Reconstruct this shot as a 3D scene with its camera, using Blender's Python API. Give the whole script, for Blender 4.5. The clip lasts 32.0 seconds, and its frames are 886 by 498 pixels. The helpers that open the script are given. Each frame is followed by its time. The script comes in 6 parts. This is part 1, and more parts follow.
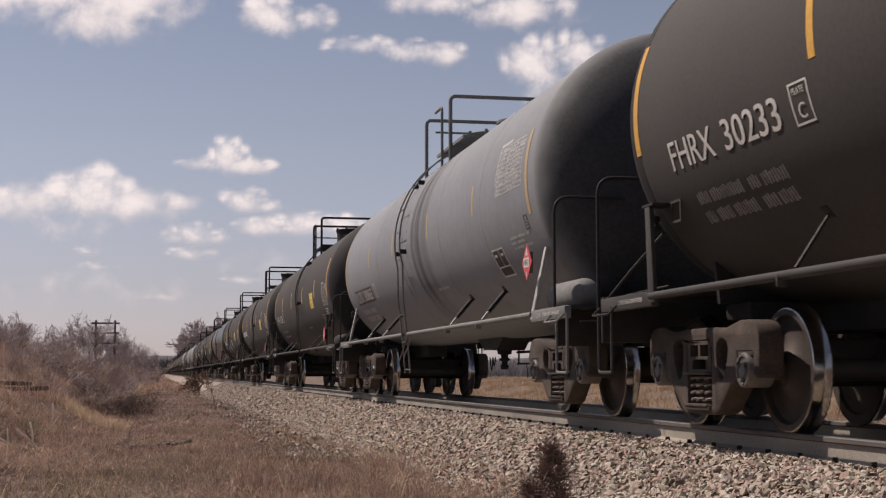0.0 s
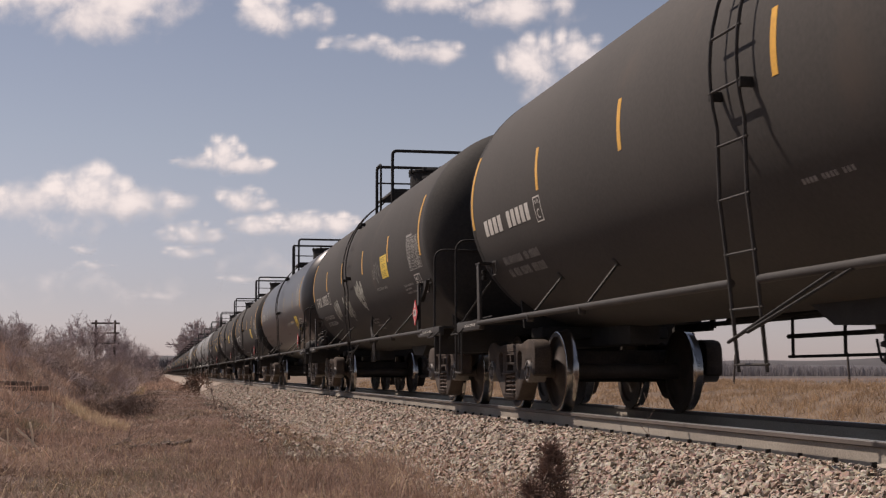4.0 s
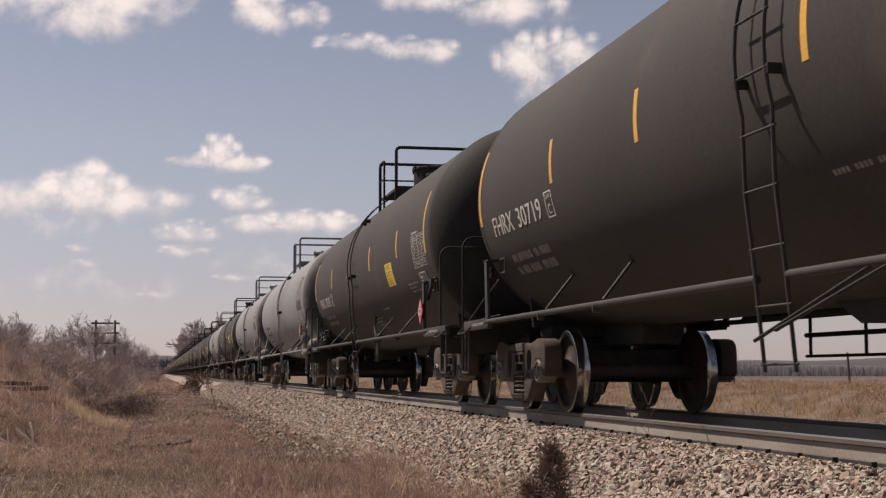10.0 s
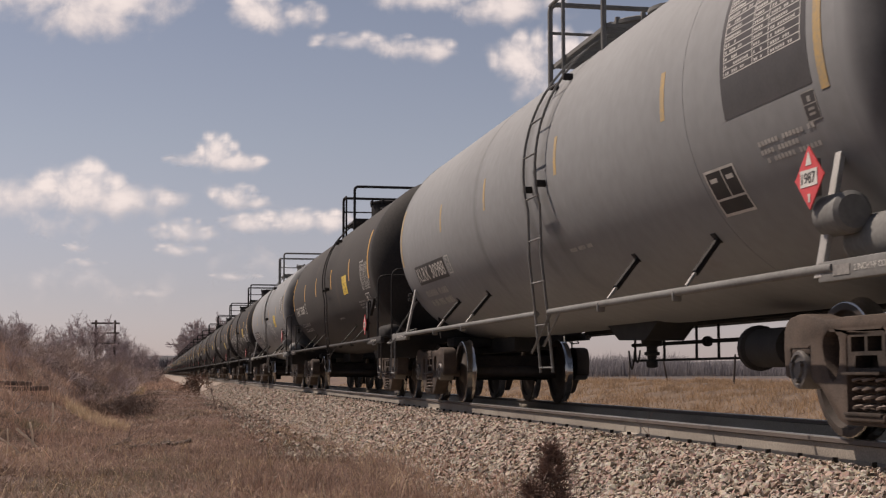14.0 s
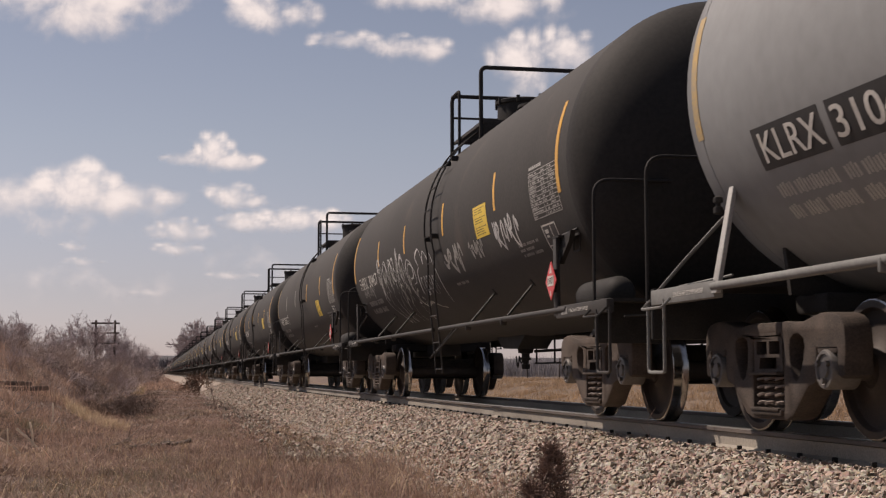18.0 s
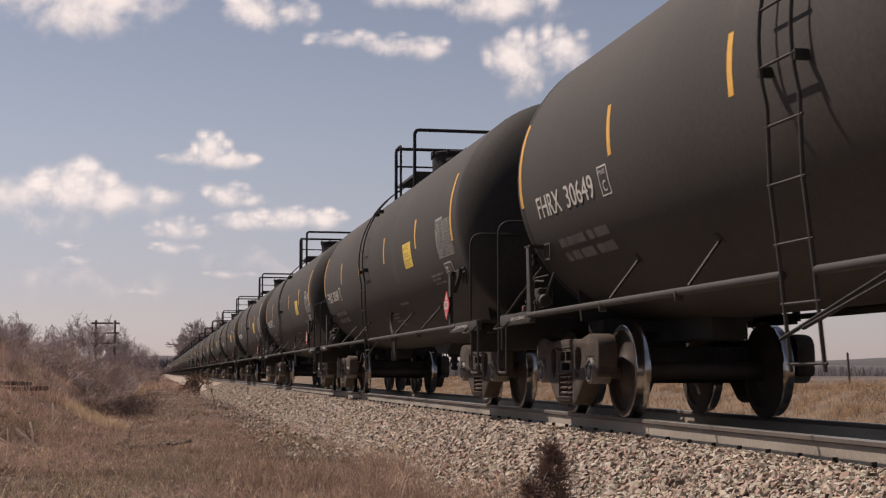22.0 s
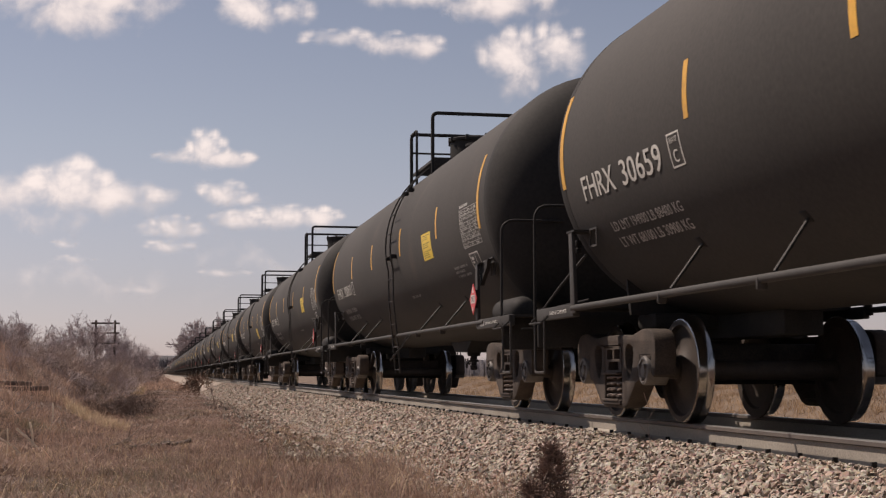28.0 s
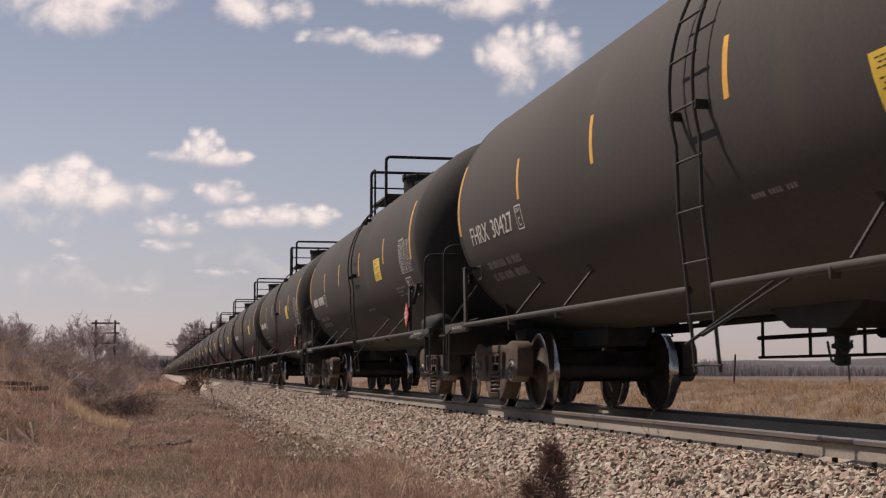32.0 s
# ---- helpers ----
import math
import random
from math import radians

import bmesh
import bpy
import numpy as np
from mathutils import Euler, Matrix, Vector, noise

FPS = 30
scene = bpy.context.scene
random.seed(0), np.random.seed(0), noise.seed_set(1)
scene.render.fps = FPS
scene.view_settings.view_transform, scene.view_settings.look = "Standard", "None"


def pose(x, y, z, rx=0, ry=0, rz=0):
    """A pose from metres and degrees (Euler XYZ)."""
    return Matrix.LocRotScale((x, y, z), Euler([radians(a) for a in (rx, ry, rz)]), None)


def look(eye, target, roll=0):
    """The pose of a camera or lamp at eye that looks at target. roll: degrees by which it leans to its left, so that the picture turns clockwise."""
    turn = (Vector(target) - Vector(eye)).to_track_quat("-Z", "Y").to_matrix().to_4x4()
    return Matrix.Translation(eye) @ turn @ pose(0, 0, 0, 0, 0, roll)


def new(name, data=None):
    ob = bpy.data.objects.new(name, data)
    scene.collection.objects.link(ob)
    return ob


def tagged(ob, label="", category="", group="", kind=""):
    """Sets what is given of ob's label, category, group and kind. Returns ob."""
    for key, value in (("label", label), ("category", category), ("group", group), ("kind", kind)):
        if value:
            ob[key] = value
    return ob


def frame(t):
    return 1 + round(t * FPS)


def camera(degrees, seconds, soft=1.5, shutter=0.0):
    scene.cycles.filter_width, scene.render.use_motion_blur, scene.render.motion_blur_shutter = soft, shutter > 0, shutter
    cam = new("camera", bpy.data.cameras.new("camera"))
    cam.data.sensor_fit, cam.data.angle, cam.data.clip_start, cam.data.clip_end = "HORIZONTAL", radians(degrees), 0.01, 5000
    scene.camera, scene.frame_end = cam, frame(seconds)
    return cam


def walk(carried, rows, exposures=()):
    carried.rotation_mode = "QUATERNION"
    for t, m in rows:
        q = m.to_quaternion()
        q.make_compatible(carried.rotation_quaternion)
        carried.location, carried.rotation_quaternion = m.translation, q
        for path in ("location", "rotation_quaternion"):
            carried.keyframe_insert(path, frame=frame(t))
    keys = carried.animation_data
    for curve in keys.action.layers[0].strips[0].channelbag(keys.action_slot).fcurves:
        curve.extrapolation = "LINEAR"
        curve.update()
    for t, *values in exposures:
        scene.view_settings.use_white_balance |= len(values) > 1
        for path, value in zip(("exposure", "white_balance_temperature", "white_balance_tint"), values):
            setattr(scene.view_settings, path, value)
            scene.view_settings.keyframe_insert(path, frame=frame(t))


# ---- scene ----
from mathutils import geometry

# Camera: still, low beside the ballast, looking along the line.
CAM_H = 0.437
cam = camera(34.71, 32.0, soft=1.25, shutter=0.05)
CAM = look((0, 0, CAM_H), (0.19622, 0.97668, CAM_H + 0.08716), -0.06)
walk(cam, [(0.0, CAM), (32.0, CAM)], [(0.0, -0.03, 6700, 20), (1.0, -0.14, 6700, 20), (3.0, -0.10, 6780, 20), (5.5, 0.02, 6950, 20), (12.0, 0.02, 6950, 20), (13.5, -0.10, 6950, 20), (17.0, -0.08, 6950, 20), (19.0, 0.02, 6950, 20), (32.0, 0.02, 6950, 20)])

# Track and train layout, metres: rail top is z = 0, trains run towards -y.
XC = 5.30            # track centre line
CAR = 18.069         # length over couplers
ZC, RT = 2.49, 1.533  # tank axis height and radius
AXLES = (6.102, 7.882)
TRUCK_SET = 0.13


def run(t):
    """Distance that the train has gone at t seconds."""
    return ((-3.3106e-05 * t + 7.7442e-03) * t + 11.99204) * t - 9.50105


# Slack and small differences of length along the train.
SLACK = {0: 0.04, 2: -0.13, 3: 0.03, 4: 0.05, 5: 0.05, 6: -0.13, 7: -0.10, 8: -0.08, 9: -0.06, 10: -0.04, 11: 0.03, 12: 0.10, 13: 0.05, 15: -0.04, 16: 0.0, 17: -0.05, 18: -0.03}


def car_y(k, t):
    return k * CAR - run(t) - 6.102 + SLACK.get(k, 0.0)


# Light
SUN_AZ, SUN_EL = -51.0, 53.0      # degrees from +y towards +x, and above the horizon
SUN_DIR = Vector((math.sin(radians(SUN_AZ)) * math.cos(radians(SUN_EL)), math.cos(radians(SUN_AZ)) * math.cos(radians(SUN_EL)), math.sin(radians(SUN_EL))))
world = bpy.data.worlds.new("sky")
scene.world = world
world.use_nodes = True
wn = world.node_tree
sky = wn.nodes.new("ShaderNodeTexSky")
sky.sky_type, sky.sun_disc = "NISHITA", False
sky.sun_elevation, sky.sun_rotation = radians(SUN_EL), radians(SUN_AZ)
sky.air_density, sky.dust_density, sky.ozone_density = 0.9, 0.35, 1.6
wn.nodes["Background"].inputs["Strength"].default_value = 0.075
hazy = wn.nodes.new("ShaderNodeHueSaturation")
wn.links.new(sky.outputs[0], hazy.inputs["Color"])
wsat, wval = wn.nodes.new("ShaderNodeMapRange"), wn.nodes.new("ShaderNodeMapRange")
for node, low, high in ((wsat, 0.54, 0.73), (wval, 1.0, 0.98)):
    node.inputs[1].default_value, node.inputs[2].default_value, node.inputs[3].default_value, node.inputs[4].default_value = 0.04, 0.28, low, high
wn.links.new(wsat.outputs[0], hazy.inputs["Saturation"])
wn.links.new(wval.outputs[0], hazy.inputs["Value"])
# a lilac haze low on the horizon
wdir, wsep, wmap, wmul = wn.nodes.new("ShaderNodeTexCoord"), wn.nodes.new("ShaderNodeSeparateXYZ"), wn.nodes.new("ShaderNodeMapRange"), wn.nodes.new("ShaderNodeMix")
wn.links.new(wdir.outputs["Generated"], wsep.inputs[0])
for node in (wmap, wsat, wval):
    wn.links.new(wsep.outputs["Z"], node.inputs[0])
wmap.inputs[1].default_value, wmap.inputs[2].default_value, wmap.inputs[3].default_value, wmap.inputs[4].default_value = 0.0, 0.16, 1.0, 0.0
wmul.data_type, wmul.blend_type = "RGBA", "MULTIPLY"
wmul.inputs[7].default_value = (0.96, 0.88, 0.97, 1)
wn.links.new(wmap.outputs[0], wmul.inputs[0])
wn.links.new(hazy.outputs[0], wmul.inputs[6])
wn.links.new(wmul.outputs[2], wn.nodes["Background"].inputs["Color"])
sun = new("sun", bpy.data.lights.new("sun", "SUN"))
sun.data.energy, sun.data.angle, sun.data.color = 5.0, radians(0.6), (1.0, 0.93, 0.83)
sun.matrix_world = look((0, 0, 50), Vector((0, 0, 50)) - SUN_DIR)


# ---- materials ----
def material(name, base, rough=0.6, metal=0.0, dark=None, scale=3.0, grain=60.0, bump=0.15, stretch=(1, 1, 1), spots=None, per_object=0.0, island=0.0, coat=0.0, spec=0.5, thin=0.0):
    """Principled surface with two scales of noise between base and dark, optional rusty spots, fine bump."""
    m = bpy.data.materials.new(name)
    m.use_nodes = True
    nt = m.node_tree
    N, Lk = nt.nodes, nt.links
    bs = N["Principled BSDF"]
    bs.inputs["Roughness"].default_value, bs.inputs["Metallic"].default_value = rough, metal
    bs.inputs["Coat Weight"].default_value = coat
    bs.inputs["Specular IOR Level"].default_value = spec
    tc = N.new("ShaderNodeTexCoord")
    mp = N.new("ShaderNodeMapping")
    mp.inputs["Scale"].default_value = stretch
    Lk.new(tc.outputs["Object"], mp.inputs[0])
    big, fine = N.new("ShaderNodeTexNoise"), N.new("ShaderNodeTexNoise")
    big.inputs["Scale"].default_value, big.inputs["Detail"].default_value = scale, 5
    fine.inputs["Scale"].default_value, fine.inputs["Detail"].default_value = grain, 3
    Lk.new(mp.outputs[0], big.inputs["Vector"])
    Lk.new(tc.outputs["Object"], fine.inputs["Vector"])
    mix = N.new("ShaderNodeMix")
    mix.data_type = "RGBA"
    d = dark or tuple(c * 0.6 for c in base)
    mix.inputs[6].default_value, mix.inputs[7].default_value = (*d, 1), (*base, 1)
    add = N.new("ShaderNodeMath")
    add.operation = "MULTIPLY_ADD"
    Lk.new(fine.outputs["Fac"], add.inputs[0])
    add.inputs[1].default_value = 0.8
    Lk.new(big.outputs["Fac"], add.inputs[2])
    rmp = N.new("ShaderNodeMapRange")
    rmp.inputs[1].default_value, rmp.inputs[2].default_value = 0.6, 1.2
    Lk.new(add.outputs[0], rmp.inputs[0])
    fac = rmp.outputs[0]
    if per_object or island:
        vary = N.new("ShaderNodeObjectInfo") if per_object else N.new("ShaderNodeNewGeometry")
        out = vary.outputs["Random"] if per_object else vary.outputs["Random Per Island"]
        ma = N.new("ShaderNodeMath")
        ma.operation = "MULTIPLY_ADD"
        Lk.new(out, ma.inputs[0])
        ma.inputs[1].default_value = per_object or island
        sub = N.new("ShaderNodeMath")
        sub.operation = "SUBTRACT"
        Lk.new(fac, ma.inputs[2])
        Lk.new(ma.outputs[0], sub.inputs[0])
        sub.inputs[1].default_value = (per_object or island) / 2
        fac = sub.outputs[0]
    Lk.new(fac, mix.inputs[0])
    col = mix.outputs[2]
    if spots:
        sp = N.new("ShaderNodeTexNoise")
        sp.inputs["Scale"].default_value, sp.inputs["Detail"].default_value = spots[1], 6
        Lk.new(mp.outputs[0], sp.inputs["Vector"])
        sr = N.new("ShaderNodeMapRange")
        sr.inputs[1].default_value, sr.inputs[2].default_value = spots[2], spots[2] + 0.12
        Lk.new(sp.outputs["Fac"], sr.inputs[0])
        m2 = N.new("ShaderNodeMix")
        m2.data_type = "RGBA"
        Lk.new(sr.outputs[0], m2.inputs[0])
        Lk.new(col, m2.inputs[6])
        m2.inputs[7].default_value = (*spots[0], 1)
        col = m2.outputs[2]
    Lk.new(col, bs.inputs["Base Color"])
    if thin:
        tr, ms = N.new("ShaderNodeBsdfTranslucent"), N.new("ShaderNodeMixShader")
        ms.inputs[0].default_value = thin
        Lk.new(col, tr.inputs["Color"])
        Lk.new(bs.outputs[0], ms.inputs[1])
        Lk.new(tr.outputs[0], ms.inputs[2])
        Lk.new(ms.outputs[0], N["Material Output"].inputs["Surface"])
    if bump:
        bp = N.new("ShaderNodeBump")
        bp.inputs["Strength"].default_value, bp.inputs["Distance"].default_value = bump, 0.01
        Lk.new(fine.outputs["Fac"], bp.inputs["Height"])
        Lk.new(bp.outputs[0], bs.inputs["Normal"])
    return m


M_BLACK = material("tank_black", (0.059, 0.053, 0.047), 0.78, spec=0.28, dark=(0.037, 0.034, 0.0305), scale=0.9, grain=25, bump=0.03, stretch=(1, 0.6, 0.3), per_object=0.5, spots=((0.070, 0.057, 0.047), 1.8, 0.64))
M_GLOSS = material("tank_gloss", (0.050, 0.045, 0.041), 0.33, spec=0.5, dark=(0.030, 0.028, 0.026), scale=0.8, grain=30, bump=0.01, stretch=(1, 0.5, 0.3))
M_GREY = material("tank_grey", (0.222, 0.232, 0.242), 0.64, spec=0.42, dark=(0.172, 0.178, 0.183), scale=0.9, grain=7, bump=0.006, stretch=(1, 0.6, 0.3), spots=((0.15, 0.135, 0.12), 1.1, 0.66))
M_PALE = material("tank_pale", (0.245, 0.252, 0.249), 0.66, spec=0.42, dark=(0.195, 0.199, 0.195), scale=0.9, grain=7, bump=0.006, stretch=(1, 0.6, 0.3), spots=((0.18, 0.155, 0.13), 1.1, 0.68))
# Tank head colours: darker than the shells, with the heads' shade put in.
M_HEADSHADE = material("sooty_head", (0.034, 0.031, 0.028), 0.75, spec=0.2, dark=(0.018, 0.017, 0.016), scale=1.2, grain=25, bump=0.02)
M_HEADSHADEG = material("sooty_grey_head", (0.062, 0.062, 0.064), 0.75, spec=0.2, dark=(0.03, 0.03, 0.031), scale=1.2, grain=25, bump=0.02)


def shade_rim(m, paint):
    """Lets the painted shade thin out to the shell paint near the head's rim."""
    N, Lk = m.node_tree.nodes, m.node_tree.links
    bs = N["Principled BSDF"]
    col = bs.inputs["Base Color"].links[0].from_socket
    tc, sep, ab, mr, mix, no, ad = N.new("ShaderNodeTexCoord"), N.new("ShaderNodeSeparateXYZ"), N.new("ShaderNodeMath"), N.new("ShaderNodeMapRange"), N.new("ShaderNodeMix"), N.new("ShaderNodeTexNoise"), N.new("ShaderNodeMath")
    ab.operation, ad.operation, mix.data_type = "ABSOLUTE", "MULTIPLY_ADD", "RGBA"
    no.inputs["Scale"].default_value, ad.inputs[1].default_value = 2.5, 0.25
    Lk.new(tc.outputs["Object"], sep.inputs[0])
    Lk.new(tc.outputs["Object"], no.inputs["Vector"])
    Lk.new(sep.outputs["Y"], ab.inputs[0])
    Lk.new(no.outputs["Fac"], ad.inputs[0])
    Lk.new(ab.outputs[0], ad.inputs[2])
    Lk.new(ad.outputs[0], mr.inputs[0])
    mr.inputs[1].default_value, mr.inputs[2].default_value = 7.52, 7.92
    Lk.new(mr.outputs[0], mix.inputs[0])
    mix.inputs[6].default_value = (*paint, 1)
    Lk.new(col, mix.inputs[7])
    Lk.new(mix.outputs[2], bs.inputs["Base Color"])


shade_rim(M_HEADSHADEG, (0.215, 0.22, 0.22))


def stain_material():
    """Thin dark spill, patchy, fading to its edges."""
    m = bpy.data.materials.new("spill_stain")
    m.use_nodes = True
    N, Lk = m.node_tree.nodes, m.node_tree.links
    bs = N["Principled BSDF"]
    bs.inputs["Base Color"].default_value, bs.inputs["Roughness"].default_value = (0.085, 0.075, 0.065, 1), 0.7
    at, tc, mp, no, mul, tr, ms = N.new("ShaderNodeAttribute"), N.new("ShaderNodeTexCoord"), N.new("ShaderNodeMapping"), N.new("ShaderNodeTexNoise"), N.new("ShaderNodeMath"), N.new("ShaderNodeBsdfTransparent"), N.new("ShaderNodeMixShader")
    at.attribute_name, mul.operation = "fade", "MULTIPLY"
    mp.inputs["Scale"].default_value = (1, 9, 0.8)
    no.inputs["Scale"].default_value, no.inputs["Detail"].default_value = 1.6, 5
    Lk.new(tc.outputs["Object"], mp.inputs[0])
    Lk.new(mp.outputs[0], no.inputs["Vector"])
    Lk.new(at.outputs["Fac"], mul.inputs[0])
    Lk.new(no.outputs["Fac"], mul.inputs[1])
    Lk.new(mul.outputs[0], ms.inputs[0])
    Lk.new(tr.outputs[0], ms.inputs[1])
    Lk.new(bs.outputs[0], ms.inputs[2])
    Lk.new(ms.outputs[0], N["Material Output"].inputs["Surface"])
    return m


M_STAIN = stain_material()
M_OLDYELLOW = material("worn_yellow", (0.50, 0.32, 0.10), 0.6, dark=(0.30, 0.25, 0.17), scale=9, grain=40, bump=0.0)
M_STEEL = material("frame_black", (0.042, 0.039, 0.036), 0.7, spec=0.15, dark=(0.022, 0.021, 0.020), scale=4, grain=60, bump=0.05)
M_PALEFRAME = material("frame_pale", (0.42, 0.41, 0.38), 0.6, dark=(0.26, 0.25, 0.23), scale=4, grain=60, bump=0.05)
M_GFRAME = material("frame_grey", (0.20, 0.20, 0.188), 0.7, spec=0.2, dark=(0.135, 0.133, 0.125), scale=3, grain=25, bump=0.03)
M_WORN = material("worn_black_paint", (0.056, 0.051, 0.046), 0.65, spec=0.25, dark=(0.036, 0.033, 0.030), scale=5, grain=60, bump=0.05)
M_SPRING = material("spring_steel", (0.20, 0.155, 0.125), 0.6, dark=(0.09, 0.07, 0.058), scale=8, grain=60, bump=0.05)
M_CAST = material("cast_steel", (0.094, 0.071, 0.056), 0.8, spec=0.25, dark=(0.031, 0.025, 0.021), scale=5, grain=70, bump=0.15, per_object=0.5)
M_RUSTRED = material("rust_red_paint", (0.15, 0.055, 0.04), 0.7, dark=(0.08, 0.035, 0.028), scale=8, grain=50, bump=0.05)
M_WHEEL = material("wheel_plate", (0.065, 0.050, 0.041), 0.65, spec=0.3, dark=(0.034, 0.028, 0.024), scale=7, grain=60, bump=0.05)
M_CAP = material("bearing_cap", (0.14, 0.13, 0.12), 0.5, metal=0.3, dark=(0.09, 0.08, 0.07), scale=8, grain=50, bump=0.05)
M_TREAD = material("wheel_tread", (0.42, 0.40, 0.375), 0.17, metal=1.0, dark=(0.26, 0.245, 0.23), scale=9, grain=40, bump=0.0)
M_RSIDE = material("rail_head_side", (0.13, 0.105, 0.09), 0.7, dark=(0.07, 0.058, 0.05), scale=4, grain=70, bump=0.1, stretch=(1, 0.3, 1))
M_RAIL = material("rail_side", (0.36, 0.325, 0.27), 0.75, spec=0.2, dark=(0.18, 0.155, 0.13), scale=2.2, grain=70, bump=0.08, stretch=(1, 0.3, 1))
M_RHEAD = material("rail_head", (0.50, 0.49, 0.47), 0.3, metal=0.85, dark=(0.33, 0.31, 0.29), scale=5, grain=40, bump=0.0, stretch=(1, 0.2, 1))
M_TIE = material("tie_wood", (0.38, 0.325, 0.225), 0.85, dark=(0.16, 0.13, 0.095), scale=5, grain=50, bump=0.3, stretch=(0.3, 2, 2), per_object=0.4)
M_STONE = material("ballast_stone", (0.50, 0.40, 0.335), 0.85, dark=(0.24, 0.185, 0.155), scale=9, grain=50, bump=0.2, island=1.2)
def tint_by_piece(m, colours, grain=45.0):
    """Gives every loose piece of a mesh one of the colours."""
    N, Lk = m.node_tree.nodes, m.node_tree.links
    ge, ramp = N.new("ShaderNodeNewGeometry"), N.new("ShaderNodeValToRGB")
    el = ramp.color_ramp.elements
    while len(el) < len(colours):
        el.new(0.5)
    for i, c in enumerate(colours):
        el[i].position, el[i].color = i / (len(colours) - 1), (*c, 1)
    no, mul = N.new("ShaderNodeTexNoise"), N.new("ShaderNodeMix")
    no.inputs["Scale"].default_value, no.inputs["Detail"].default_value = grain, 4
    mul.data_type, mul.blend_type = "RGBA", "MULTIPLY"
    mul.inputs[0].default_value = 0.5
    tc = N.new("ShaderNodeTexCoord")
    Lk.new(tc.outputs["Object"], no.inputs["Vector"])
    Lk.new(ge.outputs["Random Per Island"], ramp.inputs[0])
    Lk.new(ramp.outputs[0], mul.inputs[6])
    Lk.new(no.outputs["Color"], mul.inputs[7])
    Lk.new(mul.outputs[2], N["Principled BSDF"].inputs["Base Color"])
    return m


tint_by_piece(M_STONE, ((0.206, 0.170, 0.139), (0.511, 0.433, 0.342), (0.461, 0.305, 0.244), (0.576, 0.526, 0.426), (0.313, 0.271, 0.217), (0.511, 0.365, 0.292), (0.642, 0.602, 0.503), (0.378, 0.247, 0.196), (0.543, 0.466, 0.360)))
M_BED = material("ballast_bed", (0.33, 0.265, 0.212), 0.9, dark=(0.17, 0.135, 0.107), scale=18, grain=40, bump=0.6)
M_SOIL = material("soil", (0.165, 0.112, 0.085), 0.95, dark=(0.072, 0.048, 0.038), scale=1.2, grain=22, bump=0.6)
M_GRASS = material("dry_grass", (0.46, 0.32, 0.252), 0.85, dark=(0.145, 0.097, 0.077), scale=0.7, grain=3, bump=0.0, island=0.9, thin=0.25, spots=((0.25, 0.215, 0.145), 0.5, 0.58))
M_REED = material("reddish_grass", (0.50, 0.345, 0.26), 0.85, dark=(0.20, 0.13, 0.10), scale=0.9, grain=4, bump=0.0, island=0.8, thin=0.3)
M_TAN = material("tan_grass", (0.46, 0.335, 0.20), 0.85, dark=(0.24, 0.17, 0.10), scale=0.4, grain=3, bump=0.0, island=0.8, thin=0.45)
M_FIELD = material("meadow_grass", (0.50, 0.345, 0.21), 0.85, dark=(0.22, 0.15, 0.098), scale=1.1, grain=6, bump=0.0, island=0.5, thin=0.5)
# Stick wood, made translucent only to brighten its shaded side.
M_PALEWOOD = material("bleached_stalk", (0.86, 0.78, 0.68), 0.8, dark=(0.66, 0.57, 0.48), scale=6, grain=40, bump=0.1, thin=0.5)
M_OLIVE = material("olive_grass", (0.30, 0.265, 0.19), 0.85, dark=(0.15, 0.125, 0.09), scale=0.7, grain=3, bump=0.0, island=0.8, thin=0.3)
M_TWIG = material("twig", (0.42, 0.315, 0.265), 0.85, dark=(0.22, 0.16, 0.135), scale=2, grain=20, bump=0.0, island=0.6)
M_BARK = material("bark", (0.15, 0.115, 0.09), 0.9, dark=(0.08, 0.06, 0.05), scale=3, grain=30, bump=0.3)
M_JUNIPER = material("dead_juniper", (0.30, 0.20, 0.16), 0.85, dark=(0.12, 0.08, 0.066), scale=6, grain=30, bump=0.0, island=0.8)
M_OLDWOOD = material("old_wood", (0.24, 0.185, 0.15), 0.9, dark=(0.09, 0.07, 0.058), scale=4, grain=40, bump=0.3, stretch=(1, 8, 8))
M_YELLOW = material("reflective_yellow", (0.74, 0.40, 0.055), 0.5, dark=(0.52, 0.27, 0.04), scale=4, grain=30, bump=0.0, per_object=0.6)
M_NOTICE = material("notice_yellow", (0.78, 0.56, 0.06), 0.5, dark=(0.66, 0.45, 0.05), scale=5, grain=30, bump=0.0)
M_WHITE = material("white_stencil", (0.66, 0.64, 0.58), 0.6, dark=(0.46, 0.44, 0.40), scale=6, grain=40, bump=0.0)
M_TABLE = material("table_stencil", (0.50, 0.485, 0.44), 0.6, dark=(0.33, 0.315, 0.29), scale=6, grain=40, bump=0.0)
M_DULL = material("dull_stencil", (0.36, 0.345, 0.31), 0.7, dark=(0.20, 0.19, 0.175), scale=9, grain=50, bump=0.0)
M_FAINT = material("faded_stencil", (0.30, 0.285, 0.26), 0.7, dark=(0.11, 0.105, 0.098), scale=9, grain=50, bump=0.0)
M_SEAM = material("weld_seam", (0.226, 0.232, 0.235), 0.64, dark=(0.186, 0.19, 0.19), scale=5, grain=30, bump=0.1)
M_INK = material("black_plate", (0.035, 0.033, 0.03), 0.6, dark=(0.02, 0.02, 0.02), scale=6, grain=40, bump=0.0)
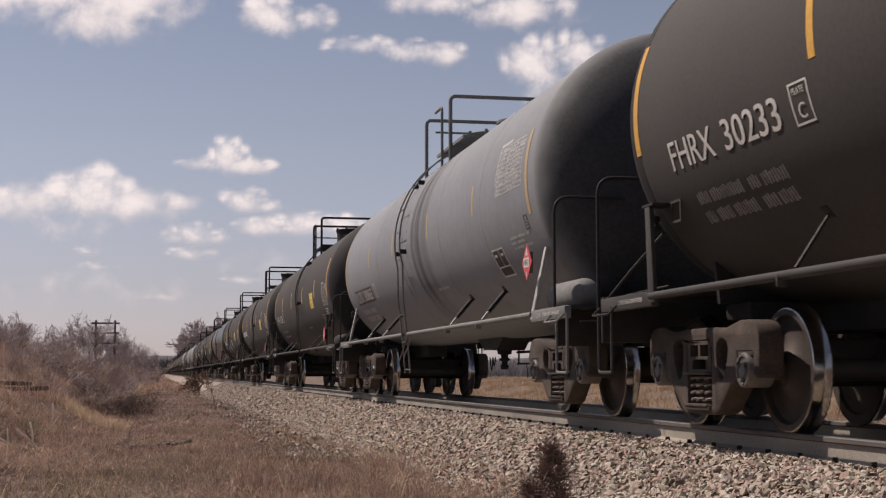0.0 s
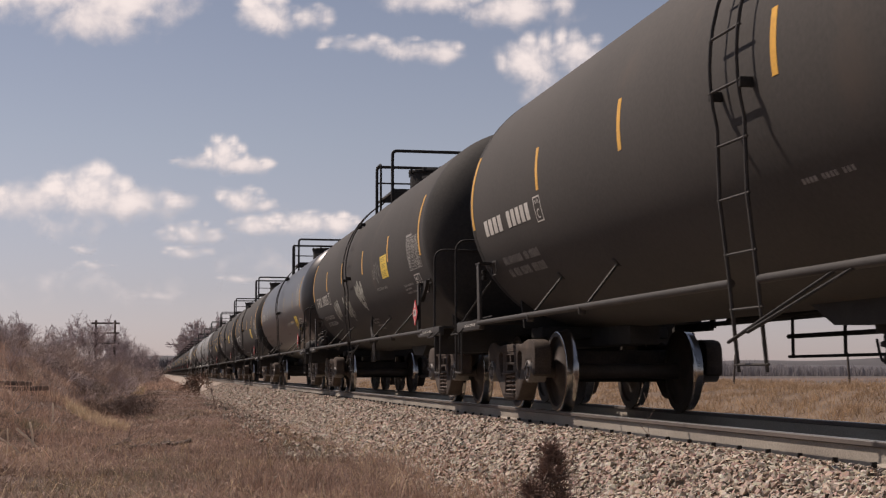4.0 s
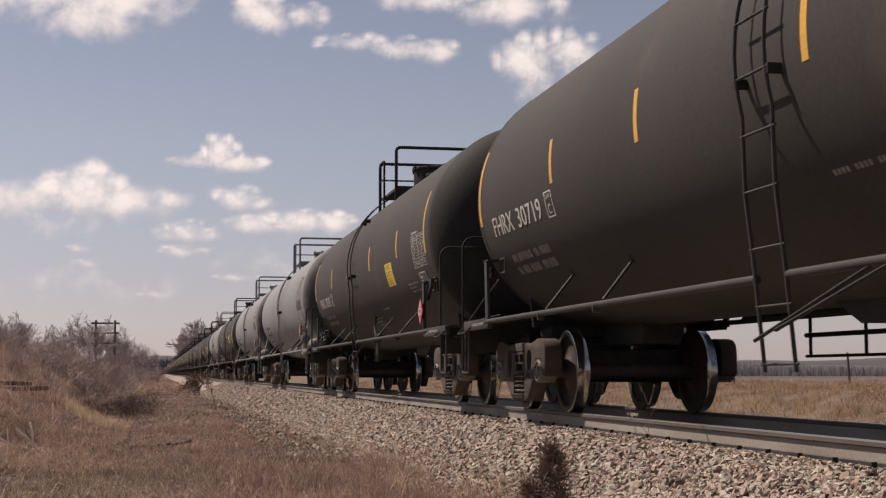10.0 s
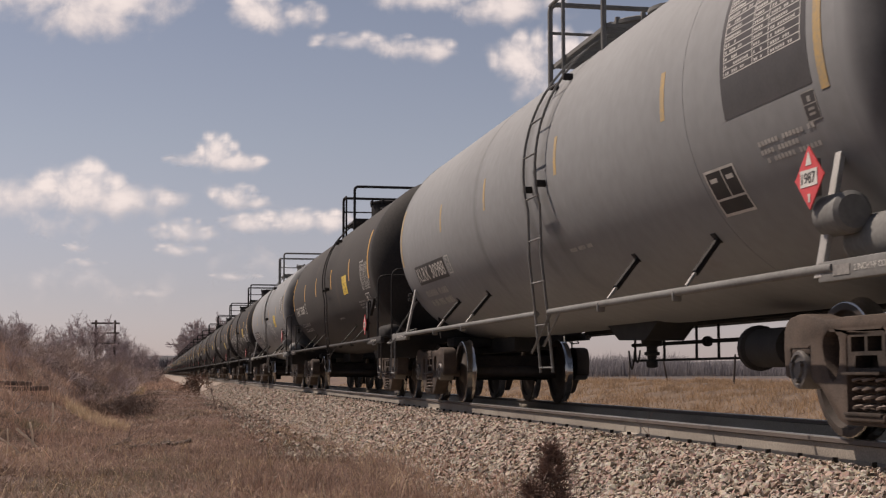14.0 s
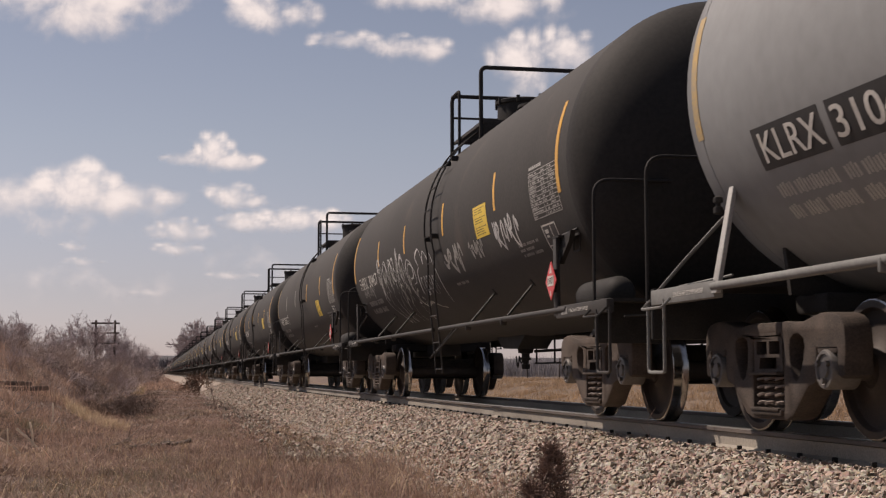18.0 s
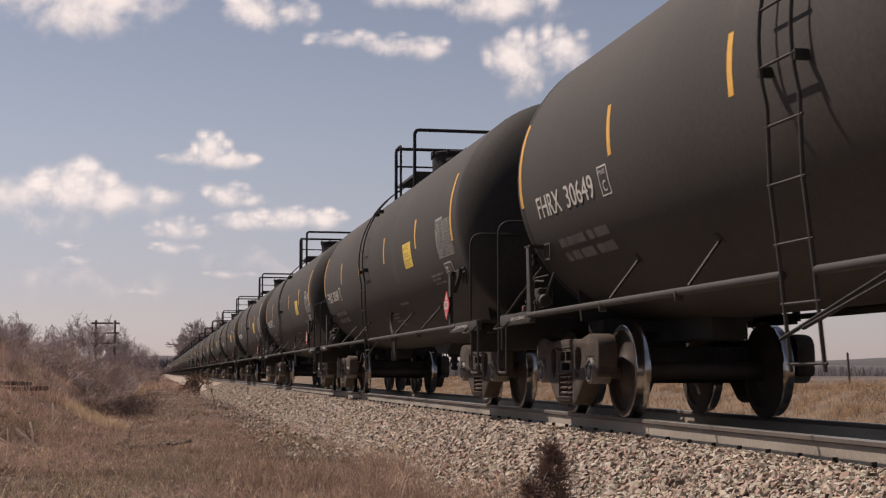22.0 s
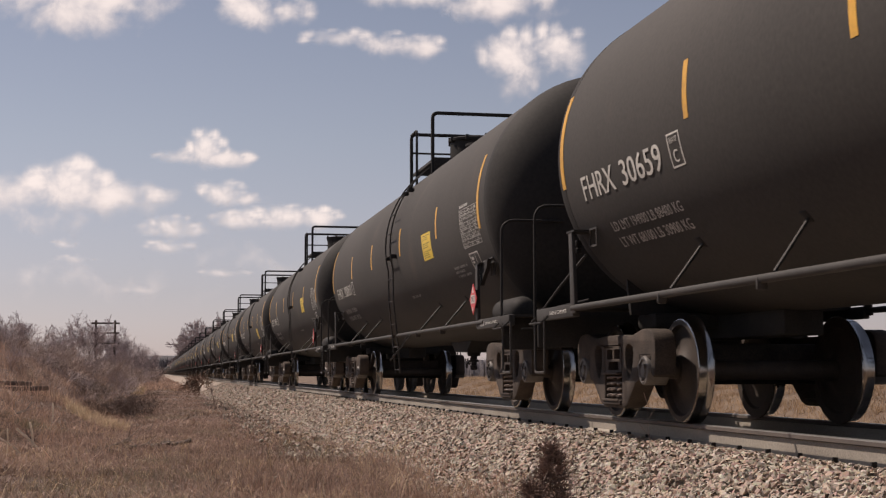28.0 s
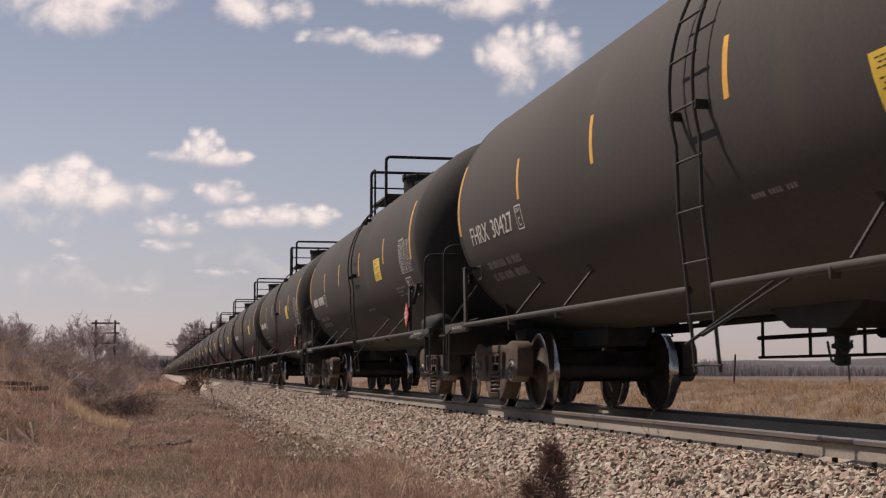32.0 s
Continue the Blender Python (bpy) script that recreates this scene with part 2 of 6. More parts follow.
M_RED = material("placard_red", (0.62, 0.07, 0.07), 0.45, dark=(0.5, 0.05, 0.05), scale=6, grain=30, bump=0.0)
M_SPRAY = material("white_spray", (0.66, 0.65, 0.62), 0.7, dark=(0.34, 0.33, 0.32), scale=5, grain=30, bump=0.0)
M_SPRAYG = material("cream_spray", (0.46, 0.455, 0.39), 0.7, dark=(0.20, 0.20, 0.165), scale=5, grain=30, bump=0.0)
# Haze is put into this twig colour, paler and bluer than M_TWIG.
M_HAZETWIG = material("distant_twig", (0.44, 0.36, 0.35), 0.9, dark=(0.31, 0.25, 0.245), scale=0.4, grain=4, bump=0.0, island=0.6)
M_BANKGRASS = material("bank_grass", (0.66, 0.445, 0.33), 0.85, dark=(0.25, 0.168, 0.130), scale=0.35, grain=3, bump=0.0, island=0.7, thin=0.25)
M_MEADOW = material("meadow_thatch", (0.185, 0.13, 0.086), 0.95, dark=(0.085, 0.058, 0.04), scale=2.2, grain=14, bump=0.7)
M_STRAW = material("pale_straw", (0.62, 0.48, 0.32), 0.85, dark=(0.40, 0.29, 0.19), scale=0.6, grain=3, bump=0.0, island=0.7, thin=0.4)
M_BRAMBLE = material("dark_bramble", (0.17, 0.115, 0.09), 0.9, dark=(0.075, 0.052, 0.042), scale=3, grain=20, bump=0.0, island=0.6)
M_SEED = material("seed_head", (0.24, 0.15, 0.105), 0.9, dark=(0.12, 0.075, 0.055), scale=6, grain=30, bump=0.0, island=0.7)
M_STAKE = material("grey_stake", (0.12, 0.10, 0.088), 0.9, dark=(0.06, 0.05, 0.044), scale=5, grain=40, bump=0.2)
M_PATCH = material("stencil_patch", (0.062, 0.058, 0.056), 0.6, dark=(0.045, 0.042, 0.04), scale=5, grain=40, bump=0.0)
M_PLOUGH = material("far_field", (0.10, 0.082, 0.07), 0.95, dark=(0.06, 0.049, 0.042), scale=0.05, grain=0.6, bump=0.3)
# Far hills and tree belt: their greyed colours have the haze painted in.
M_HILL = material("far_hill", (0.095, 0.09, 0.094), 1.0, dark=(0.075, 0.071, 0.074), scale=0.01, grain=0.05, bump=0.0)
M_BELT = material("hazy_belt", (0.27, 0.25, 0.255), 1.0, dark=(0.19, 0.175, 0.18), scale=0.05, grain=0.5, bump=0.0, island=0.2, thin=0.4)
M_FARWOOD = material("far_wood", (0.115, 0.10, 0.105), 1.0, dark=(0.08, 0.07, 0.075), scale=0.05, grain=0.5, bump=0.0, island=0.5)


# ---- mesh helpers ----
def obj(name, bm, mat, parent=None, label="", smooth=True):
    me = bpy.data.meshes.new(name)
    bm.to_mesh(me)
    bm.free()
    return link(name, me, mat, parent, label, smooth)


def link(name, me, mat, parent=None, label="", smooth=True):
    for m in (mat if isinstance(mat, (list, tuple)) else [mat]):
        me.materials.append(m)
    if smooth:
        me.shade_smooth()
        me.set_sharp_from_angle(angle=radians(38))
    ob = new(name, me)
    if parent:
        ob.parent = parent
    if label:
        ob["label"] = label
    return ob


def part(name, bm, mat, parent, label="", smooth=True):
    """Links a bmesh as one mesh object under a thing or a part."""
    return obj(name, bm, mat, parent, label, smooth)


def again(ob, x=0, y=0, z=0, rz=0, parent=None):
    """Another part on the same mesh, moved within its thing."""
    o = new(ob.name.split(".")[0], ob.data)
    o.parent = parent or ob.parent
    o.matrix_basis = pose(x, y, z, 0, 0, rz) @ ob.matrix_basis
    if "label" in ob:
        o["label"] = ob["label"]
    return o


def box(bm, c, s, bevel=0.0):
    r = bmesh.ops.create_cube(bm, size=1.0, matrix=Matrix.Translation(c) @ Matrix.Diagonal((*s, 1)))
    if bevel:
        es = list({e for v in r["verts"] for e in v.link_edges})
        bmesh.ops.bevel(bm, geom=es, offset=bevel, segments=2, affect="EDGES", profile=0.5)
    return r["verts"]


def boxed(c, s, bevel=0.0):
    bm = bmesh.new()
    box(bm, c, s, bevel)
    return bm


def tube(bm, pts, r, n=8, caps=True):
    """A round bar along a line of points."""
    pts = [Vector(p) for p in pts]
    rings = []
    ref = None
    for i, p in enumerate(pts):
        a = pts[max(i - 1, 0)]
        b = pts[min(i + 1, len(pts) - 1)]
        d = (b - a).normalized()
        if ref is None:
            ref = Vector((0, 0, 1)) if abs(d.z) < 0.9 else Vector((1, 0, 0))
        u = d.cross(ref).normalized()
        w = u.cross(d).normalized()
        ref = w
        rad = r[i] if isinstance(r, (list, tuple)) else r
        rings.append([bm.verts.new(p + rad * (math.cos(t) * u + math.sin(t) * w)) for t in (2 * math.pi * j / n for j in range(n))])
    for a, b in zip(rings, rings[1:]):
        for j in range(n):
            bm.faces.new((a[j], a[(j + 1) % n], b[(j + 1) % n], b[j]))
    if caps:
        bm.faces.new(rings[0])
        bm.faces.new(rings[-1][::-1])


def bar(pts, r, n=8):
    bm = bmesh.new()
    tube(bm, pts, r, n)
    return bm


def bend(pts, radius, steps=5):
    """Rounds the corners of a line of points."""
    pts = [Vector(p) for p in pts]
    out = [pts[0]]
    for a, p, b in zip(pts, pts[1:], pts[2:]):
        da, db = (a - p).normalized(), (b - p).normalized()
        r = min(radius, (a - p).length * 0.45, (b - p).length * 0.45)
        s, e = p + da * r, p + db * r
        for i in range(steps + 1):
            t = i / steps
            out.append((1 - t) ** 2 * s + 2 * t * (1 - t) * p + t * t * e)
    return out + [pts[-1]]


def lathe(profile, axis="x", n=32, closed=True):
    """Turns (along, radius) pairs round an axis."""
    bm = bmesh.new()
    rings = []
    for a, r in profile:
        ring = []
        for j in range(n):
            t = 2 * math.pi * j / n
            c, s = r * math.cos(t), r * math.sin(t)
            ring.append(bm.verts.new({"x": (a, c, s), "y": (c, a, s), "z": (c, s, a)}[axis]))
        rings.append(ring)
    for p, q in zip(rings, rings[1:]):
        for j in range(n):
            bm.faces.new((p[j], p[(j + 1) % n], q[(j + 1) % n], q[j]))
    if closed:
        bm.faces.new(rings[0])
        bm.faces.new(rings[-1])
    bmesh.ops.recalc_face_normals(bm, faces=bm.faces)
    return bm


def plate(loops, thick, plane="yz", at=0.0):
    """A slab from a 2D outline and its holes, thick along the third axis from at."""
    flat = [[Vector((p[0], p[1], 0)) for p in lp] for lp in loops]
    tris = geometry.tessellate_polygon(flat)
    pts = [p for lp in flat for p in lp]
    bm = bmesh.new()

    def put(p, h):
        return {"yz": (h, p.x, p.y), "xz": (p.x, h, p.y), "xy": (p.x, p.y, h)}[plane]
    lo = [bm.verts.new(put(p, at)) for p in pts]
    hi = [bm.verts.new(put(p, at + thick)) for p in pts]
    for t in tris:
        bm.faces.new([lo[i] for i in t])
        bm.faces.new([hi[i] for i in reversed(t)])
    k = 0
    for lp in flat:
        n = len(lp)
        for i in range(n):
            bm.faces.new((lo[k + i], lo[k + (i + 1) % n], hi[k + (i + 1) % n], hi[k + i]))
        k += n
    bmesh.ops.recalc_face_normals(bm, faces=bm.faces)
    return bm


# ---- tank car ----
def on_tank(y, z, lift=0.006):
    """A point of the tank's near flank at height z."""
    r = RT + lift
    return Vector((-math.sqrt(max(r * r - (z - ZC) ** 2, 0.0)), y, z))


def decal(name, y0, y1, z0, z1, mat, parent, lift=0.006, rows=6, label=""):
    """A thin sheet stuck on the tank's near flank."""
    lift *= 0.24
    bm = bmesh.new()
    grid = []
    for i in range(rows + 1):
        z = z0 + (z1 - z0) * i / rows
        grid.append([[bm.verts.new(on_tank(y, z, h)) for h in (lift, lift - 0.005)] for y in (y0, y1)])
    for a, b in zip(grid, grid[1:]):
        bm.faces.new((a[0][0], a[1][0], b[1][0], b[0][0]))
        bm.faces.new((a[0][0], b[0][0], b[0][1], a[0][1]))
        bm.faces.new((a[1][0], a[1][1], b[1][1], b[1][0]))
    bmesh.ops.recalc_face_normals(bm, faces=bm.faces)
    return part(name, bm, mat, parent, label)


def strokes(name, segs, mat, parent, lift=0.008, label=""):
    """Sheets (y0, y1, z0, z1) stuck on the tank as one mesh."""
    bm = bmesh.new()
    for y0, y1, z0, z1 in segs:
        n = max(1, math.ceil((z1 - z0) / 0.09))
        for i in range(n):
            za, zb = z0 + (z1 - z0) * i / n, z0 + (z1 - z0) * (i + 1) / n
            bm.faces.new([bm.verts.new(on_tank(y, z, lift * 0.28)) for y, z in ((y0, za), (y1, za), (y1, zb), (y0, zb))])
    bmesh.ops.remove_doubles(bm, verts=bm.verts, dist=1e-5)
    return part(name, bm, mat, parent, label, smooth=False)


def stain(y0, y1, z0, z1, parent, strength=1.0):
    """A spill that has run down the flank."""
    me = bpy.data.meshes.new("spill_stain")
    ny, nz = 8, 26
    grid = [(y0 + (y1 - y0) * i / ny, z0 + (z1 - z0) * j / nz) for j in range(nz + 1) for i in range(ny + 1)]
    me.from_pydata([on_tank(y, z, 0.0011) for y, z in grid], [], [(j * (ny + 1) + i, j * (ny + 1) + i + 1, (j + 1) * (ny + 1) + i + 1, (j + 1) * (ny + 1) + i) for j in range(nz) for i in range(ny)])
    fade = [strength * math.sin(math.pi * (k % (ny + 1)) / ny) ** 1.3 * min(1.0, (k // (ny + 1)) / 6) for k in range(len(grid))]
    me.attributes.new("fade", "FLOAT", "POINT").data.foreach_set("value", fade)
    return link("spill_stain", me, M_STAIN, parent, "dark spill streak run down the tank")


def spray(pts, mat, parent, width=0.04, seed=0, label="sprayed graffiti stroke"):
    """One spray-can stroke through points (y, z) of the flank."""
    pts = [pts[0]] + list(pts) + [pts[-1]]
    path = []
    for i in range(1, len(pts) - 2):
        p = [np.array(q) for q in pts[i - 1:i + 3]]
        for j in range(7):
            t = j / 7
            path.append(0.5 * (2 * p[1] + (p[2] - p[0]) * t + (2 * p[0] - 5 * p[1] + 4 * p[2] - p[3]) * t * t + (3 * p[1] - p[0] - 3 * p[2] + p[3]) * t ** 3))
    bm, prev = bmesh.new(), None
    for i in range(1, len(path) - 1):
        d = path[i + 1] - path[i - 1]
        n = np.array((-d[1], d[0])) / (np.hypot(*d) + 1e-9) * width * (0.25 + 0.14 * math.sin(0.31 * i + seed))
        cur = [bm.verts.new(on_tank(float(q[0]), max(ZC - 1.4, float(q[1])), 0.0020 + 0.000004 * i + 0.00005 * seed)) for q in (path[i] + n, path[i] - n)]
        if prev:
            bm.faces.new((prev[0], cur[0], cur[1], prev[1]))
        prev = cur
    return part("graffiti", bm, mat, parent, label, smooth=False)


FORMS = {"arch": ((0.0, 0.0), (0.05, 0.65), (0.35, 1.0), (0.66, 0.75), (0.70, 0.10)), "spike": ((0.0, 0.05), (0.32, 0.70), (0.45, 1.1), (0.52, 0.5), (0.75, 0.1)),
         "loop": ((0.0, 0.0), (0.05, 0.70), (0.45, 1.0), (0.95, 0.80), (0.80, 0.45), (0.30, 0.42)), "hook": ((-0.2, 0.8), (0.2, 1.05), (0.5, 0.8), (0.1, 0.35), (0.25, -0.1)), "bowl": ((0.7, 0.9), (0.1, 0.8), (0.0, 0.3), (0.45, 0.0), (0.85, 0.3), (0.45, 0.55))}


def sprayed(form, y0, y1, z0, z1, mat, parent, width=0.04, seed=0):
    spray([(y0 + (y1 - y0) * u, z0 + (z1 - z0) * v) for u, v in FORMS[form]], mat, parent, width, seed)


LETTERS = {}


def lettering(name, text, y0, y1, z0, z1, mat, parent, wrap=True, x=0.0, lift=0.009, label=""):
    """Built-in font letters between y0 (first letter) and y1, laid on the tank or on a flat side plate."""
    cu = bpy.data.curves.new("letters", "FONT")
    cu.body, cu.size, cu.resolution_u = text, 1.0, 3
    tmp = bpy.data.objects.new("letters", cu)
    src = bpy.data.meshes.new_from_object(tmp)
    bpy.data.objects.remove(tmp)
    flat = [v.co.copy() for v in src.vertices]
    faces = [list(p.vertices) for p in src.polygons]
    # two layers a hair apart make the strokes bold
    bold = [(c.x + d, c.y, k) for k, d in ((0, -0.014), (1, 0.014)) for c in flat]
    faces += [[i + len(flat) for i in f] for f in faces]
    xa, xb = min(c[0] for c in bold), max(c[0] for c in bold)
    za, zb = min(c[1] for c in bold), max(c[1] for c in bold)
    co = []
    for cx, cz, k in bold:
        y = y0 + (y1 - y0) * (cx - xa) / (xb - xa)
        z = z0 + (z1 - z0) * (cz - za) / (zb - za)
        co.append(on_tank(y, z, 0.55 * lift + 0.0003 * k) if wrap else (x - 0.0006 * k, y, z))
    me = bpy.data.meshes.new(name)
    me.from_pydata(co, [], faces)
    bpy.data.meshes.remove(src)
    return link(name, me, mat, parent, label, smooth=False)


def scrawl(name, y0, y1, z0, z1, letters, mat, parent, width=0.03, seed=1, label="sprayed looping graffiti letters"):
    """One running line of spray-can letters on the tank's flank: arches, spikes, bowls and tails, joined."""
    rnd = random.Random(seed)
    pts = []
    for i in range(letters):
        u0, du = i / letters, 1.0 / letters
        top, low = rnd.uniform(0.78, 1.0), rnd.uniform(0.0, 0.25)
        kind = rnd.choice(("arch", "spike", "bowl", "tail", "arch"))
        shape = {"arch": ((0.0, low), (0.1, 0.6), (0.35, top), (0.6, 0.75), (0.65, 0.4), (0.75, 0.3)),
                 "spike": ((0.0, 0.3), (0.25, 0.7), (0.32, top), (0.4, 0.55), (0.55, 0.45), (0.72, top * 0.95), (0.8, 0.4), (0.85, low)),
                 "bowl": ((0.1, 0.75), (-0.2, 0.6), (-0.1, 0.3), (0.35, 0.22), (0.55, 0.5), (0.3, 0.72), (0.1, 0.6), (0.7, 0.45)),
                 "tail": ((0.1, top), (0.5, top * 0.9), (0.45, 0.6), (0.1, 0.55), (0.2, 0.3), (0.6, 0.1), (1.0, low - 0.15))}[kind]
        pts += [(u0 + du * a + rnd.uniform(-0.1, 0.1) * du, b + rnd.uniform(-0.06, 0.06)) for a, b in shape]
    bm = bmesh.new()
    path = []
    for i in range(1, len(pts) - 2):
        p = [np.array(q) for q in pts[i - 1:i + 3]]
        for j in range(6):
            t = j / 6
            path.append(0.5 * (2 * p[1] + (p[2] - p[0]) * t + (2 * p[0] - 5 * p[1] + 4 * p[2] - p[3]) * t * t + (3 * p[1] - p[0] - 3 * p[2] + p[3]) * t ** 3))
    co = [Vector((0, y0 + (y1 - y0) * u, z0 + (z1 - z0) * v)) for u, v in path]
    prev = None
    for i in range(1, len(co) - 1):
        d = co[i + 1] - co[i - 1]
        nrm = Vector((0, -d.z, d.y)).normalized() * width * (0.35 + 0.35 * abs(math.sin(0.21 * i + seed)))
        h = 0.0024 + 0.000006 * i
        cur = [bm.verts.new(on_tank(q.y, max(ZC - 1.4, min(ZC + 1.4, q.z)), h)) for q in (co[i] + nrm, co[i] - nrm)]
        if prev:
            bm.faces.new((prev[0], cur[0], cur[1], prev[1]))
        prev = cur
    return part(name, bm, mat, parent, label, smooth=False)


def head_profile(e):
    pr = [(-7.36, RT + 0.002), (-7.45, RT + 0.002)] + [(-7.45 - 0.74 * math.sin(radians(a)), (RT + 0.002) * math.cos(radians(a))) for a in (4, 10, 20, 30, 40, 50, 60, 70, 80, 89)]
    return [(-e * a, r) for a, r in pr]


def tank_profile():
    return [(y, RT) for y in (-7.44, -7.36, -5.0, -2.5, 0.0, 2.5, 5.0, 7.36, 7.44)]


def side_frame_loops():
    half = [(0.0, 0.785), (0.30, 0.785), (0.42, 0.772), (0.54, 0.775), (0.67, 0.80), (0.80, 0.822), (0.93, 0.822), (1.04, 0.805), (1.10, 0.77), (1.135, 0.71), (1.145, 0.60), (1.13, 0.42), (1.09, 0.40),
            (1.035, 0.42), (1.03, 0.60), (0.75, 0.60), (0.745, 0.40), (0.70, 0.362), (0.62, 0.345), (0.52, 0.262), (0.38, 0.145), (0.28, 0.115), (0.0, 0.115)]
    outer = [(y, z) for y, z in half] + [(-y, z) for y, z in reversed(half[1:-1])]
    win = [(-0.25, 0.185), (0.25, 0.185), (0.25, 0.64), (0.21, 0.695), (-0.21, 0.695), (-0.25, 0.64)]
    eye = [(0.36, 0.66), (0.345, 0.60), (0.355, 0.50), (0.40, 0.405), (0.44, 0.385), (0.48, 0.41), (0.545, 0.52), (0.57, 0.61), (0.55, 0.665), (0.48, 0.695), (0.41, 0.69)]
    return [outer, win, eye, [(-y, z) for y, z in eye]]


def coil(r, wire, z0, z1, turns):
    n = turns * 10
    return bar([(r * math.cos(2 * math.pi * i / 10), r * math.sin(2 * math.pi * i / 10), z0 + (z1 - z0) * i / n) for i in range(n + 1)], wire, 5)


def wheel_profile(side):
    pr = [(-0.83, 0.09), (-0.83, 0.12), (-0.79, 0.15), (-0.755, 0.24), (-0.745, 0.34), (-0.765, 0.385), (-0.808, 0.40), (-0.812, 0.445), (-0.805, 0.456), (-0.74, 0.458), (-0.715, 0.462),
          (-0.70, 0.478), (-0.688, 0.486), (-0.676, 0.478), (-0.672, 0.39), (-0.70, 0.37), (-0.71, 0.30), (-0.70, 0.20), (-0.66, 0.13), (-0.66, 0.09)]
    return [(a * side, r) for a, r in pr]


def build_trucks(car, full=True):
    """Wheelsets, side frames, springs and bolsters of both trucks. Returns the wheelsets."""
    sets = []
    wheel = axle = frame_ob = None
    for end in (-1, 1):
        yc = end * (AXLES[0] + AXLES[1]) / 2 + TRUCK_SET
        for ay in AXLES:
            y = end * ay + TRUCK_SET
            ws = part("wheelset", lathe([(-1.05, 0.07), (-0.84, 0.075), (-0.83, 0.10), (-0.6, 0.10), (-0.3, 0.085), (0.3, 0.085), (0.6, 0.10), (0.83, 0.10), (0.84, 0.075), (1.05, 0.07)], "x", 14), M_WHEEL, car, "dark steel axle with two wheels") if axle is None else again(axle)
            axle = axle or ws
            ws.matrix_basis = pose(0, y, 0.457)
            for side in (1, -1):
                if wheel is None or side == -1 and len(wheel) < 2:
                    bm = lathe(wheel_profile(side), "x", 40 if full else 20, closed=False)
                    bm.normal_update()
                    for f in bm.faces:
                        rr = [math.hypot(v.co.y, v.co.z) for v in f.verts]
                        if min(rr) > 0.44:
                            f.material_index = 1
                    w = part("wheel", bm, [M_WHEEL, M_TREAD], ws)
                    wheel = (wheel or []) + [w]
                else:
                    src = wheel[0 if side == 1 else 1]
                    w = new("wheel", src.data)
                    w.parent = ws
            sets.append(ws)
        for side in (-1, 1):
            if frame_ob is None:
                fb = plate(side_frame_loops(), 0.20, "yz", -0.10)
                bmesh.ops.dissolve_limit(fb, angle_limit=0.01, verts=fb.verts, edges=fb.edges)
                fb.normal_update()
                rim = [e for e in fb.edges if len(e.link_faces) == 2 and abs(e.verts[0].co.x - e.verts[1].co.x) < 1e-5 and abs(e.link_faces[0].normal.dot(e.link_faces[1].normal)) < 0.5]
                bmesh.ops.bevel(fb, geom=rim, offset=0.020, segments=2, affect="EDGES", profile=0.5)
                for sgn in (-1, 1):
                    box(fb, (sgn * 0.10, 0, 0.165), (0.05, 0.50, 0.045), 0.012)
                fr = part("side_frame", fb, M_CAST, car, "rust-brown cast steel truck side frame")
                bm = fr.data
                frame_ob = fr
            else:
                fr = new("side_frame", frame_ob.data)
                fr.parent = car
                fr["label"] = "rust-brown cast steel truck side frame"
            fr.matrix_basis = pose(side * 1.03, yc, 0)
            if not full:
                continue
            for s, (dx, dy) in enumerate(((-0.045, -0.145), (-0.055, 0.0), (-0.045, 0.145))):
                if "coil" not in LETTERS:
                    o = part("spring", coil(0.056, 0.0115, 0.20, 0.42, 4), M_SPRING, fr, "rusty coil spring")
                    LETTERS["coil"] = o.data
                else:
                    o = new("spring", LETTERS["coil"])
                    o.parent = fr
                o.matrix_basis = pose(side * -dx, dy, 0)
            if "bolster_end" not in LETTERS:
                bm = plate([[(-0.235, 0.435), (0.235, 0.435), (0.235, 0.66), (0.20, 0.685), (-0.20, 0.685), (-0.235, 0.66)], [(-0.19, 0.565), (-0.018, 0.565), (-0.018, 0.655), (-0.19, 0.655)],
                            [(0.018, 0.565), (0.19, 0.565), (0.19, 0.655), (0.018, 0.655)], [(-0.15, 0.465), (0.15, 0.465), (0.13, 0.54), (-0.13, 0.54)]], 0.10, "yz", -0.095)
                box(bm, (0.09, 0, 0.56), (0.14, 0.44, 0.22))
                box(bm, (-0.06, 0, 0.432), (0.17, 0.47, 0.022), 0.006)
                box(bm, (-0.06, 0, 0.186), (0.15, 0.46, 0.02), 0.004)
                o = part("bolster_end", bm, M_CAST, fr)
                LETTERS["bolster_end"] = o.data
            else:
                o = new("bolster_end", LETTERS["bolster_end"])
                o.parent = fr
            o.matrix_basis = pose(0, 0, 0, 0, 0, 0 if side < 0 else 180)
            for dy in (-0.89, 0.89):
                if "cap" not in LETTERS:
                    bm = lathe([(0.08, 0.128), (-0.105, 0.128), (-0.118, 0.120), (-0.120, 0.100), (-0.108, 0.094), (-0.108, 0.055), (-0.122, 0.048), (-0.124, 0.020)], "x", 28)
                    for j in range(3):
                        a = 2.094 * j + 0.5
                        bmesh.ops.create_cone(bm, cap_ends=True, segments=6, radius1=0.020, radius2=0.018, depth=0.034, matrix=Matrix.Translation((-0.122, 0.074 * math.cos(a), 0.074 * math.sin(a))) @ Matrix.Rotation(radians(90), 4, "Y"))
                    o = part("bearing_cap", bm, M_CAP, fr, "greasy roller bearing end cap")
                    LETTERS["cap"] = o.data
                    bm = boxed((0, 0, 0.582), (0.19, 0.27, 0.05), 0.01)
                    a_ = part("bearing_adapter", bm, M_CAST, fr)
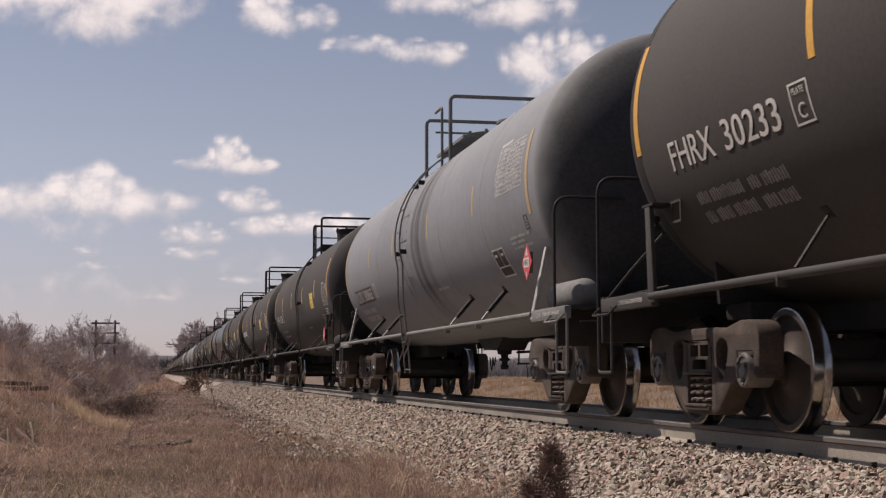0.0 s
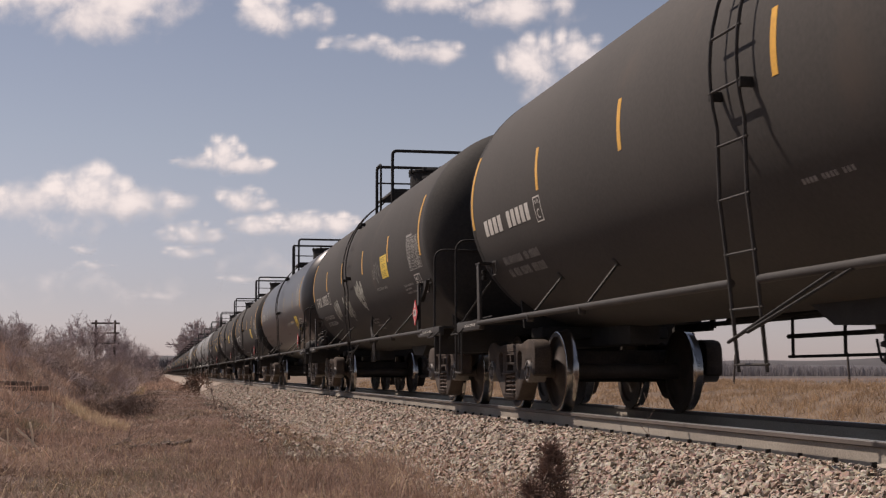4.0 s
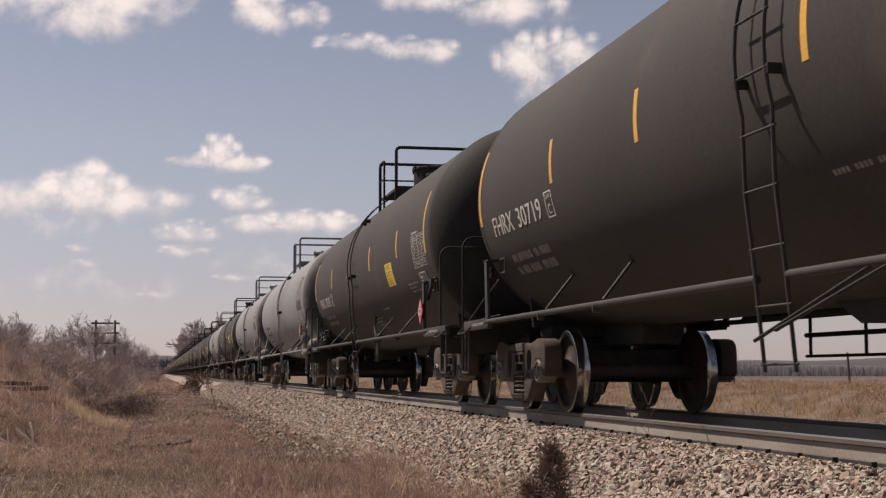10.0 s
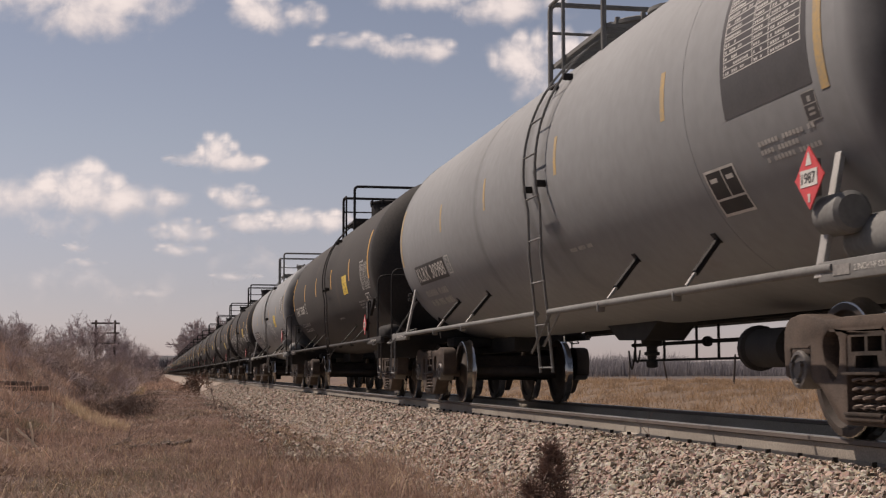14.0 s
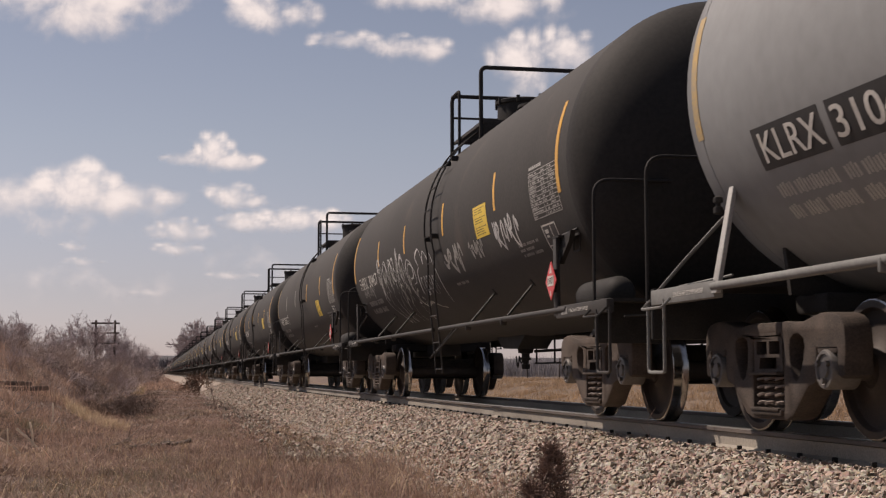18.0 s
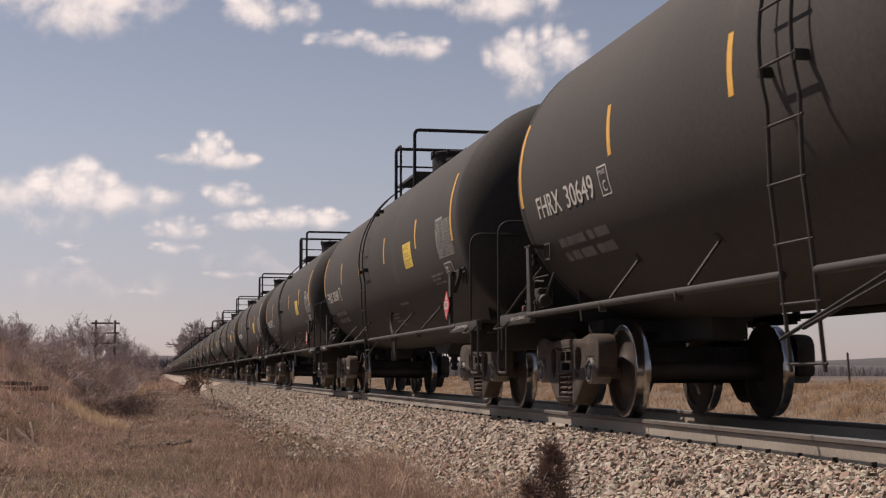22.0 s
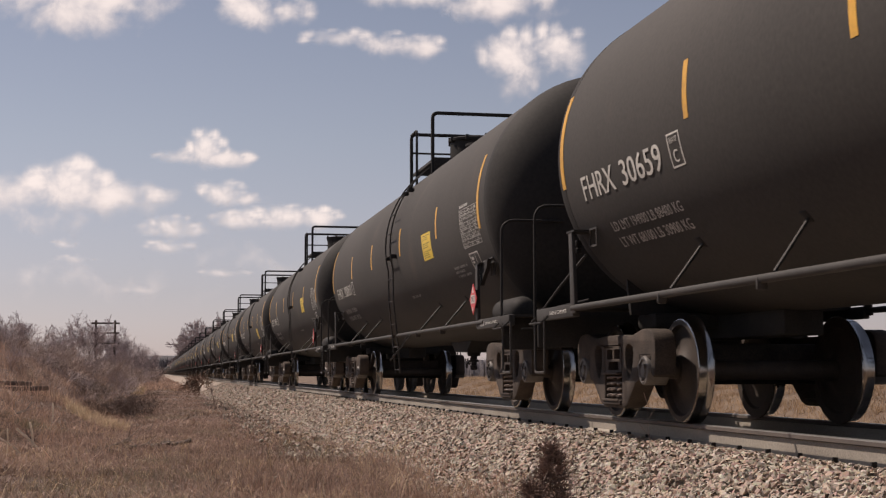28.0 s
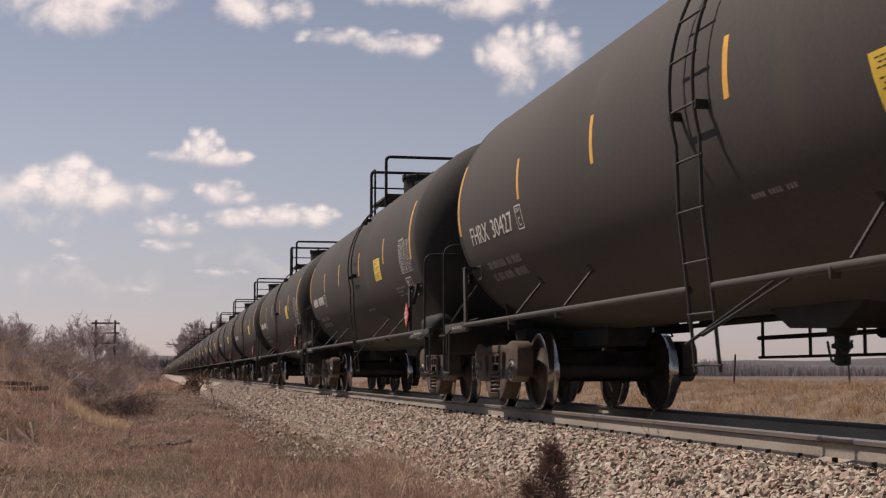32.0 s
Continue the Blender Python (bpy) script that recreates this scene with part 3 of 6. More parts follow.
                    LETTERS["adapter"] = a_.data
                else:
                    o = new("bearing_cap", LETTERS["cap"])
                    o["label"] = "greasy roller bearing end cap"
                    o.parent = fr
                    a_ = new("bearing_adapter", LETTERS["adapter"])
                    a_.parent = fr
                o.matrix_basis = pose(0, dy, 0.457, 0, 0, 0 if side < 0 else 180)
                a_.matrix_basis = pose(0, dy, 0)
        bm = boxed((0, yc, 0.60), (1.9, 0.34, 0.22), 0.03)
        part("truck_bolster", bm, M_CAST, car)
        if full:
            for dy in (-0.42, 0.42):
                part("brake_beam", boxed((0, yc + dy, 0.38), (1.5, 0.09, 0.10), 0.02), M_STEEL, car)
    return sets


def ladder_line(dy, lift):
    """From the foot of the ladder up over the tank's shoulder."""
    pts = [(-1.45, dy, 0.44), (-1.51, dy, 1.1), (-1.565, dy, 1.6)]
    r = RT + lift
    for a in range(-14, 66, 5):
        pts.append((-r * math.cos(radians(a)), dy, ZC + r * math.sin(radians(a))))
    return [Vector(p) for p in pts]


def brake_valve(car):
    """Control valve on its bracket: two ribbed portions, studs, elbows and pipes."""
    part("pipe_bracket", boxed((-1.22, 7.62, 1.22), (0.16, 0.20, 0.26), 0.025), M_WORN, car, "cast pipe bracket")
    for y, r, z in ((7.80, 0.085, 1.27), (7.44, 0.075, 1.20)):
        pr = [(-0.10, 0.3), (-0.095, 0.8), (-0.07, 1.0), (-0.05, 1.0), (-0.045, 0.75), (0.0, 0.75), (0.005, 1.0), (0.03, 1.0), (0.035, 0.8), (0.08, 0.7), (0.10, 0.35)]
        part("valve_portion", lathe([(a, q * r) for a, q in pr], "y", 14), M_WORN, car, "ribbed brake valve portion").matrix_basis = pose(-1.27, y, z)
    for dx, y, z, h in ((-1.33, 7.86, 1.10, 0.16), (-1.33, 7.68, 1.08, 0.22), (-1.33, 7.52, 1.09, 0.14)):
        part("valve_stud", lathe([(0, 0.022), (h * 0.6, 0.022), (h * 0.62, 0.034), (h * 0.8, 0.034), (h * 0.82, 0.018), (h, 0.014)], "z", 8), M_WORN, car).matrix_basis = pose(dx, y, z)
    for pts, r in (([(-1.27, 7.90, 1.30), (-1.27, 8.05, 1.33), (-1.27, 8.12, 1.12)], 0.016), ([(-1.27, 7.36, 1.22), (-1.27, 7.28, 1.30), (-1.2, 7.26, 1.50)], 0.014), ([(-1.33, 7.62, 1.34), (-1.35, 7.50, 1.42), (-1.30, 7.30, 1.40)], 0.012), ([(-1.33, 7.74, 1.37), (-1.33, 7.60, 1.45), (-1.20, 7.50, 1.48)], 0.010)):
        part("brake_pipe", bar(bend(pts, 0.06), r, 6), M_WORN, car)
    part("exhaust_cap", boxed((-1.35, 7.94, 1.14), (0.05, 0.07, 0.07), 0.015), M_RUSTRED, car, "rust-red exhaust cap")
    part("release_handle", boxed((-1.34, 7.80, 1.38), (0.03, 0.05, 0.07), 0.008), M_GFRAME, car)


def build_car(style="black", mark="", number="", detail=2, seed=0, art="", mid=0.0, step=0.0, low=0.0):
    """A tank car: detail 2 is complete, 1 middling, 0 for the far end of the train."""
    grey = style in ("grey", "pale")
    shell = {"black": M_BLACK, "gloss": M_GLOSS, "grey": M_GREY, "pale": M_PALE}[style]
    steel = M_GFRAME if grey else M_STEEL
    worn = M_GFRAME if grey else M_WORN
    under = M_STEEL
    arm = step > 0.5
    car = new("tank_car")
    look_ = {"black": "dusty black", "gloss": "glossy dark", "grey": "weathered grey", "pale": "pale grey"}[style]
    tagged(car, look_ + " railway tank car" + (" with white graffiti" if "scrawl" in art or art == "doodle" else "") + " in a rolling train", "tank car", "tank cars of the train")
    key = ("tank", detail > 0)
    if key not in LETTERS:
        LETTERS[key] = lathe(tank_profile(), "y", 72 if detail else 32)
        me = bpy.data.meshes.new("tank")
        LETTERS[key].to_mesh(me)
        LETTERS[key].free()
        LETTERS[key] = me
    tank = link("tank", LETTERS[key].copy(), shell, car)
    tank.matrix_basis = pose(0, 0, ZC)
    for e in (-1, 1):
        hk = ("head", e, detail > 0)
        if hk not in LETTERS:
            me = bpy.data.meshes.new("tank_head")
            hb = lathe(head_profile(e), "y", 72 if detail else 32)
            hb.to_mesh(me)
            hb.free()
            LETTERS[hk] = me
        # except on gloss cars, the heads' shade is in their colour
        link("tank_head", LETTERS[hk].copy(), M_GLOSS if style == "gloss" else M_HEADSHADEG if grey else M_HEADSHADE, car, "dark dished tank head").matrix_basis = pose(0, 0, ZC)
    # top fittings
    hb = lathe([(3.90, 0.41), (4.40, 0.41), (4.40, 0.44), (4.44, 0.445), (4.455, 0.42), (4.47, 0.30), (4.475, 0.05)], "z", 28)
    for j in range(8 if detail > 1 else 0):
        a = 0.785 * j + 0.3
        box(hb, (0.43 * math.cos(a), 0.43 * math.sin(a), 4.43), (0.05, 0.05, 0.10 if j % 3 else 0.15), 0.008)
    part("dome_housing", hb, steel, car, "cylindrical valve housing").matrix_basis = pose(0, max(mid, 0), -0.15 if grey else 0.0)
    for y, pts in ((0.42, [(-1.02, 0.42, 3.60), (-1.02, 0.42, 4.58), (1.02, 0.42, 4.58), (1.02, 0.42, 3.60)]), (-1.52, [(-1.02, -1.52, 3.60), (-1.02, -1.52, 4.61), (1.02, -1.52, 4.61), (1.02, -1.52, 3.60)])):
        part("platform_rail", bar(bend(pts, 0.09), 0.030, 8 if detail else 5), steel, car, "bent pipe safety rail").matrix_basis = pose(0, max(mid, 0), 0)
    if detail:
        part("manway_lid", lathe([(3.95, 0.33), (4.16, 0.33), (4.16, 0.37), (4.20, 0.37), (4.23, 0.2)], "z", 24), steel, car).matrix_basis = pose(0, -1.05, 0)
        for x in (-1.02, 1.02):
            part("platform_rail", bar(bend([(x, 0.42, 4.56), (x, -0.10, 4.56), (x, -0.10, 3.62)], 0.07), 0.022), steel, car)
        for side in (-1, 1):
            bm = bmesh.new()
            for x in (0.62, 0.98):
                box(bm, (side * x, -0.55, 3.865), (0.03, 2.0, 0.045))
            for i in range(21):
                box(bm, (side * 0.80, -1.5 + 0.1 * i, 3.88), (0.38, 0.014, 0.025))
            part("walkway_grating", bm, worn, car, "open steel walkway grating", smooth=False)
        for y in (0.42,):
            part("rail_bar", bar([(-1.02, y, 4.12 if y < 0 else 4.25), (1.02, y, 4.12 if y < 0 else 4.25)], 0.018, 6), steel, car)
    # ladders
    for side in (-1,) if detail else ():
        gy = mid + step
        for dy in (-0.23 + gy, -0.69 + gy):
            pts = [Vector((p.x * -side, p.y, p.z)) for p in ladder_line(dy, 0.09)]
            part("ladder_stile", bar(pts, 0.014, 6), worn, car)
        pitch, line, rungs, z = (0.43 if grey else 0.37), ladder_line(0, 0.09), [], 0.49
        while z < 3.75:
            q0, q1 = next((p, q) for p, q in zip(line, line[1:]) if q.z >= z)
            u = (z - q0.z) / (q1.z - q0.z)
            rungs.append((q0.x + (q1.x - q0.x) * u, z))
            z += pitch * (1.0 if z < 2.6 else 0.85)
        src = None
        for x, z in rungs:
            o = part("rung", bar([(0, -0.195, 0), (0, -0.725, 0)], 0.010, 6), worn, car) if src is None else again(src)
            src = src or o
            o.matrix_basis = pose(x, gy, z)
        if detail > 1:
            for a in (-6, 36):
                r = RT + 0.045
                x, z = side * r * math.cos(radians(a)), ZC + r * math.sin(radians(a))
                for dy in (-0.20 + gy, -0.72 + gy):
                    part("ladder_bracket", boxed((x, dy, z), (0.10, 0.03, 0.07), 0.006), M_STEEL, car)
            for dy0, dy1 in ((-0.25, -0.80), (-0.72, -1.12)) if grey else ((-0.30, -1.75), (-0.62, -1.98)):
                part("ladder_brace", bar([(side * 1.55, dy0 + gy, 0.64 if dy0 > -0.6 else 0.70), (side * 1.50, dy1 + gy, 1.02)], 0.013, 6), steel, car)
    # side sill pipe with its struts, end frames
    yp = (-7.22 if mid > 0 else -7.02) if grey else -6.86
    for side in (-1, 1):
        for y0, y1 in ((-7.2, mid + step - 0.70), (mid + step - 0.22, 7.2)) if detail and side < 0 else ((-7.2, 7.2),):
            part("side_pipe", bar([(side * 1.49, y0, 1.04), (side * 1.49, y1, 1.04)], 0.031, 10 if detail else 6), worn, car, "long horizontal side pipe")
        for y in ((4.5, 2.65, -2.27, -4.67) if arm else (4.6, 2.75, -3.0, -4.86)) if detail > 1 else ():
            top = (side * (1.12 if side < 0 else 1.03), y + (0.26 if side < 0 else 0.42), 1.45)
            if grey:
                part("strut", bar([(side * 1.49, y, 1.07), (side * 1.39, y + 0.07, 1.175)], 0.015, 6), M_PALEFRAME, car)
            part("strut", bar([(side * 1.49, y, 1.07) if not grey else (side * 1.39, y + 0.07, 1.175), top], 0.014 if not grey else 0.028, 6), M_STEEL if grey else worn, car)
            if side < 0:
                pad = boxed((0, 0, 0), (0.02, 0.10, 0.10), 0.008)
                part("strut_pad", pad, M_STEEL, car).matrix_basis = pose(-1.13, y + 0.27, 1.46, 0, -42, 0)
                part("pipe_clamp", boxed((side * 1.49, y + 0.20, 1.01), (0.075, 0.03, 0.085), 0.012), worn, car)
        for e in (-1, 1) if detail else ():
            ep = 7.15 if e > 0 else yp
            post = boxed((side * 1.49, ep, 1.37), (0.035, 0.12, 0.76), 0.006)
            for v in post.verts:
                v.co.y += (0.10 if e > 0 else 0.05) * (v.co.z - 1.0)
                v.co.y = ep + (v.co.y - ep) * (1.15 - 0.35 * (v.co.z - 1.0)) * (0.72 if grey else 1.0)
                if grey:
                    v.co.x -= side * 0.22 * (v.co.z - 1.0)
            part("end_post", post, M_PALEFRAME if grey else worn, car)
            part("end_sill", boxed((side * 1.47, (ep + e * 8.45) / 2, 1.02), (0.07, abs(e * 8.45 - ep), 0.12), 0.01), worn, car, "channel side sill with white stencilling")
            part("stirrup", bar(bend([(side * 1.50, e * 8.52, 1.0), (side * 1.50, e * 8.52, 0.44), (side * 1.50, e * 8.16, 0.44), (side * 1.50, e * 8.16, 1.0)], 0.04, 3), 0.014, 6), worn, car, "bent sill step")
            if detail > 1:
                part("grab_iron", bar(bend([(side * 1.51, e * 8.45, 1.0), (side * 1.58, e * 8.45, 0.93), (side * 1.58, e * 8.0, 0.93), (side * 1.51, e * 8.0, 1.0)], 0.03, 3), 0.011, 6), steel, car)
    for e in (-1, 1):
        part("stub_sill", boxed((0, e * 7.1, 0.93), (0.36, 3.3, 0.36), 0.02), under, car, "heavy welded stub sill")
        part("coupler", boxed((0, e * 8.86, 0.86), (0.22, 0.36, 0.28), 0.05), M_CAST, car, "cast knuckle coupler")
        if not detail:
            continue
        ye = 8.56 if e > 0 else -8.06
        part("end_rail", bar(bend([(-1.49, ye, 0.98), (-1.49, ye, 2.17), (1.49, ye, 2.17), (1.49, ye, 0.98)], 0.16), 0.016, 8), M_STEEL, car, "bent pipe end handrail")
        # saddle under the tank head
        arc = [(RT * 1.002 * math.sin(radians(a)), ZC - RT * 1.002 * math.cos(radians(a))) for a in range(40, -41, -8)]
        part("saddle", plate([[(-0.95, 0.98), (0.95, 0.98)] + arc], 0.05, "xz", (7.12 if e > 0 else yp) - 0.025), under, car, "tank saddle plate")
        part("end_platform", boxed((0, e * 7.9, 1.075), (2.9, 0.95, 0.03)), under, car)
        part("end_beam", boxed((0, ye - e * 0.04, 0.90), (2.94, 0.07, 0.40), 0.01), under, car)
        part("bolster", boxed((0, e * 6.99 + TRUCK_SET, 0.92), (1.6, 0.5, 0.14), 0.03), under, car)
        if detail > 1 and not grey:
            part("saddle_cap", boxed((-1.42, 7.2 if e > 0 else yp, 1.76), (0.18, 0.24, 0.02)), under, car)
        if detail > 1:
            part("air_hose", bar(bend([(0.35, e * 8.75, 0.75), (0.38, e * 8.95, 0.55), (0.2, e * 9.02, 0.35), (0.0, e * 9.03, 0.45)], 0.15), 0.022, 6), M_INK, car, "black rubber air hose")
            part("uncoupling_lever", bar(bend([(-1.4, e * 8.62, 0.92), (-0.5, e * 8.62, 0.95), (0, e * 8.75, 1.05)], 0.1), 0.012, 6), under, car)
    if detail > 1:
        # brake gear on the far platform, air reservoir at the near end
        part("brake_lever", bar([(-1.43, 8.50, 1.07), (-1.36, 8.05, 1.30), (-1.25, 7.55, 1.57)], 0.015, 6), worn, car)
        part("brake_rod", bar([(-1.30, 8.35, 1.11), (-1.30, 7.30, 1.13)], 0.010, 6), steel, car)
        part("retaining_valve", lathe([(0, 0.02), (0.01, 0.035), (0.05, 0.035), (0.055, 0.02), (0.08, 0.02), (0.085, 0.035), (0.12, 0.035), (0.13, 0.02)], "z", 10), M_STEEL, car, "ribbed retaining valve on the post").matrix_basis = pose(-1.40, 7.30, 1.56)
        if arm:
            brake_valve(car)
        if not arm:
            res = part("air_reservoir", lathe([(-0.56, 0.02), (-0.55, 0.08), (-0.50, 0.13), (-0.43, 0.155), (0.43, 0.155), (0.50, 0.13), (0.55, 0.08), (0.56, 0.02)], "y", 22), steel, car, "rounded air brake reservoir")
            res.matrix_basis = pose(-1.20, yp - (0.48 if grey else 0.60), 1.21 if grey else 1.16)
            part("reservoir_strap", boxed((-1.15, yp - (0.48 if grey else 0.68), 1.10), (0.3, 0.1, 0.08)), steel, car)
        if style == "pale":
            part("dirt_collector", lathe([(-0.17, 0.03), (-0.165, 0.10), (-0.14, 0.125), (0.12, 0.125), (0.15, 0.10), (0.16, 0.03)], "y", 18), M_GFRAME, car, "short grey cylinder beside the end post").matrix_basis = pose(-1.40, yp - 0.10, 1.36)
        if grey:
            part("brake_cylinder", lathe([(-0.36, 0.05), (-0.35, 0.16), (0.25, 0.16), (0.28, 0.19), (0.34, 0.19), (0.36, 0.05)], "y", 20), M_STEEL, car, "black brake cylinder").matrix_basis = pose(-0.40, -4.0, 0.64)
        lettering("sill_stencil", "2 INCH HF COMP SHOES", 7.95, 7.35, 1.005, 1.04, M_WHITE, car, wrap=False, x=-1.5085)
        lettering("sill_stencil", "2 INCH HF COMP SHOES", yp - 0.45, yp - 1.05, 1.005, 1.04, M_WHITE, car, wrap=False, x=-1.5085)
        part("sill_label", boxed((-1.507, yp - 0.30, 1.02), (0.004, 0.20, 0.06)), M_FAINT, car)
        for yy in (7.2, yp) if not grey else ():
            part("card_holder", plate([[(yy - 0.34, 1.60), (yy - 0.12, 1.60), (yy - 0.12, 1.78), (yy - 0.34, 1.78)], [(yy - 0.32, 1.62), (yy - 0.14, 1.62), (yy - 0.14, 1.76), (yy - 0.32, 1.76)]], 0.008, "yz", -1.36), M_WORN, car, "small metal card holder")
        # bottom outlet and brake rigging
        part("outlet_sump", plate([[(-0.86, 1.02), (1.02, 1.02), (0.52, 0.80), (-0.34, 0.78)]], 0.44, "yz", -0.22), M_STEEL, car, "sloped bottom outlet skid")
        part("outlet_valve", lathe([(0.43, 0.03), (0.44, 0.062), (0.50, 0.065), (0.51, 0.045), (0.56, 0.05), (0.57, 0.085), (0.60, 0.085), (0.61, 0.06), (0.66, 0.06), (0.67, 0.11), (0.73, 0.12)], "z", 14), M_STEEL, car).matrix_basis = pose(0, 0.05, 0.06)
        ch = bmesh.new()
        for y0, y1, drop in ((0.36, 0.16, 0.20), (0.16, -0.02, 0.13)) if grey else ((-0.02, -0.20, 0.16), (-0.20, -0.42, 0.10)):
            path = []
            for i in range(11):
                u = i / 10
                path.append((-0.16, y0 + (y1 - y0) * u, 0.68 - drop * (1 - (2 * u - 1) ** 2)))
            tube(ch, path, 0.011, 5)
        part("outlet_chain", ch, M_STEEL, car, "hanging outlet cap chain")
        for x, z, r in ((1.45, 0.83, 0.028), (1.45, 0.61, 0.018), (0.75, 1.0, 0.03)):
            part("brake_rod", bar([(x, -4.9, z), (x, 4.9, z)], r, 6), under, car)
        for y in (-4.6, -3.2, -1.9, 1.69, 2.42, 3.6, 4.8):
            part("rod_hanger", bar([(1.45, y, 0.60), (1.45, y, 1.06)], 0.018, 6), under, car)
        for y in (2.05, -2.5):
            part("rod_coupling", lathe([(-0.07, 0.03), (-0.065, 0.05), (-0.03, 0.052), (-0.025, 0.068), (0.025, 0.068), (0.03, 0.052), (0.065, 0.05), (0.07, 0.03)], "y", 10), under, car, "flanged pipe coupling").matrix_basis = pose(1.45, y, 0.83)
        if arm:
            part("hose_arm", bar(bend([(-1.19, -0.20, 1.58), (-1.22, -0.22, 1.30), (-1.24, -0.55, 1.12), (-1.25, -0.85, 1.10)], 0.12), 0.026, 6), steel, car)
            for dy in (-0.10, 0.10):
                part("lever_bracket", bar(bend([(-1.25, -0.92 + dy * 0.4, 1.12), (-1.28, -0.95 + dy * 0.6, 0.90), (-1.28, -0.95 + dy * 1.5, 0.66)], 0.05), 0.028, 6), worn, car)
            part("lever_block", boxed((-1.25, -0.92, 1.10), (0.12, 0.22, 0.14), 0.03), steel, car)
    build_markings(car, style, mark, number, detail, seed, art, low, arm)
    LAST_SETS[:] = build_trucks(car, detail > 1) if detail else far_trucks(car)
    return car


LAST_SETS = []


def far_trucks(car):
    """Plain wheels and side frames for the far end of the train."""
    for e in (-1, 1):
        for y in AXLES:
            for x in (-0.75, 0.75):
                if "far_wheel" not in LETTERS:
                    o = part("wheel", lathe([(-0.065, 0.10), (-0.03, 0.38), (-0.065, 0.40), (-0.065, 0.457), (0.04, 0.457), (0.05, 0.48), (0.065, 0.48), (0.065, 0.10)], "x", 16), M_WHEEL, car)
                    LETTERS["far_wheel"] = o.data
                else:
                    o = new("wheel", LETTERS["far_wheel"])
                    o.parent = car
                o.matrix_basis = pose(x, e * y, 0.457, 0, 0, 0 if x < 0 else 180)
        for x in (-1.0, 1.0):
            if "far_frame" not in LETTERS:
                o = part("side_frame", plate([[(-1.1, 0.45), (-0.95, 0.80), (0.95, 0.80), (1.1, 0.45), (0.7, 0.40), (0.3, 0.13), (-0.3, 0.13), (-0.7, 0.40)]], 0.16, "yz", -0.08), M_CAST, car)
                LETTERS["far_frame"] = o.data
            else:
                o = new("side_frame", LETTERS["far_frame"])
                o.parent = car
            o.matrix_basis = pose(x, e * 6.99, 0)
    return []


LOADS = {2: ("LD LMT 196500 LB 89150 KG", "LT WT 66500 LB 30150 KG"), 6: ("LD LMT 196700 LB 89200 KG", "LT WT 66300 LB 30080 KG"), 4: ("LD LMT 196300 LB 89250 KG", "LT WT 66700 LB 30250 KG"), 11: ("LD LMT 195400 LB 89160 KG", "LT WT 66600 LB 30200 KG"), 19: ("LD LMT 194900 LB 88400 KG", "LT WT 68100 LB 30900 KG")}


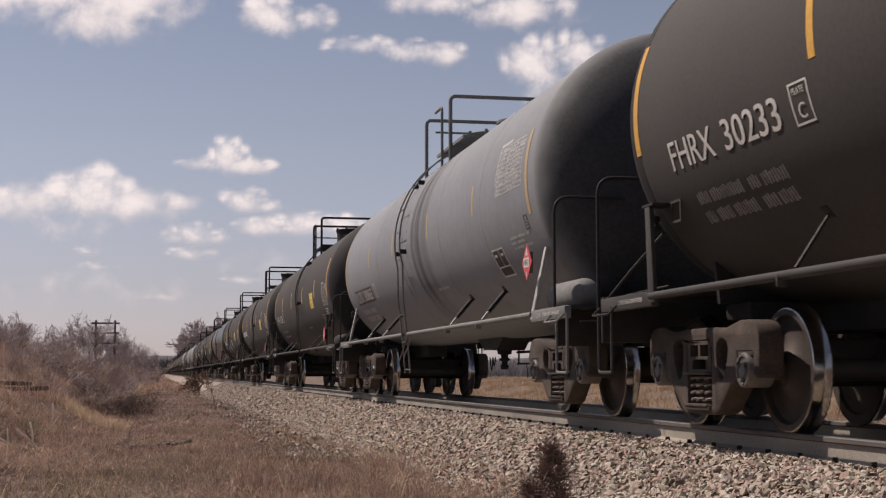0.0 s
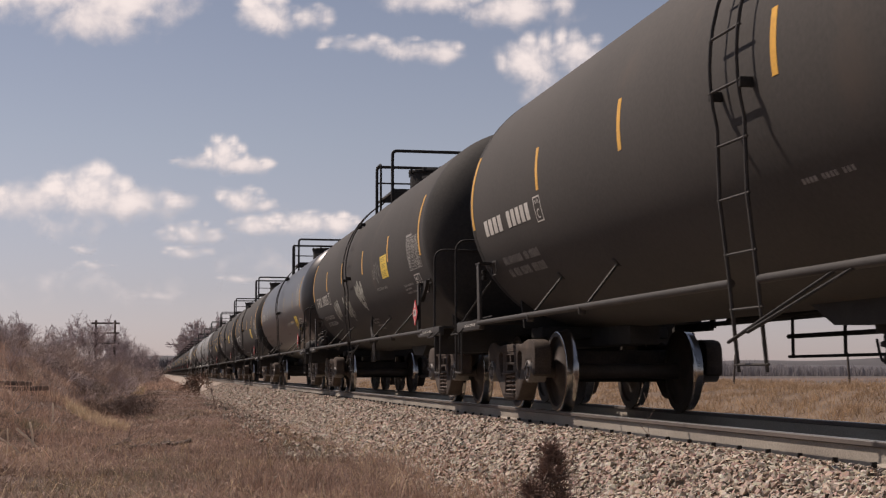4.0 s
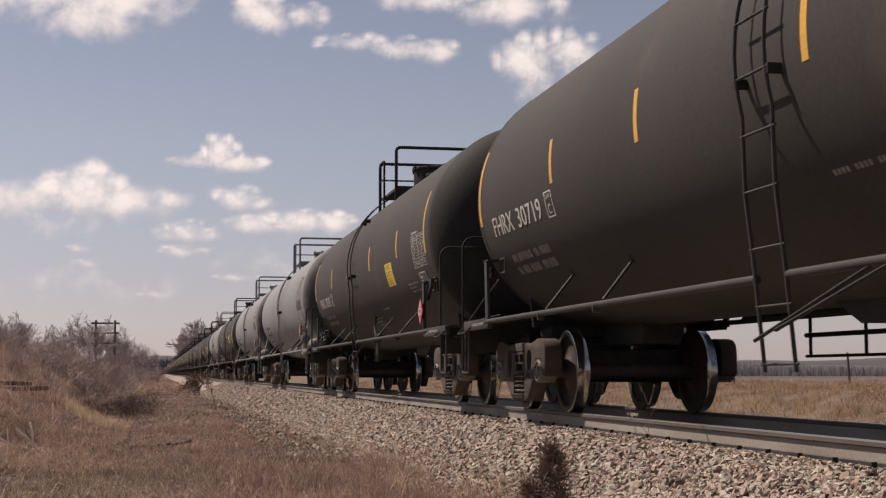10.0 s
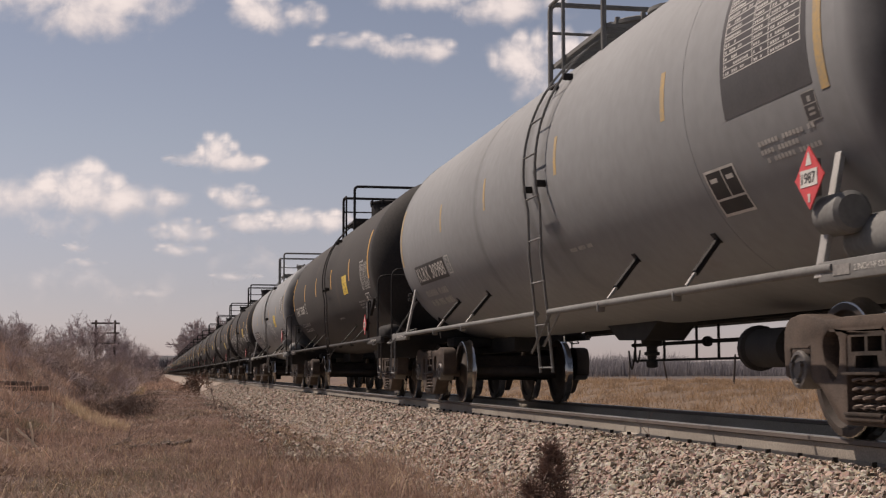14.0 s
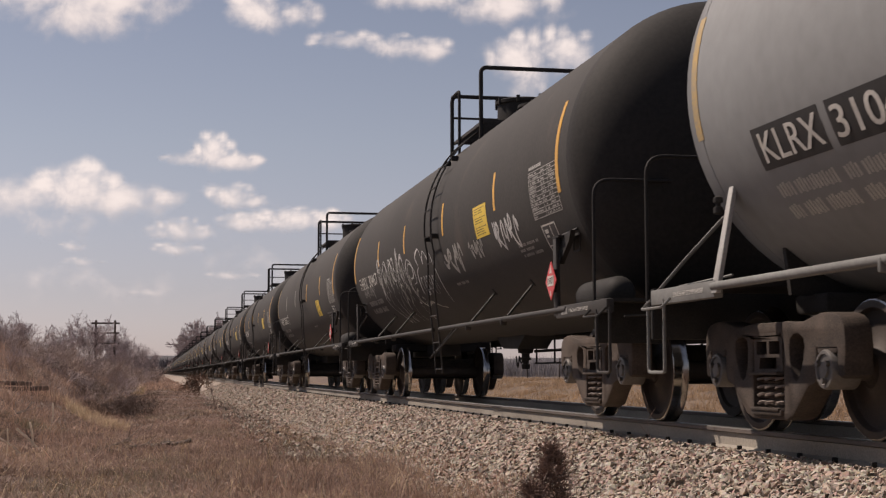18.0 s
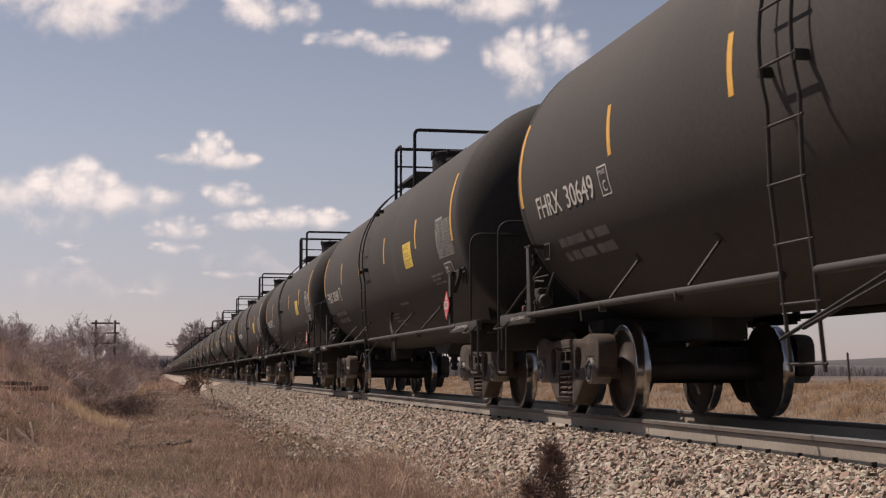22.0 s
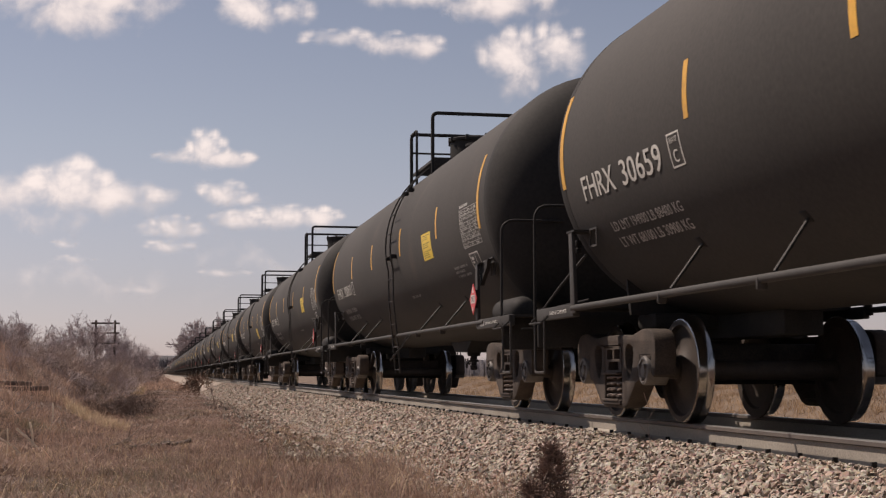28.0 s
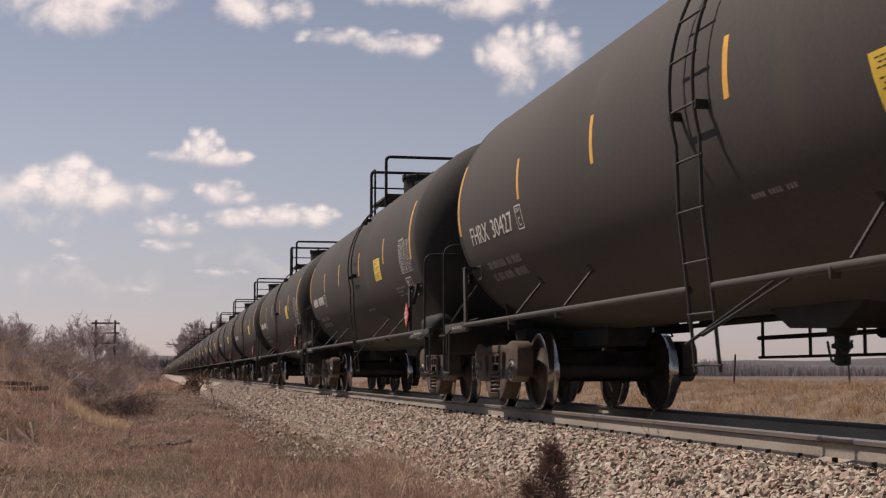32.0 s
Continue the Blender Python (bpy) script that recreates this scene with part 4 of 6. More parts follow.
def build_markings(car, style, mark, number, detail, seed, art, low=0.0, arm=False):
    rnd = random.Random(seed)
    grey = style in ("grey", "pale")
    if not detail:
        return
    ink = M_WHITE
    sh = {0: -0.10, 6: -0.13, 8: -0.14}.get(seed, 0.0)
    sz = 0.4 * sh + {14: -0.09}.get(seed, 0.0)
    sh += {16: 0.15}.get(seed, 0.0)
    tight = {0: 0.13, 2: 0.22, 6: 0.25, 8: 0.12, 15: 0.17, 16: 0.25, 17: 0.25}.get(seed, 0.0)
    stripe = M_OLDYELLOW if grey or style == "gloss" else M_YELLOW
    for y in (4.37, 1.72, -1.35, -4.37) if style != "gloss" else (3.3, 0.3, -2.15, -4.9):
        y += -0.03 if seed == 12 else -0.15 if grey else {0: -0.12, 4: 0.28, 6: -0.14, 8: -0.20, 19: -0.15, 21: 0.28}.get(seed, 0.0)
        y += {17: 0.30, 2: 0.28, 19: -0.07, 7: -0.10}.get(seed, 0.0) if y > 4 else 0.0
        decal("reflective_stripe", y - 0.045, y + 0.045, *((2.25, 2.63) if seed == 12 else (2.36, 2.74) if grey else (2.30, 2.74)), M_DULL if seed == 14 and y > 1 else stripe, car, label="yellow reflective strip")
    for y in (7.38, -7.14 if grey else -7.02):
        decal("reflective_stripe", y - 0.05, y + 0.05, 2.18 - (0.08 if grey else 0), 3.08 - (0.08 if grey else 0), M_OLDYELLOW if grey or (seed == 14 and y > 0) else M_YELLOW, car, lift=0.014, rows=14, label="long yellow reflective strip")
    if grey:
        for y in (-4.95, -2.35, 0.55, 3.25) if style == "grey" else (-4.95,):
            decal("weld_seam", y - 0.008, y + 0.008, 1.1, 3.9, M_SEAM, car, lift=0.004, rows=50)
        if seed == 1:
            for y0, y1, k in ((-0.10, -0.50, 0.9), (-0.42, -0.98, 1.2), (0.95, 0.75, 0.5), (-0.9, -1.5, 0.5)):
                stain(y0, y1, 1.20, 3.98, car, k)
        if style == "pale":
            for y0, y1, k in ((-0.15, -0.55, 0.35), (-0.9, -1.25, 0.3), (2.2, 1.9, 0.3)):
                stain(y0, y1, 1.20, 3.98, car, k)
        for y0, y1 in ((6.58, 4.42),) if seed not in (1, 12) else ((6.58, 5.62), (5.52, 4.42)):
            decal("number_patch", y0, y1, 1.77, 2.04, M_INK, car, lift=0.005, label="black patch behind the number")
    if mark and style == "gloss":
        lettering("reporting_mark", mark, 6.95, 6.26, 2.29, 2.54, ink, car)
        lettering("car_number", number, 6.14, 5.42, 2.29, 2.54, ink, car)
    elif mark and detail > 1:
        lettering("reporting_mark", mark, 6.85 + sh if not grey else 6.5, 5.95 + sh + 0.45 * tight if not grey else 5.65, 2.01 + sz if not grey else 1.81, 2.22 + sz if not grey else 2.0, ink, car)
        lettering("car_number", number, 5.76 + sh + 0.5 * tight if not grey else 5.48, 4.78 + sh + tight if not grey else 4.5, 2.01 + sz if not grey else 1.81, 2.22 + sz if not grey else 2.0, ink, car)
    elif detail:
        strokes("reporting_mark", [(6.85 - 0.22 * i, 6.69 - 0.22 * i, 2.05, 2.23) for i in range(4)] + [(5.76 - 0.2 * i, 5.62 - 0.2 * i, 2.05, 2.23) for i in range(5)], ink, car)
    if detail > 1:
        y0, y1, z0, z1 = (4.62, 4.40, 2.31, 2.58) if style == "gloss" else (4.18, 3.94, 1.82, 2.06) if seed == 1 else (4.32, 4.08, 1.80, 2.04) if grey else (4.60 + sh + tight, 4.34 + sh + tight, 1.99 + sz, 2.25 + sz)
        fr = 0.014
        strokes("plate_mark", [(y0, y1, z0, z0 + fr), (y0, y1, z1 - fr, z1), (y0, y0 - fr * 1.3, z0, z1), (y1 + fr * 1.3, y1, z0, z1)], ink, car)
        lettering("plate_letters", "PLATE", y0 - 0.05, y1 + 0.05, z1 - 0.075, z1 - 0.035, ink, car)
        lettering("plate_class", "C", y0 - 0.08, y1 + 0.08, z0 + 0.035, z0 + 0.13, ink, car)
        fade = M_TABLE if grey else M_FAINT
        for z, words in zip((1.69, 1.555), LOADS.get(seed, ())):
            lettering("load_limit", words, 6.45, 4.75, z, z + 0.08, M_TABLE, car)
        for z, n in ((1.69, (6.55, 6.30, 6.12, 5.62, 5.40, 4.90)), (1.555, (6.58, 6.36, 6.05, 5.55, 5.30, 4.95))) if seed not in LOADS else ():
            zl = z - 0.10 if grey else z
            strokes("load_limit_line", [(c, c - 0.030, zl + 0.006 * (j % 2), zl + 0.078 + 0.006 * (j % 3)) for a, b in zip(n, n[1:]) for j, c in enumerate(np.arange(a, a - (a - b) * 0.75, -0.044))], M_TABLE if grey else M_FAINT, car)
        for y, z, n in ((-1.5, 1.58, 1), (-4.92, 1.82, 3), (0.15, 1.46, 4)) if arm else ((-1.2, 1.63, 1), (-6.0 if grey else -4.92, 1.92 if grey else 1.82, 3)):
            if n == 1 and seed == 4:
                lettering("stencil_line", "VENT TANK WHEN UNLOADING", -2.35, -3.45, 1.90, 1.95, M_DULL, car)
            elif n == 1:
                strokes("stencil_line", [(y - 0.055 * i, y - 0.055 * i - 0.040, z, z + 0.034) for i in range(13) if i not in (4, 9)], fade, car)
            for i in range(n if n > 1 else 0):
                strokes("stencil_line", [(c, c - 0.036, z - 0.055 * i, z - 0.055 * i + 0.030) for j, c in enumerate(np.arange(y - 0.05 * i, y - 0.85 + 0.18 * (i % 2), -0.052)) if (j * 5 + i) % 7], fade, car)
        # test table at the near end
        segs = []
        ya, yb, za, zb = (-5.89, -7.01, 2.24, 2.76) if seed == 12 else (-5.74, -6.92, 2.44 - (0.16 if "notice" in art else 0), 2.98 - (0.16 if "notice" in art else 0)) if grey else (-6.05, -7.0, 2.30, 2.84) if style == "gloss" else (-5.95, -6.98, 2.02, 2.50)
        rows_ = 11
        for i in range(rows_ + 1):
            z = za + (zb - za) * i / rows_
            segs.append((ya, yb, z, z + 0.006))
        for y in (ya, ya - 0.47, ya - 0.72, yb + 0.010):
            segs.append((y, y - 0.010, za, zb + 0.007))
        for i in range(rows_):
            z = za + (zb - za) * (i + 0.28) / rows_
            for a, b in ((ya - 0.03, ya - 0.44), (ya - 0.50, ya - 0.69), (ya - 0.76, yb + 0.04)):
                end = a - (a - b) * rnd.uniform(0.45, 1.0)
                for c in np.arange(a, end, -0.036):
                    if rnd.random() > 0.24:
                        segs.append((c, c - 0.022, z, z + 0.019))
        segs += [(c, c - 0.05, zb + 0.03, zb + 0.065) for c in np.arange(ya - 0.02, ya - 0.5, -0.07)]
        if style == "pale" and "notice" not in art:
            decal("table_patch", ya + 0.07, yb - 0.07, za - 0.28, zb + 0.08, M_PATCH, car, lift=0.005, rows=10)
        if seed == 12:
            decal("table_patch", ya + 0.01, yb - 0.01, za, zb + 0.07, M_PATCH, car, lift=0.005, rows=10)
        if grey:
            decal("tank_class_plate", -6.81, -6.99, 1.95, 2.13, M_PATCH, car, lift=0.005, label="small dark stencilled plate")
            strokes("class_frame", [(-6.81, -6.99, 2.122, 2.13), (-6.81, -6.99, 2.048, 2.055), (-6.81, -6.99, 1.95, 1.958), (-6.81, -6.818, 1.95, 2.13), (-6.982, -6.99, 1.95, 2.13), (-6.88, -6.92, 2.065, 2.10), (-6.86, -6.94, 1.985, 2.00), (-6.86, -6.94, 2.015, 2.03)], M_DULL, car, lift=0.008)
        strokes("test_table", segs, M_WHITE if grey else M_TABLE, car, label="white ruled test table")
    if not grey or "notice" in art:
        zc, yn = (1.86, -1.55) if style == "gloss" else (2.16 if seed == 12 else 2.26 - low, 0.14 if seed == 12 else 0.0)
        decal("notice", yn - 3.27, yn - 3.95, zc - 0.19, zc + 0.19, M_NOTICE, car, lift=0.007, label="yellow paper notice")
        if detail > 1:
            strokes("notice_print", [(c, c - 0.05, zc + 0.15 - 0.028 * i, zc + 0.159 - 0.028 * i) for i in range(12) if i not in (3, 7) for c in np.arange(yn - 3.33 - 0.03 * (i % 2), yn - 3.84 + 0.05 * ((i * 7) % 4), -0.062)], M_INK, car, lift=0.0085)
    if not grey and detail > 1:
        decal("inspection_panel", -6.09, -6.56, 1.67, 1.94, M_INK, car, lift=0.005)
        strokes("inspection_frame", [(-6.08, -6.57, 1.66, 1.676), (-6.08, -6.57, 1.934, 1.95), (-6.08, -6.102, 1.66, 1.95), (-6.548, -6.57, 1.66, 1.95), (-6.36, -6.378, 1.74, 1.94), (-6.09, -6.56, 1.735, 1.748), (-6.15, -6.27, 1.86, 1.90), (-6.15, -6.24, 1.82, 1.845)], M_WHITE, car, lift=0.008, label="white framed inspection panel")
        part("post_gusset", plate([[(-6.80, 1.50), (-6.78, 1.74), (-7.20, 1.80), (-7.14, 1.70)]], 0.05, "yz", -1.45), M_STEEL, car)
        part("gusset_edge", bar([(-1.47, -6.78, 1.75), (-1.38, -7.20, 1.81)], 0.016, 6), M_WORN, car)
    if grey:
        decal("hazard_panel", -5.04, -5.56, 1.58, 1.88, M_INK, car, lift=0.007)
        strokes("hazard_panel_frame", [(-5.03, -5.57, 1.57, 1.588), (-5.03, -5.57, 1.872, 1.89), (-5.03, -5.055, 1.57, 1.89), (-5.545, -5.57, 1.57, 1.89), (-5.32, -5.34, 1.68, 1.88), (-5.04, -5.56, 1.675, 1.69), (-5.09, -5.22, 1.80, 1.83), (-5.38, -5.5, 1.80, 1.83)], ink, car, lift=0.009)
    if style == "gloss" and detail > 1:
        strokes("stencil_stripe", [(c, c - 0.075, z, z + 0.04) for z, e in ((1.90, -3.3), (1.85, -2.7)) for c in np.arange(-2.31, e, -0.09)], M_DULL, car)
        strokes("notice_stripe", [(c, c - 0.075, 1.87, 1.905) for c in np.arange(-3.45, -4.35, -0.09)], M_DULL, car)
        strokes("notice_stripe", [(c, c - 0.075, 1.915, 1.95) for c in np.arange(-3.45, -4.35, -0.085)], M_OLDYELLOW, car)
    # placard on the near end post
    py, pz = (-7.24 if seed == 1 else -7.04, 1.58) if grey else (-6.86, 1.33)
    dm = plate([[(py - 0.19, pz), (py, pz - 0.19), (py + 0.19, pz), (py, pz + 0.19)]], 0.008, "yz", -1.555)
    pl = part("placard", dm, M_RED, car, "red diamond hazard placard")
    if detail > 1:
        part("placard_panel", boxed((-1.557, py, pz), (0.004, 0.22, 0.10)), M_WHITE, pl)
        lettering("placard_number", "1987", py + 0.09, py - 0.09, pz - 0.032, pz + 0.032, M_INK, pl, wrap=False, x=-1.5605)
        part("placard_flame", plate([[(py - 0.04, pz + 0.075), (py + 0.04, pz + 0.075), (py + 0.025, pz + 0.11), (py, pz + 0.16), (py - 0.025, pz + 0.11)]], 0.003, "yz", -1.5575), M_WHITE, pl)
        part("placard_class", boxed((-1.557, py, pz - 0.12), (0.004, 0.025, 0.05)), M_WHITE, pl)
        part("placard_bracket", boxed((-1.525, py, pz), (0.05, 0.10, 0.22)), M_GFRAME if grey else M_STEEL, car)
    if art == "scrawl_big":
        for n, (form, y0, y1, z0, z1) in enumerate((("hook", 4.55, 3.95, 1.80, 2.38), ("arch", 4.05, 3.45, 1.92, 2.34), ("arch", 3.55, 2.95, 1.90, 2.33), ("bowl", 3.2, 2.75, 1.95, 2.38), ("spike", 2.85, 2.2, 1.86, 2.40), ("arch", 2.35, 1.85, 1.86, 2.33), ("loop", 1.90, 1.30, 1.70, 2.20))):
            sprayed(form, y0, y1, z0, z1, M_SPRAY, car, 0.05, n)
            sprayed("hook" if n % 2 else form, y0 - 0.07, y1 - 0.10, z0 - 0.10, z1 - 0.07, M_SPRAY, car, 0.045, n + 20)
            sprayed("spike", y0 + 0.05, y1 + 0.1, z0 - 0.04, z0 + 0.24, M_SPRAYG, car, 0.04, n + 30)
        # long tails sweeping down from the letters
        for n, (y0, z0, y1) in enumerate(((4.45, 1.90, 4.00), (4.0, 1.86, 3.75), (3.45, 1.95, 3.45), (3.05, 1.90, 3.30), (2.62, 1.88, 2.95), (2.25, 1.84, 2.60), (1.75, 1.75, 1.95))):
            spray([(y0, z0), (y0 + 0.15, z0 - 0.2), ((y0 + y1) / 2 + 0.16, 1.55), (y1 + 0.05, 1.38), (y1 - 0.05, 1.28)], M_SPRAYG if n % 2 else M_SPRAY, car, 0.03, n)
        for n, (form, y0, y1, z0, z1) in enumerate((("hook", 2.75, 2.3, 1.62, 1.86), ("arch", 3.0, 2.5, 1.55, 1.80), ("hook", 2.3, 1.9, 1.60, 1.84), ("bowl", 1.78, 1.38, 1.50, 1.74))):
            sprayed(form, y0, y1, z0, z1, M_SPRAYG, car, 0.04, n)
        # second tag: a cloud-shaped outline round small letters
        spray([(1.25, 1.62), (1.02, 1.95), (0.80, 2.03), (0.92, 2.18), (0.62, 2.28), (0.44, 2.14), (0.45, 2.02)], M_SPRAY, car, 0.06, 1)
        spray([(0.45, 2.04), (0.28, 2.22), (0.06, 2.12), (-0.02, 1.98)], M_SPRAY, car, 0.06, 2)
        spray([(-0.02, 2.05), (-0.18, 2.16), (-0.32, 1.92), (-0.30, 1.60), (-0.20, 1.42)], M_SPRAY, car, 0.05, 3)
        for n in range(5):
            sprayed(("bowl", "arch", "arch", "hook", "arch")[n], 0.98 - 0.21 * n, 0.76 - 0.21 * n, 1.62 - 0.01 * n, 1.90 - 0.012 * n, M_SPRAY, car, 0.035, n)
        spray([(1.50, 1.75), (1.72, 1.68), (1.78, 1.55), (1.52, 1.48), (1.1, 1.52), (0.7, 1.44), (0.3, 1.40)], M_SPRAYG, car, 0.05, 6)
        scrawl("graffiti", 6.6, 5.3, 1.82, 2.06, 6, M_FAINT, car, 0.025, 17)
        scrawl("graffiti", -1.15, -2.35, 1.80, 2.12, 4, M_DULL, car, 0.05, 18)
        scrawl("graffiti", -2.7, -3.5, 1.85, 2.08, 5, M_DULL, car, 0.03, 19)
        scrawl("graffiti", -4.1, -5.3, 1.86, 2.2, 6, M_SPRAY, car, 0.035, 20)
    if art == "scrawl_small":
        scrawl("graffiti", 4.15, 3.2, 1.58, 2.04, 4, M_SPRAYG, car, 0.05, 3)
        scrawl("graffiti", 2.45, 1.30, 1.60, 2.12, 4, M_SPRAYG, car, 0.045, 7)
        scrawl("graffiti", 2.3, 1.5, 1.54, 1.90, 4, M_SPRAYG, car, 0.03, 27)
        scrawl("graffiti", 0.28, -0.78, 1.80, 2.20, 5, M_SPRAYG, car, 0.065, 8)
        scrawl("graffiti", -0.05, -0.55, 1.68, 1.82, 3, M_SPRAYG, car, 0.045, 23)
        scrawl("graffiti", -2.3, -3.2, 2.05, 2.38, 4, M_FAINT, car, 0.018, 12)
    if "scrawl_right" in art:
        scrawl("graffiti", 3.8, 2.75, 1.52, 1.92, 4, M_WHITE, car, 0.03, 21)
        scrawl("graffiti", -1.0, -2.2, 1.75, 2.2, 4, M_SPRAY, car, 0.035, 22)
        scrawl("graffiti", -2.0, -2.9, 1.70, 1.95, 3, M_SPRAY, car, 0.03, 24)
    if art == "doodle":
        scrawl("graffiti", -4.05, -4.75, 1.72, 2.02, 3, M_SPRAY, car, 0.03, 31)


# The train, from its head to the far end: style, mark, number, graffiti.
TRAIN = {-1: ("black", "", "", ""), 0: ("black", "FHRX", "30233", ""), 1: ("grey", "KLRX", "30865", ""), 2: ("black", "FHRX", "30325", ""), 3: ("black", "", "", ""),
         4: ("black", "FHRX", "30025", "scrawl_small"), 5: ("gloss", "KLRX", "31059", ""), 6: ("black", "FHRX", "30723", ""), 7: ("black", "FHRX", "30719", ""),
         8: ("black", "FHRX", "30242", ""), 9: ("pale", "KLRX", "30834", ""), 10: ("pale", "KLRX", "30988", ""), 11: ("black", "FHRX", "30205", ""), 12: ("pale", "KLRX", "31045", "notice scrawl_right"),
         13: ("black", "FHRX", "30467", "scrawl_big"), 14: ("black", "FHRX", "30762", ""), 15: ("black", "FHRX", "30649", ""), 16: ("black", "FHRX", "30368", ""),
         17: ("black", "FHRX", "30423", ""), 18: ("black", "", "", "doodle"), 19: ("black", "FHRX", "30659", ""), 20: ("black", "FHRX", "30001", ""), 21: ("black", "FHRX", "30009", ""),
         22: ("black", "FHRX", "30427", "")}
# ladders of the several builds stand a little apart
STEP = {1: 0.2, 5: 0.0, 9: -0.2, 4: 1.3, 6: 1.06, 8: 1.02, 15: 1.27, 16: 1.27, 17: 1.43}
ROW_TIMES = [0, 2, 4, 6, 8, 10, 12, 14, 16, 18, 20, 22, 24, 26, 28, 30, 32]
MOVING = []
for k in range(-1, 74):
    style, mark, number, art = TRAIN.get(k, ("black", "", "", ""))
    detail = 0 if k < 0 else 2 if k <= 24 else 1 if k <= 36 else 0
    car = build_car(style, mark, number, detail, k, art, {1: 0.77}.get(k, 0.0), STEP.get(k, -0.42 if style in ("grey", "pale") else -0.29), {6: 0.17, 8: 0.17, 14: 0.24, 22: 0.27}.get(k, 0.0))
    MOVING.append((k, car, list(LAST_SETS) if k <= 25 else []))


# ---- ground ----
def smooth(a, b, x):
    t = np.clip((x - a) / (b - a), 0, 1)
    return t * t * (3 - 2 * t)


def lumps(x, y, s, seed):
    return (np.sin(x * s + seed) * np.cos(y * s * 0.83 + 1.7 * seed) + 0.5 * np.sin(2.1 * x * s + 0.6 * y * s + 3 * seed) + 0.3 * np.cos(3.7 * y * s - 2.3 * x * s + seed)) / 1.8


def height(x, y):
    """Lie of the land: ditch and grassy bank by the camera, ballast under the track, low rise beyond."""
    x, y = np.asarray(x, float), np.asarray(y, float)
    z = np.full(np.broadcast(x, y).shape, -0.72)
    z = z + 1.75 * smooth(-1.3, -6.5, x) * (1 - 0.75 * smooth(90, 200, y))
    z = z + (0.09 * lumps(x, y, 0.9, 1.0) + 0.045 * lumps(x, y, 2.3, 4.0)) * smooth(2.6, 1.6, x)
    # brow of the bank with a hollow behind it
    brow = -1.40 - 0.19 * (y - 33)
    span = smooth(28, 34, y) * (1 - smooth(46, 56, y))
    z = z + span * (0.26 * np.exp(-((x - brow + 0.55) / 0.65) ** 2) - 0.24 * np.exp(-((x - brow - 0.75) / 0.55) ** 2) * smooth(2.0, 1.0, x))
    z = z + 0.35 * smooth(-1.0, -3.5, x) * lumps(x, y, 0.35, 2.0) * (1 - smooth(80, 160, y))
    near = smooth(2.55, 4.15, x) * (x < XC)
    z = np.where((x > 2.5) & (x <= XC), -0.72 + 0.50 * near, z)
    far = 1 - smooth(6.4, 8.0, x)
    rise = smooth(7.6, 13.0, x) * 0.74 - smooth(14.5, 40, x) * 0.9
    z = np.where(x > XC, -0.62 + 0.40 * far + rise + (0.06 * lumps(x, y, 0.6, 3.0) + 0.07 * lumps(x, y, 1.7, 8.0)) * smooth(8, 10, x), z)
    return z


def sheet(xs, ys, name, mat, fn=height, dz=0.0):
    X, Y = np.meshgrid(xs, ys)
    Z = fn(X, Y) + dz
    co = np.stack([X, Y, Z], -1).reshape(-1, 3)
    nx, ny = len(xs), len(ys)
    i = (np.arange(ny - 1)[:, None] * nx + np.arange(nx - 1)[None, :]).reshape(-1)
    faces = np.stack([i, i + 1, i + nx + 1, i + nx], -1)
    me = bpy.data.meshes.new(name)
    me.from_pydata(co.tolist(), [], faces.tolist())
    me.shade_smooth()
    return link(name, me, mat, smooth=False)


xs = np.concatenate([[-2500, -900, -300, -120, -60, -35], np.arange(-24, -8, 1.0), np.arange(-8, 18, 0.2), np.arange(18, 45, 3), [60, 120, 300, 900, 2500]])
ys = np.concatenate([[-400, -120, -50, -20, -8], np.arange(0, 60, 0.4), np.arange(60, 200, 3), [220, 260, 320, 400, 600, 900, 1500, 2600, 4200]])
ground = sheet(xs, ys, "ground", M_SOIL)
tagged(ground, "dry brown soil with dead grass thatch", "ground", kind="structure")
bed = sheet(np.arange(2.45, 8.3, 0.1), np.concatenate([np.arange(-60, 0, 4), np.arange(0, 80, 0.4), np.arange(80, 1100, 20)]), "ballast_bed", M_BED, dz=0.02)
tagged(bed, "crushed pinkish stone ballast bed under the track", "ballast", kind="structure")

# rails and ties
PROFILE = [(-0.075, -0.171), (0.075, -0.171), (0.075, -0.16), (0.012, -0.14), (0.010, -0.045), (0.036, -0.035), (0.037, -0.008), (0.028, 0.0), (-0.028, 0.0), (-0.037, -0.008), (-0.036, -0.035), (-0.010, -0.045), (-0.012, -0.14), (-0.075, -0.16)]
for x in (XC - 0.75, XC + 0.75):
    bm = bmesh.new()
    rings = [[bm.verts.new((x + px, y, pz)) for px, pz in PROFILE] for y in (-80, 1100)]
    n = len(PROFILE)
    for j in range(n):
        f = bm.faces.new((rings[0][j], rings[0][(j + 1) % n], rings[1][(j + 1) % n], rings[1][j]))
        f.material_index = 1 if j in (6, 7, 8) else 2 if j in (4, 5, 9, 10) else 0
    bmesh.ops.recalc_face_normals(bm, faces=bm.faces)
    rail = obj("rail", bm, [M_RAIL, M_RHEAD, M_RSIDE], smooth=False)
    tagged(rail, "worn steel running rail with a polished head", "rail", "rails of the track", kind="structure")

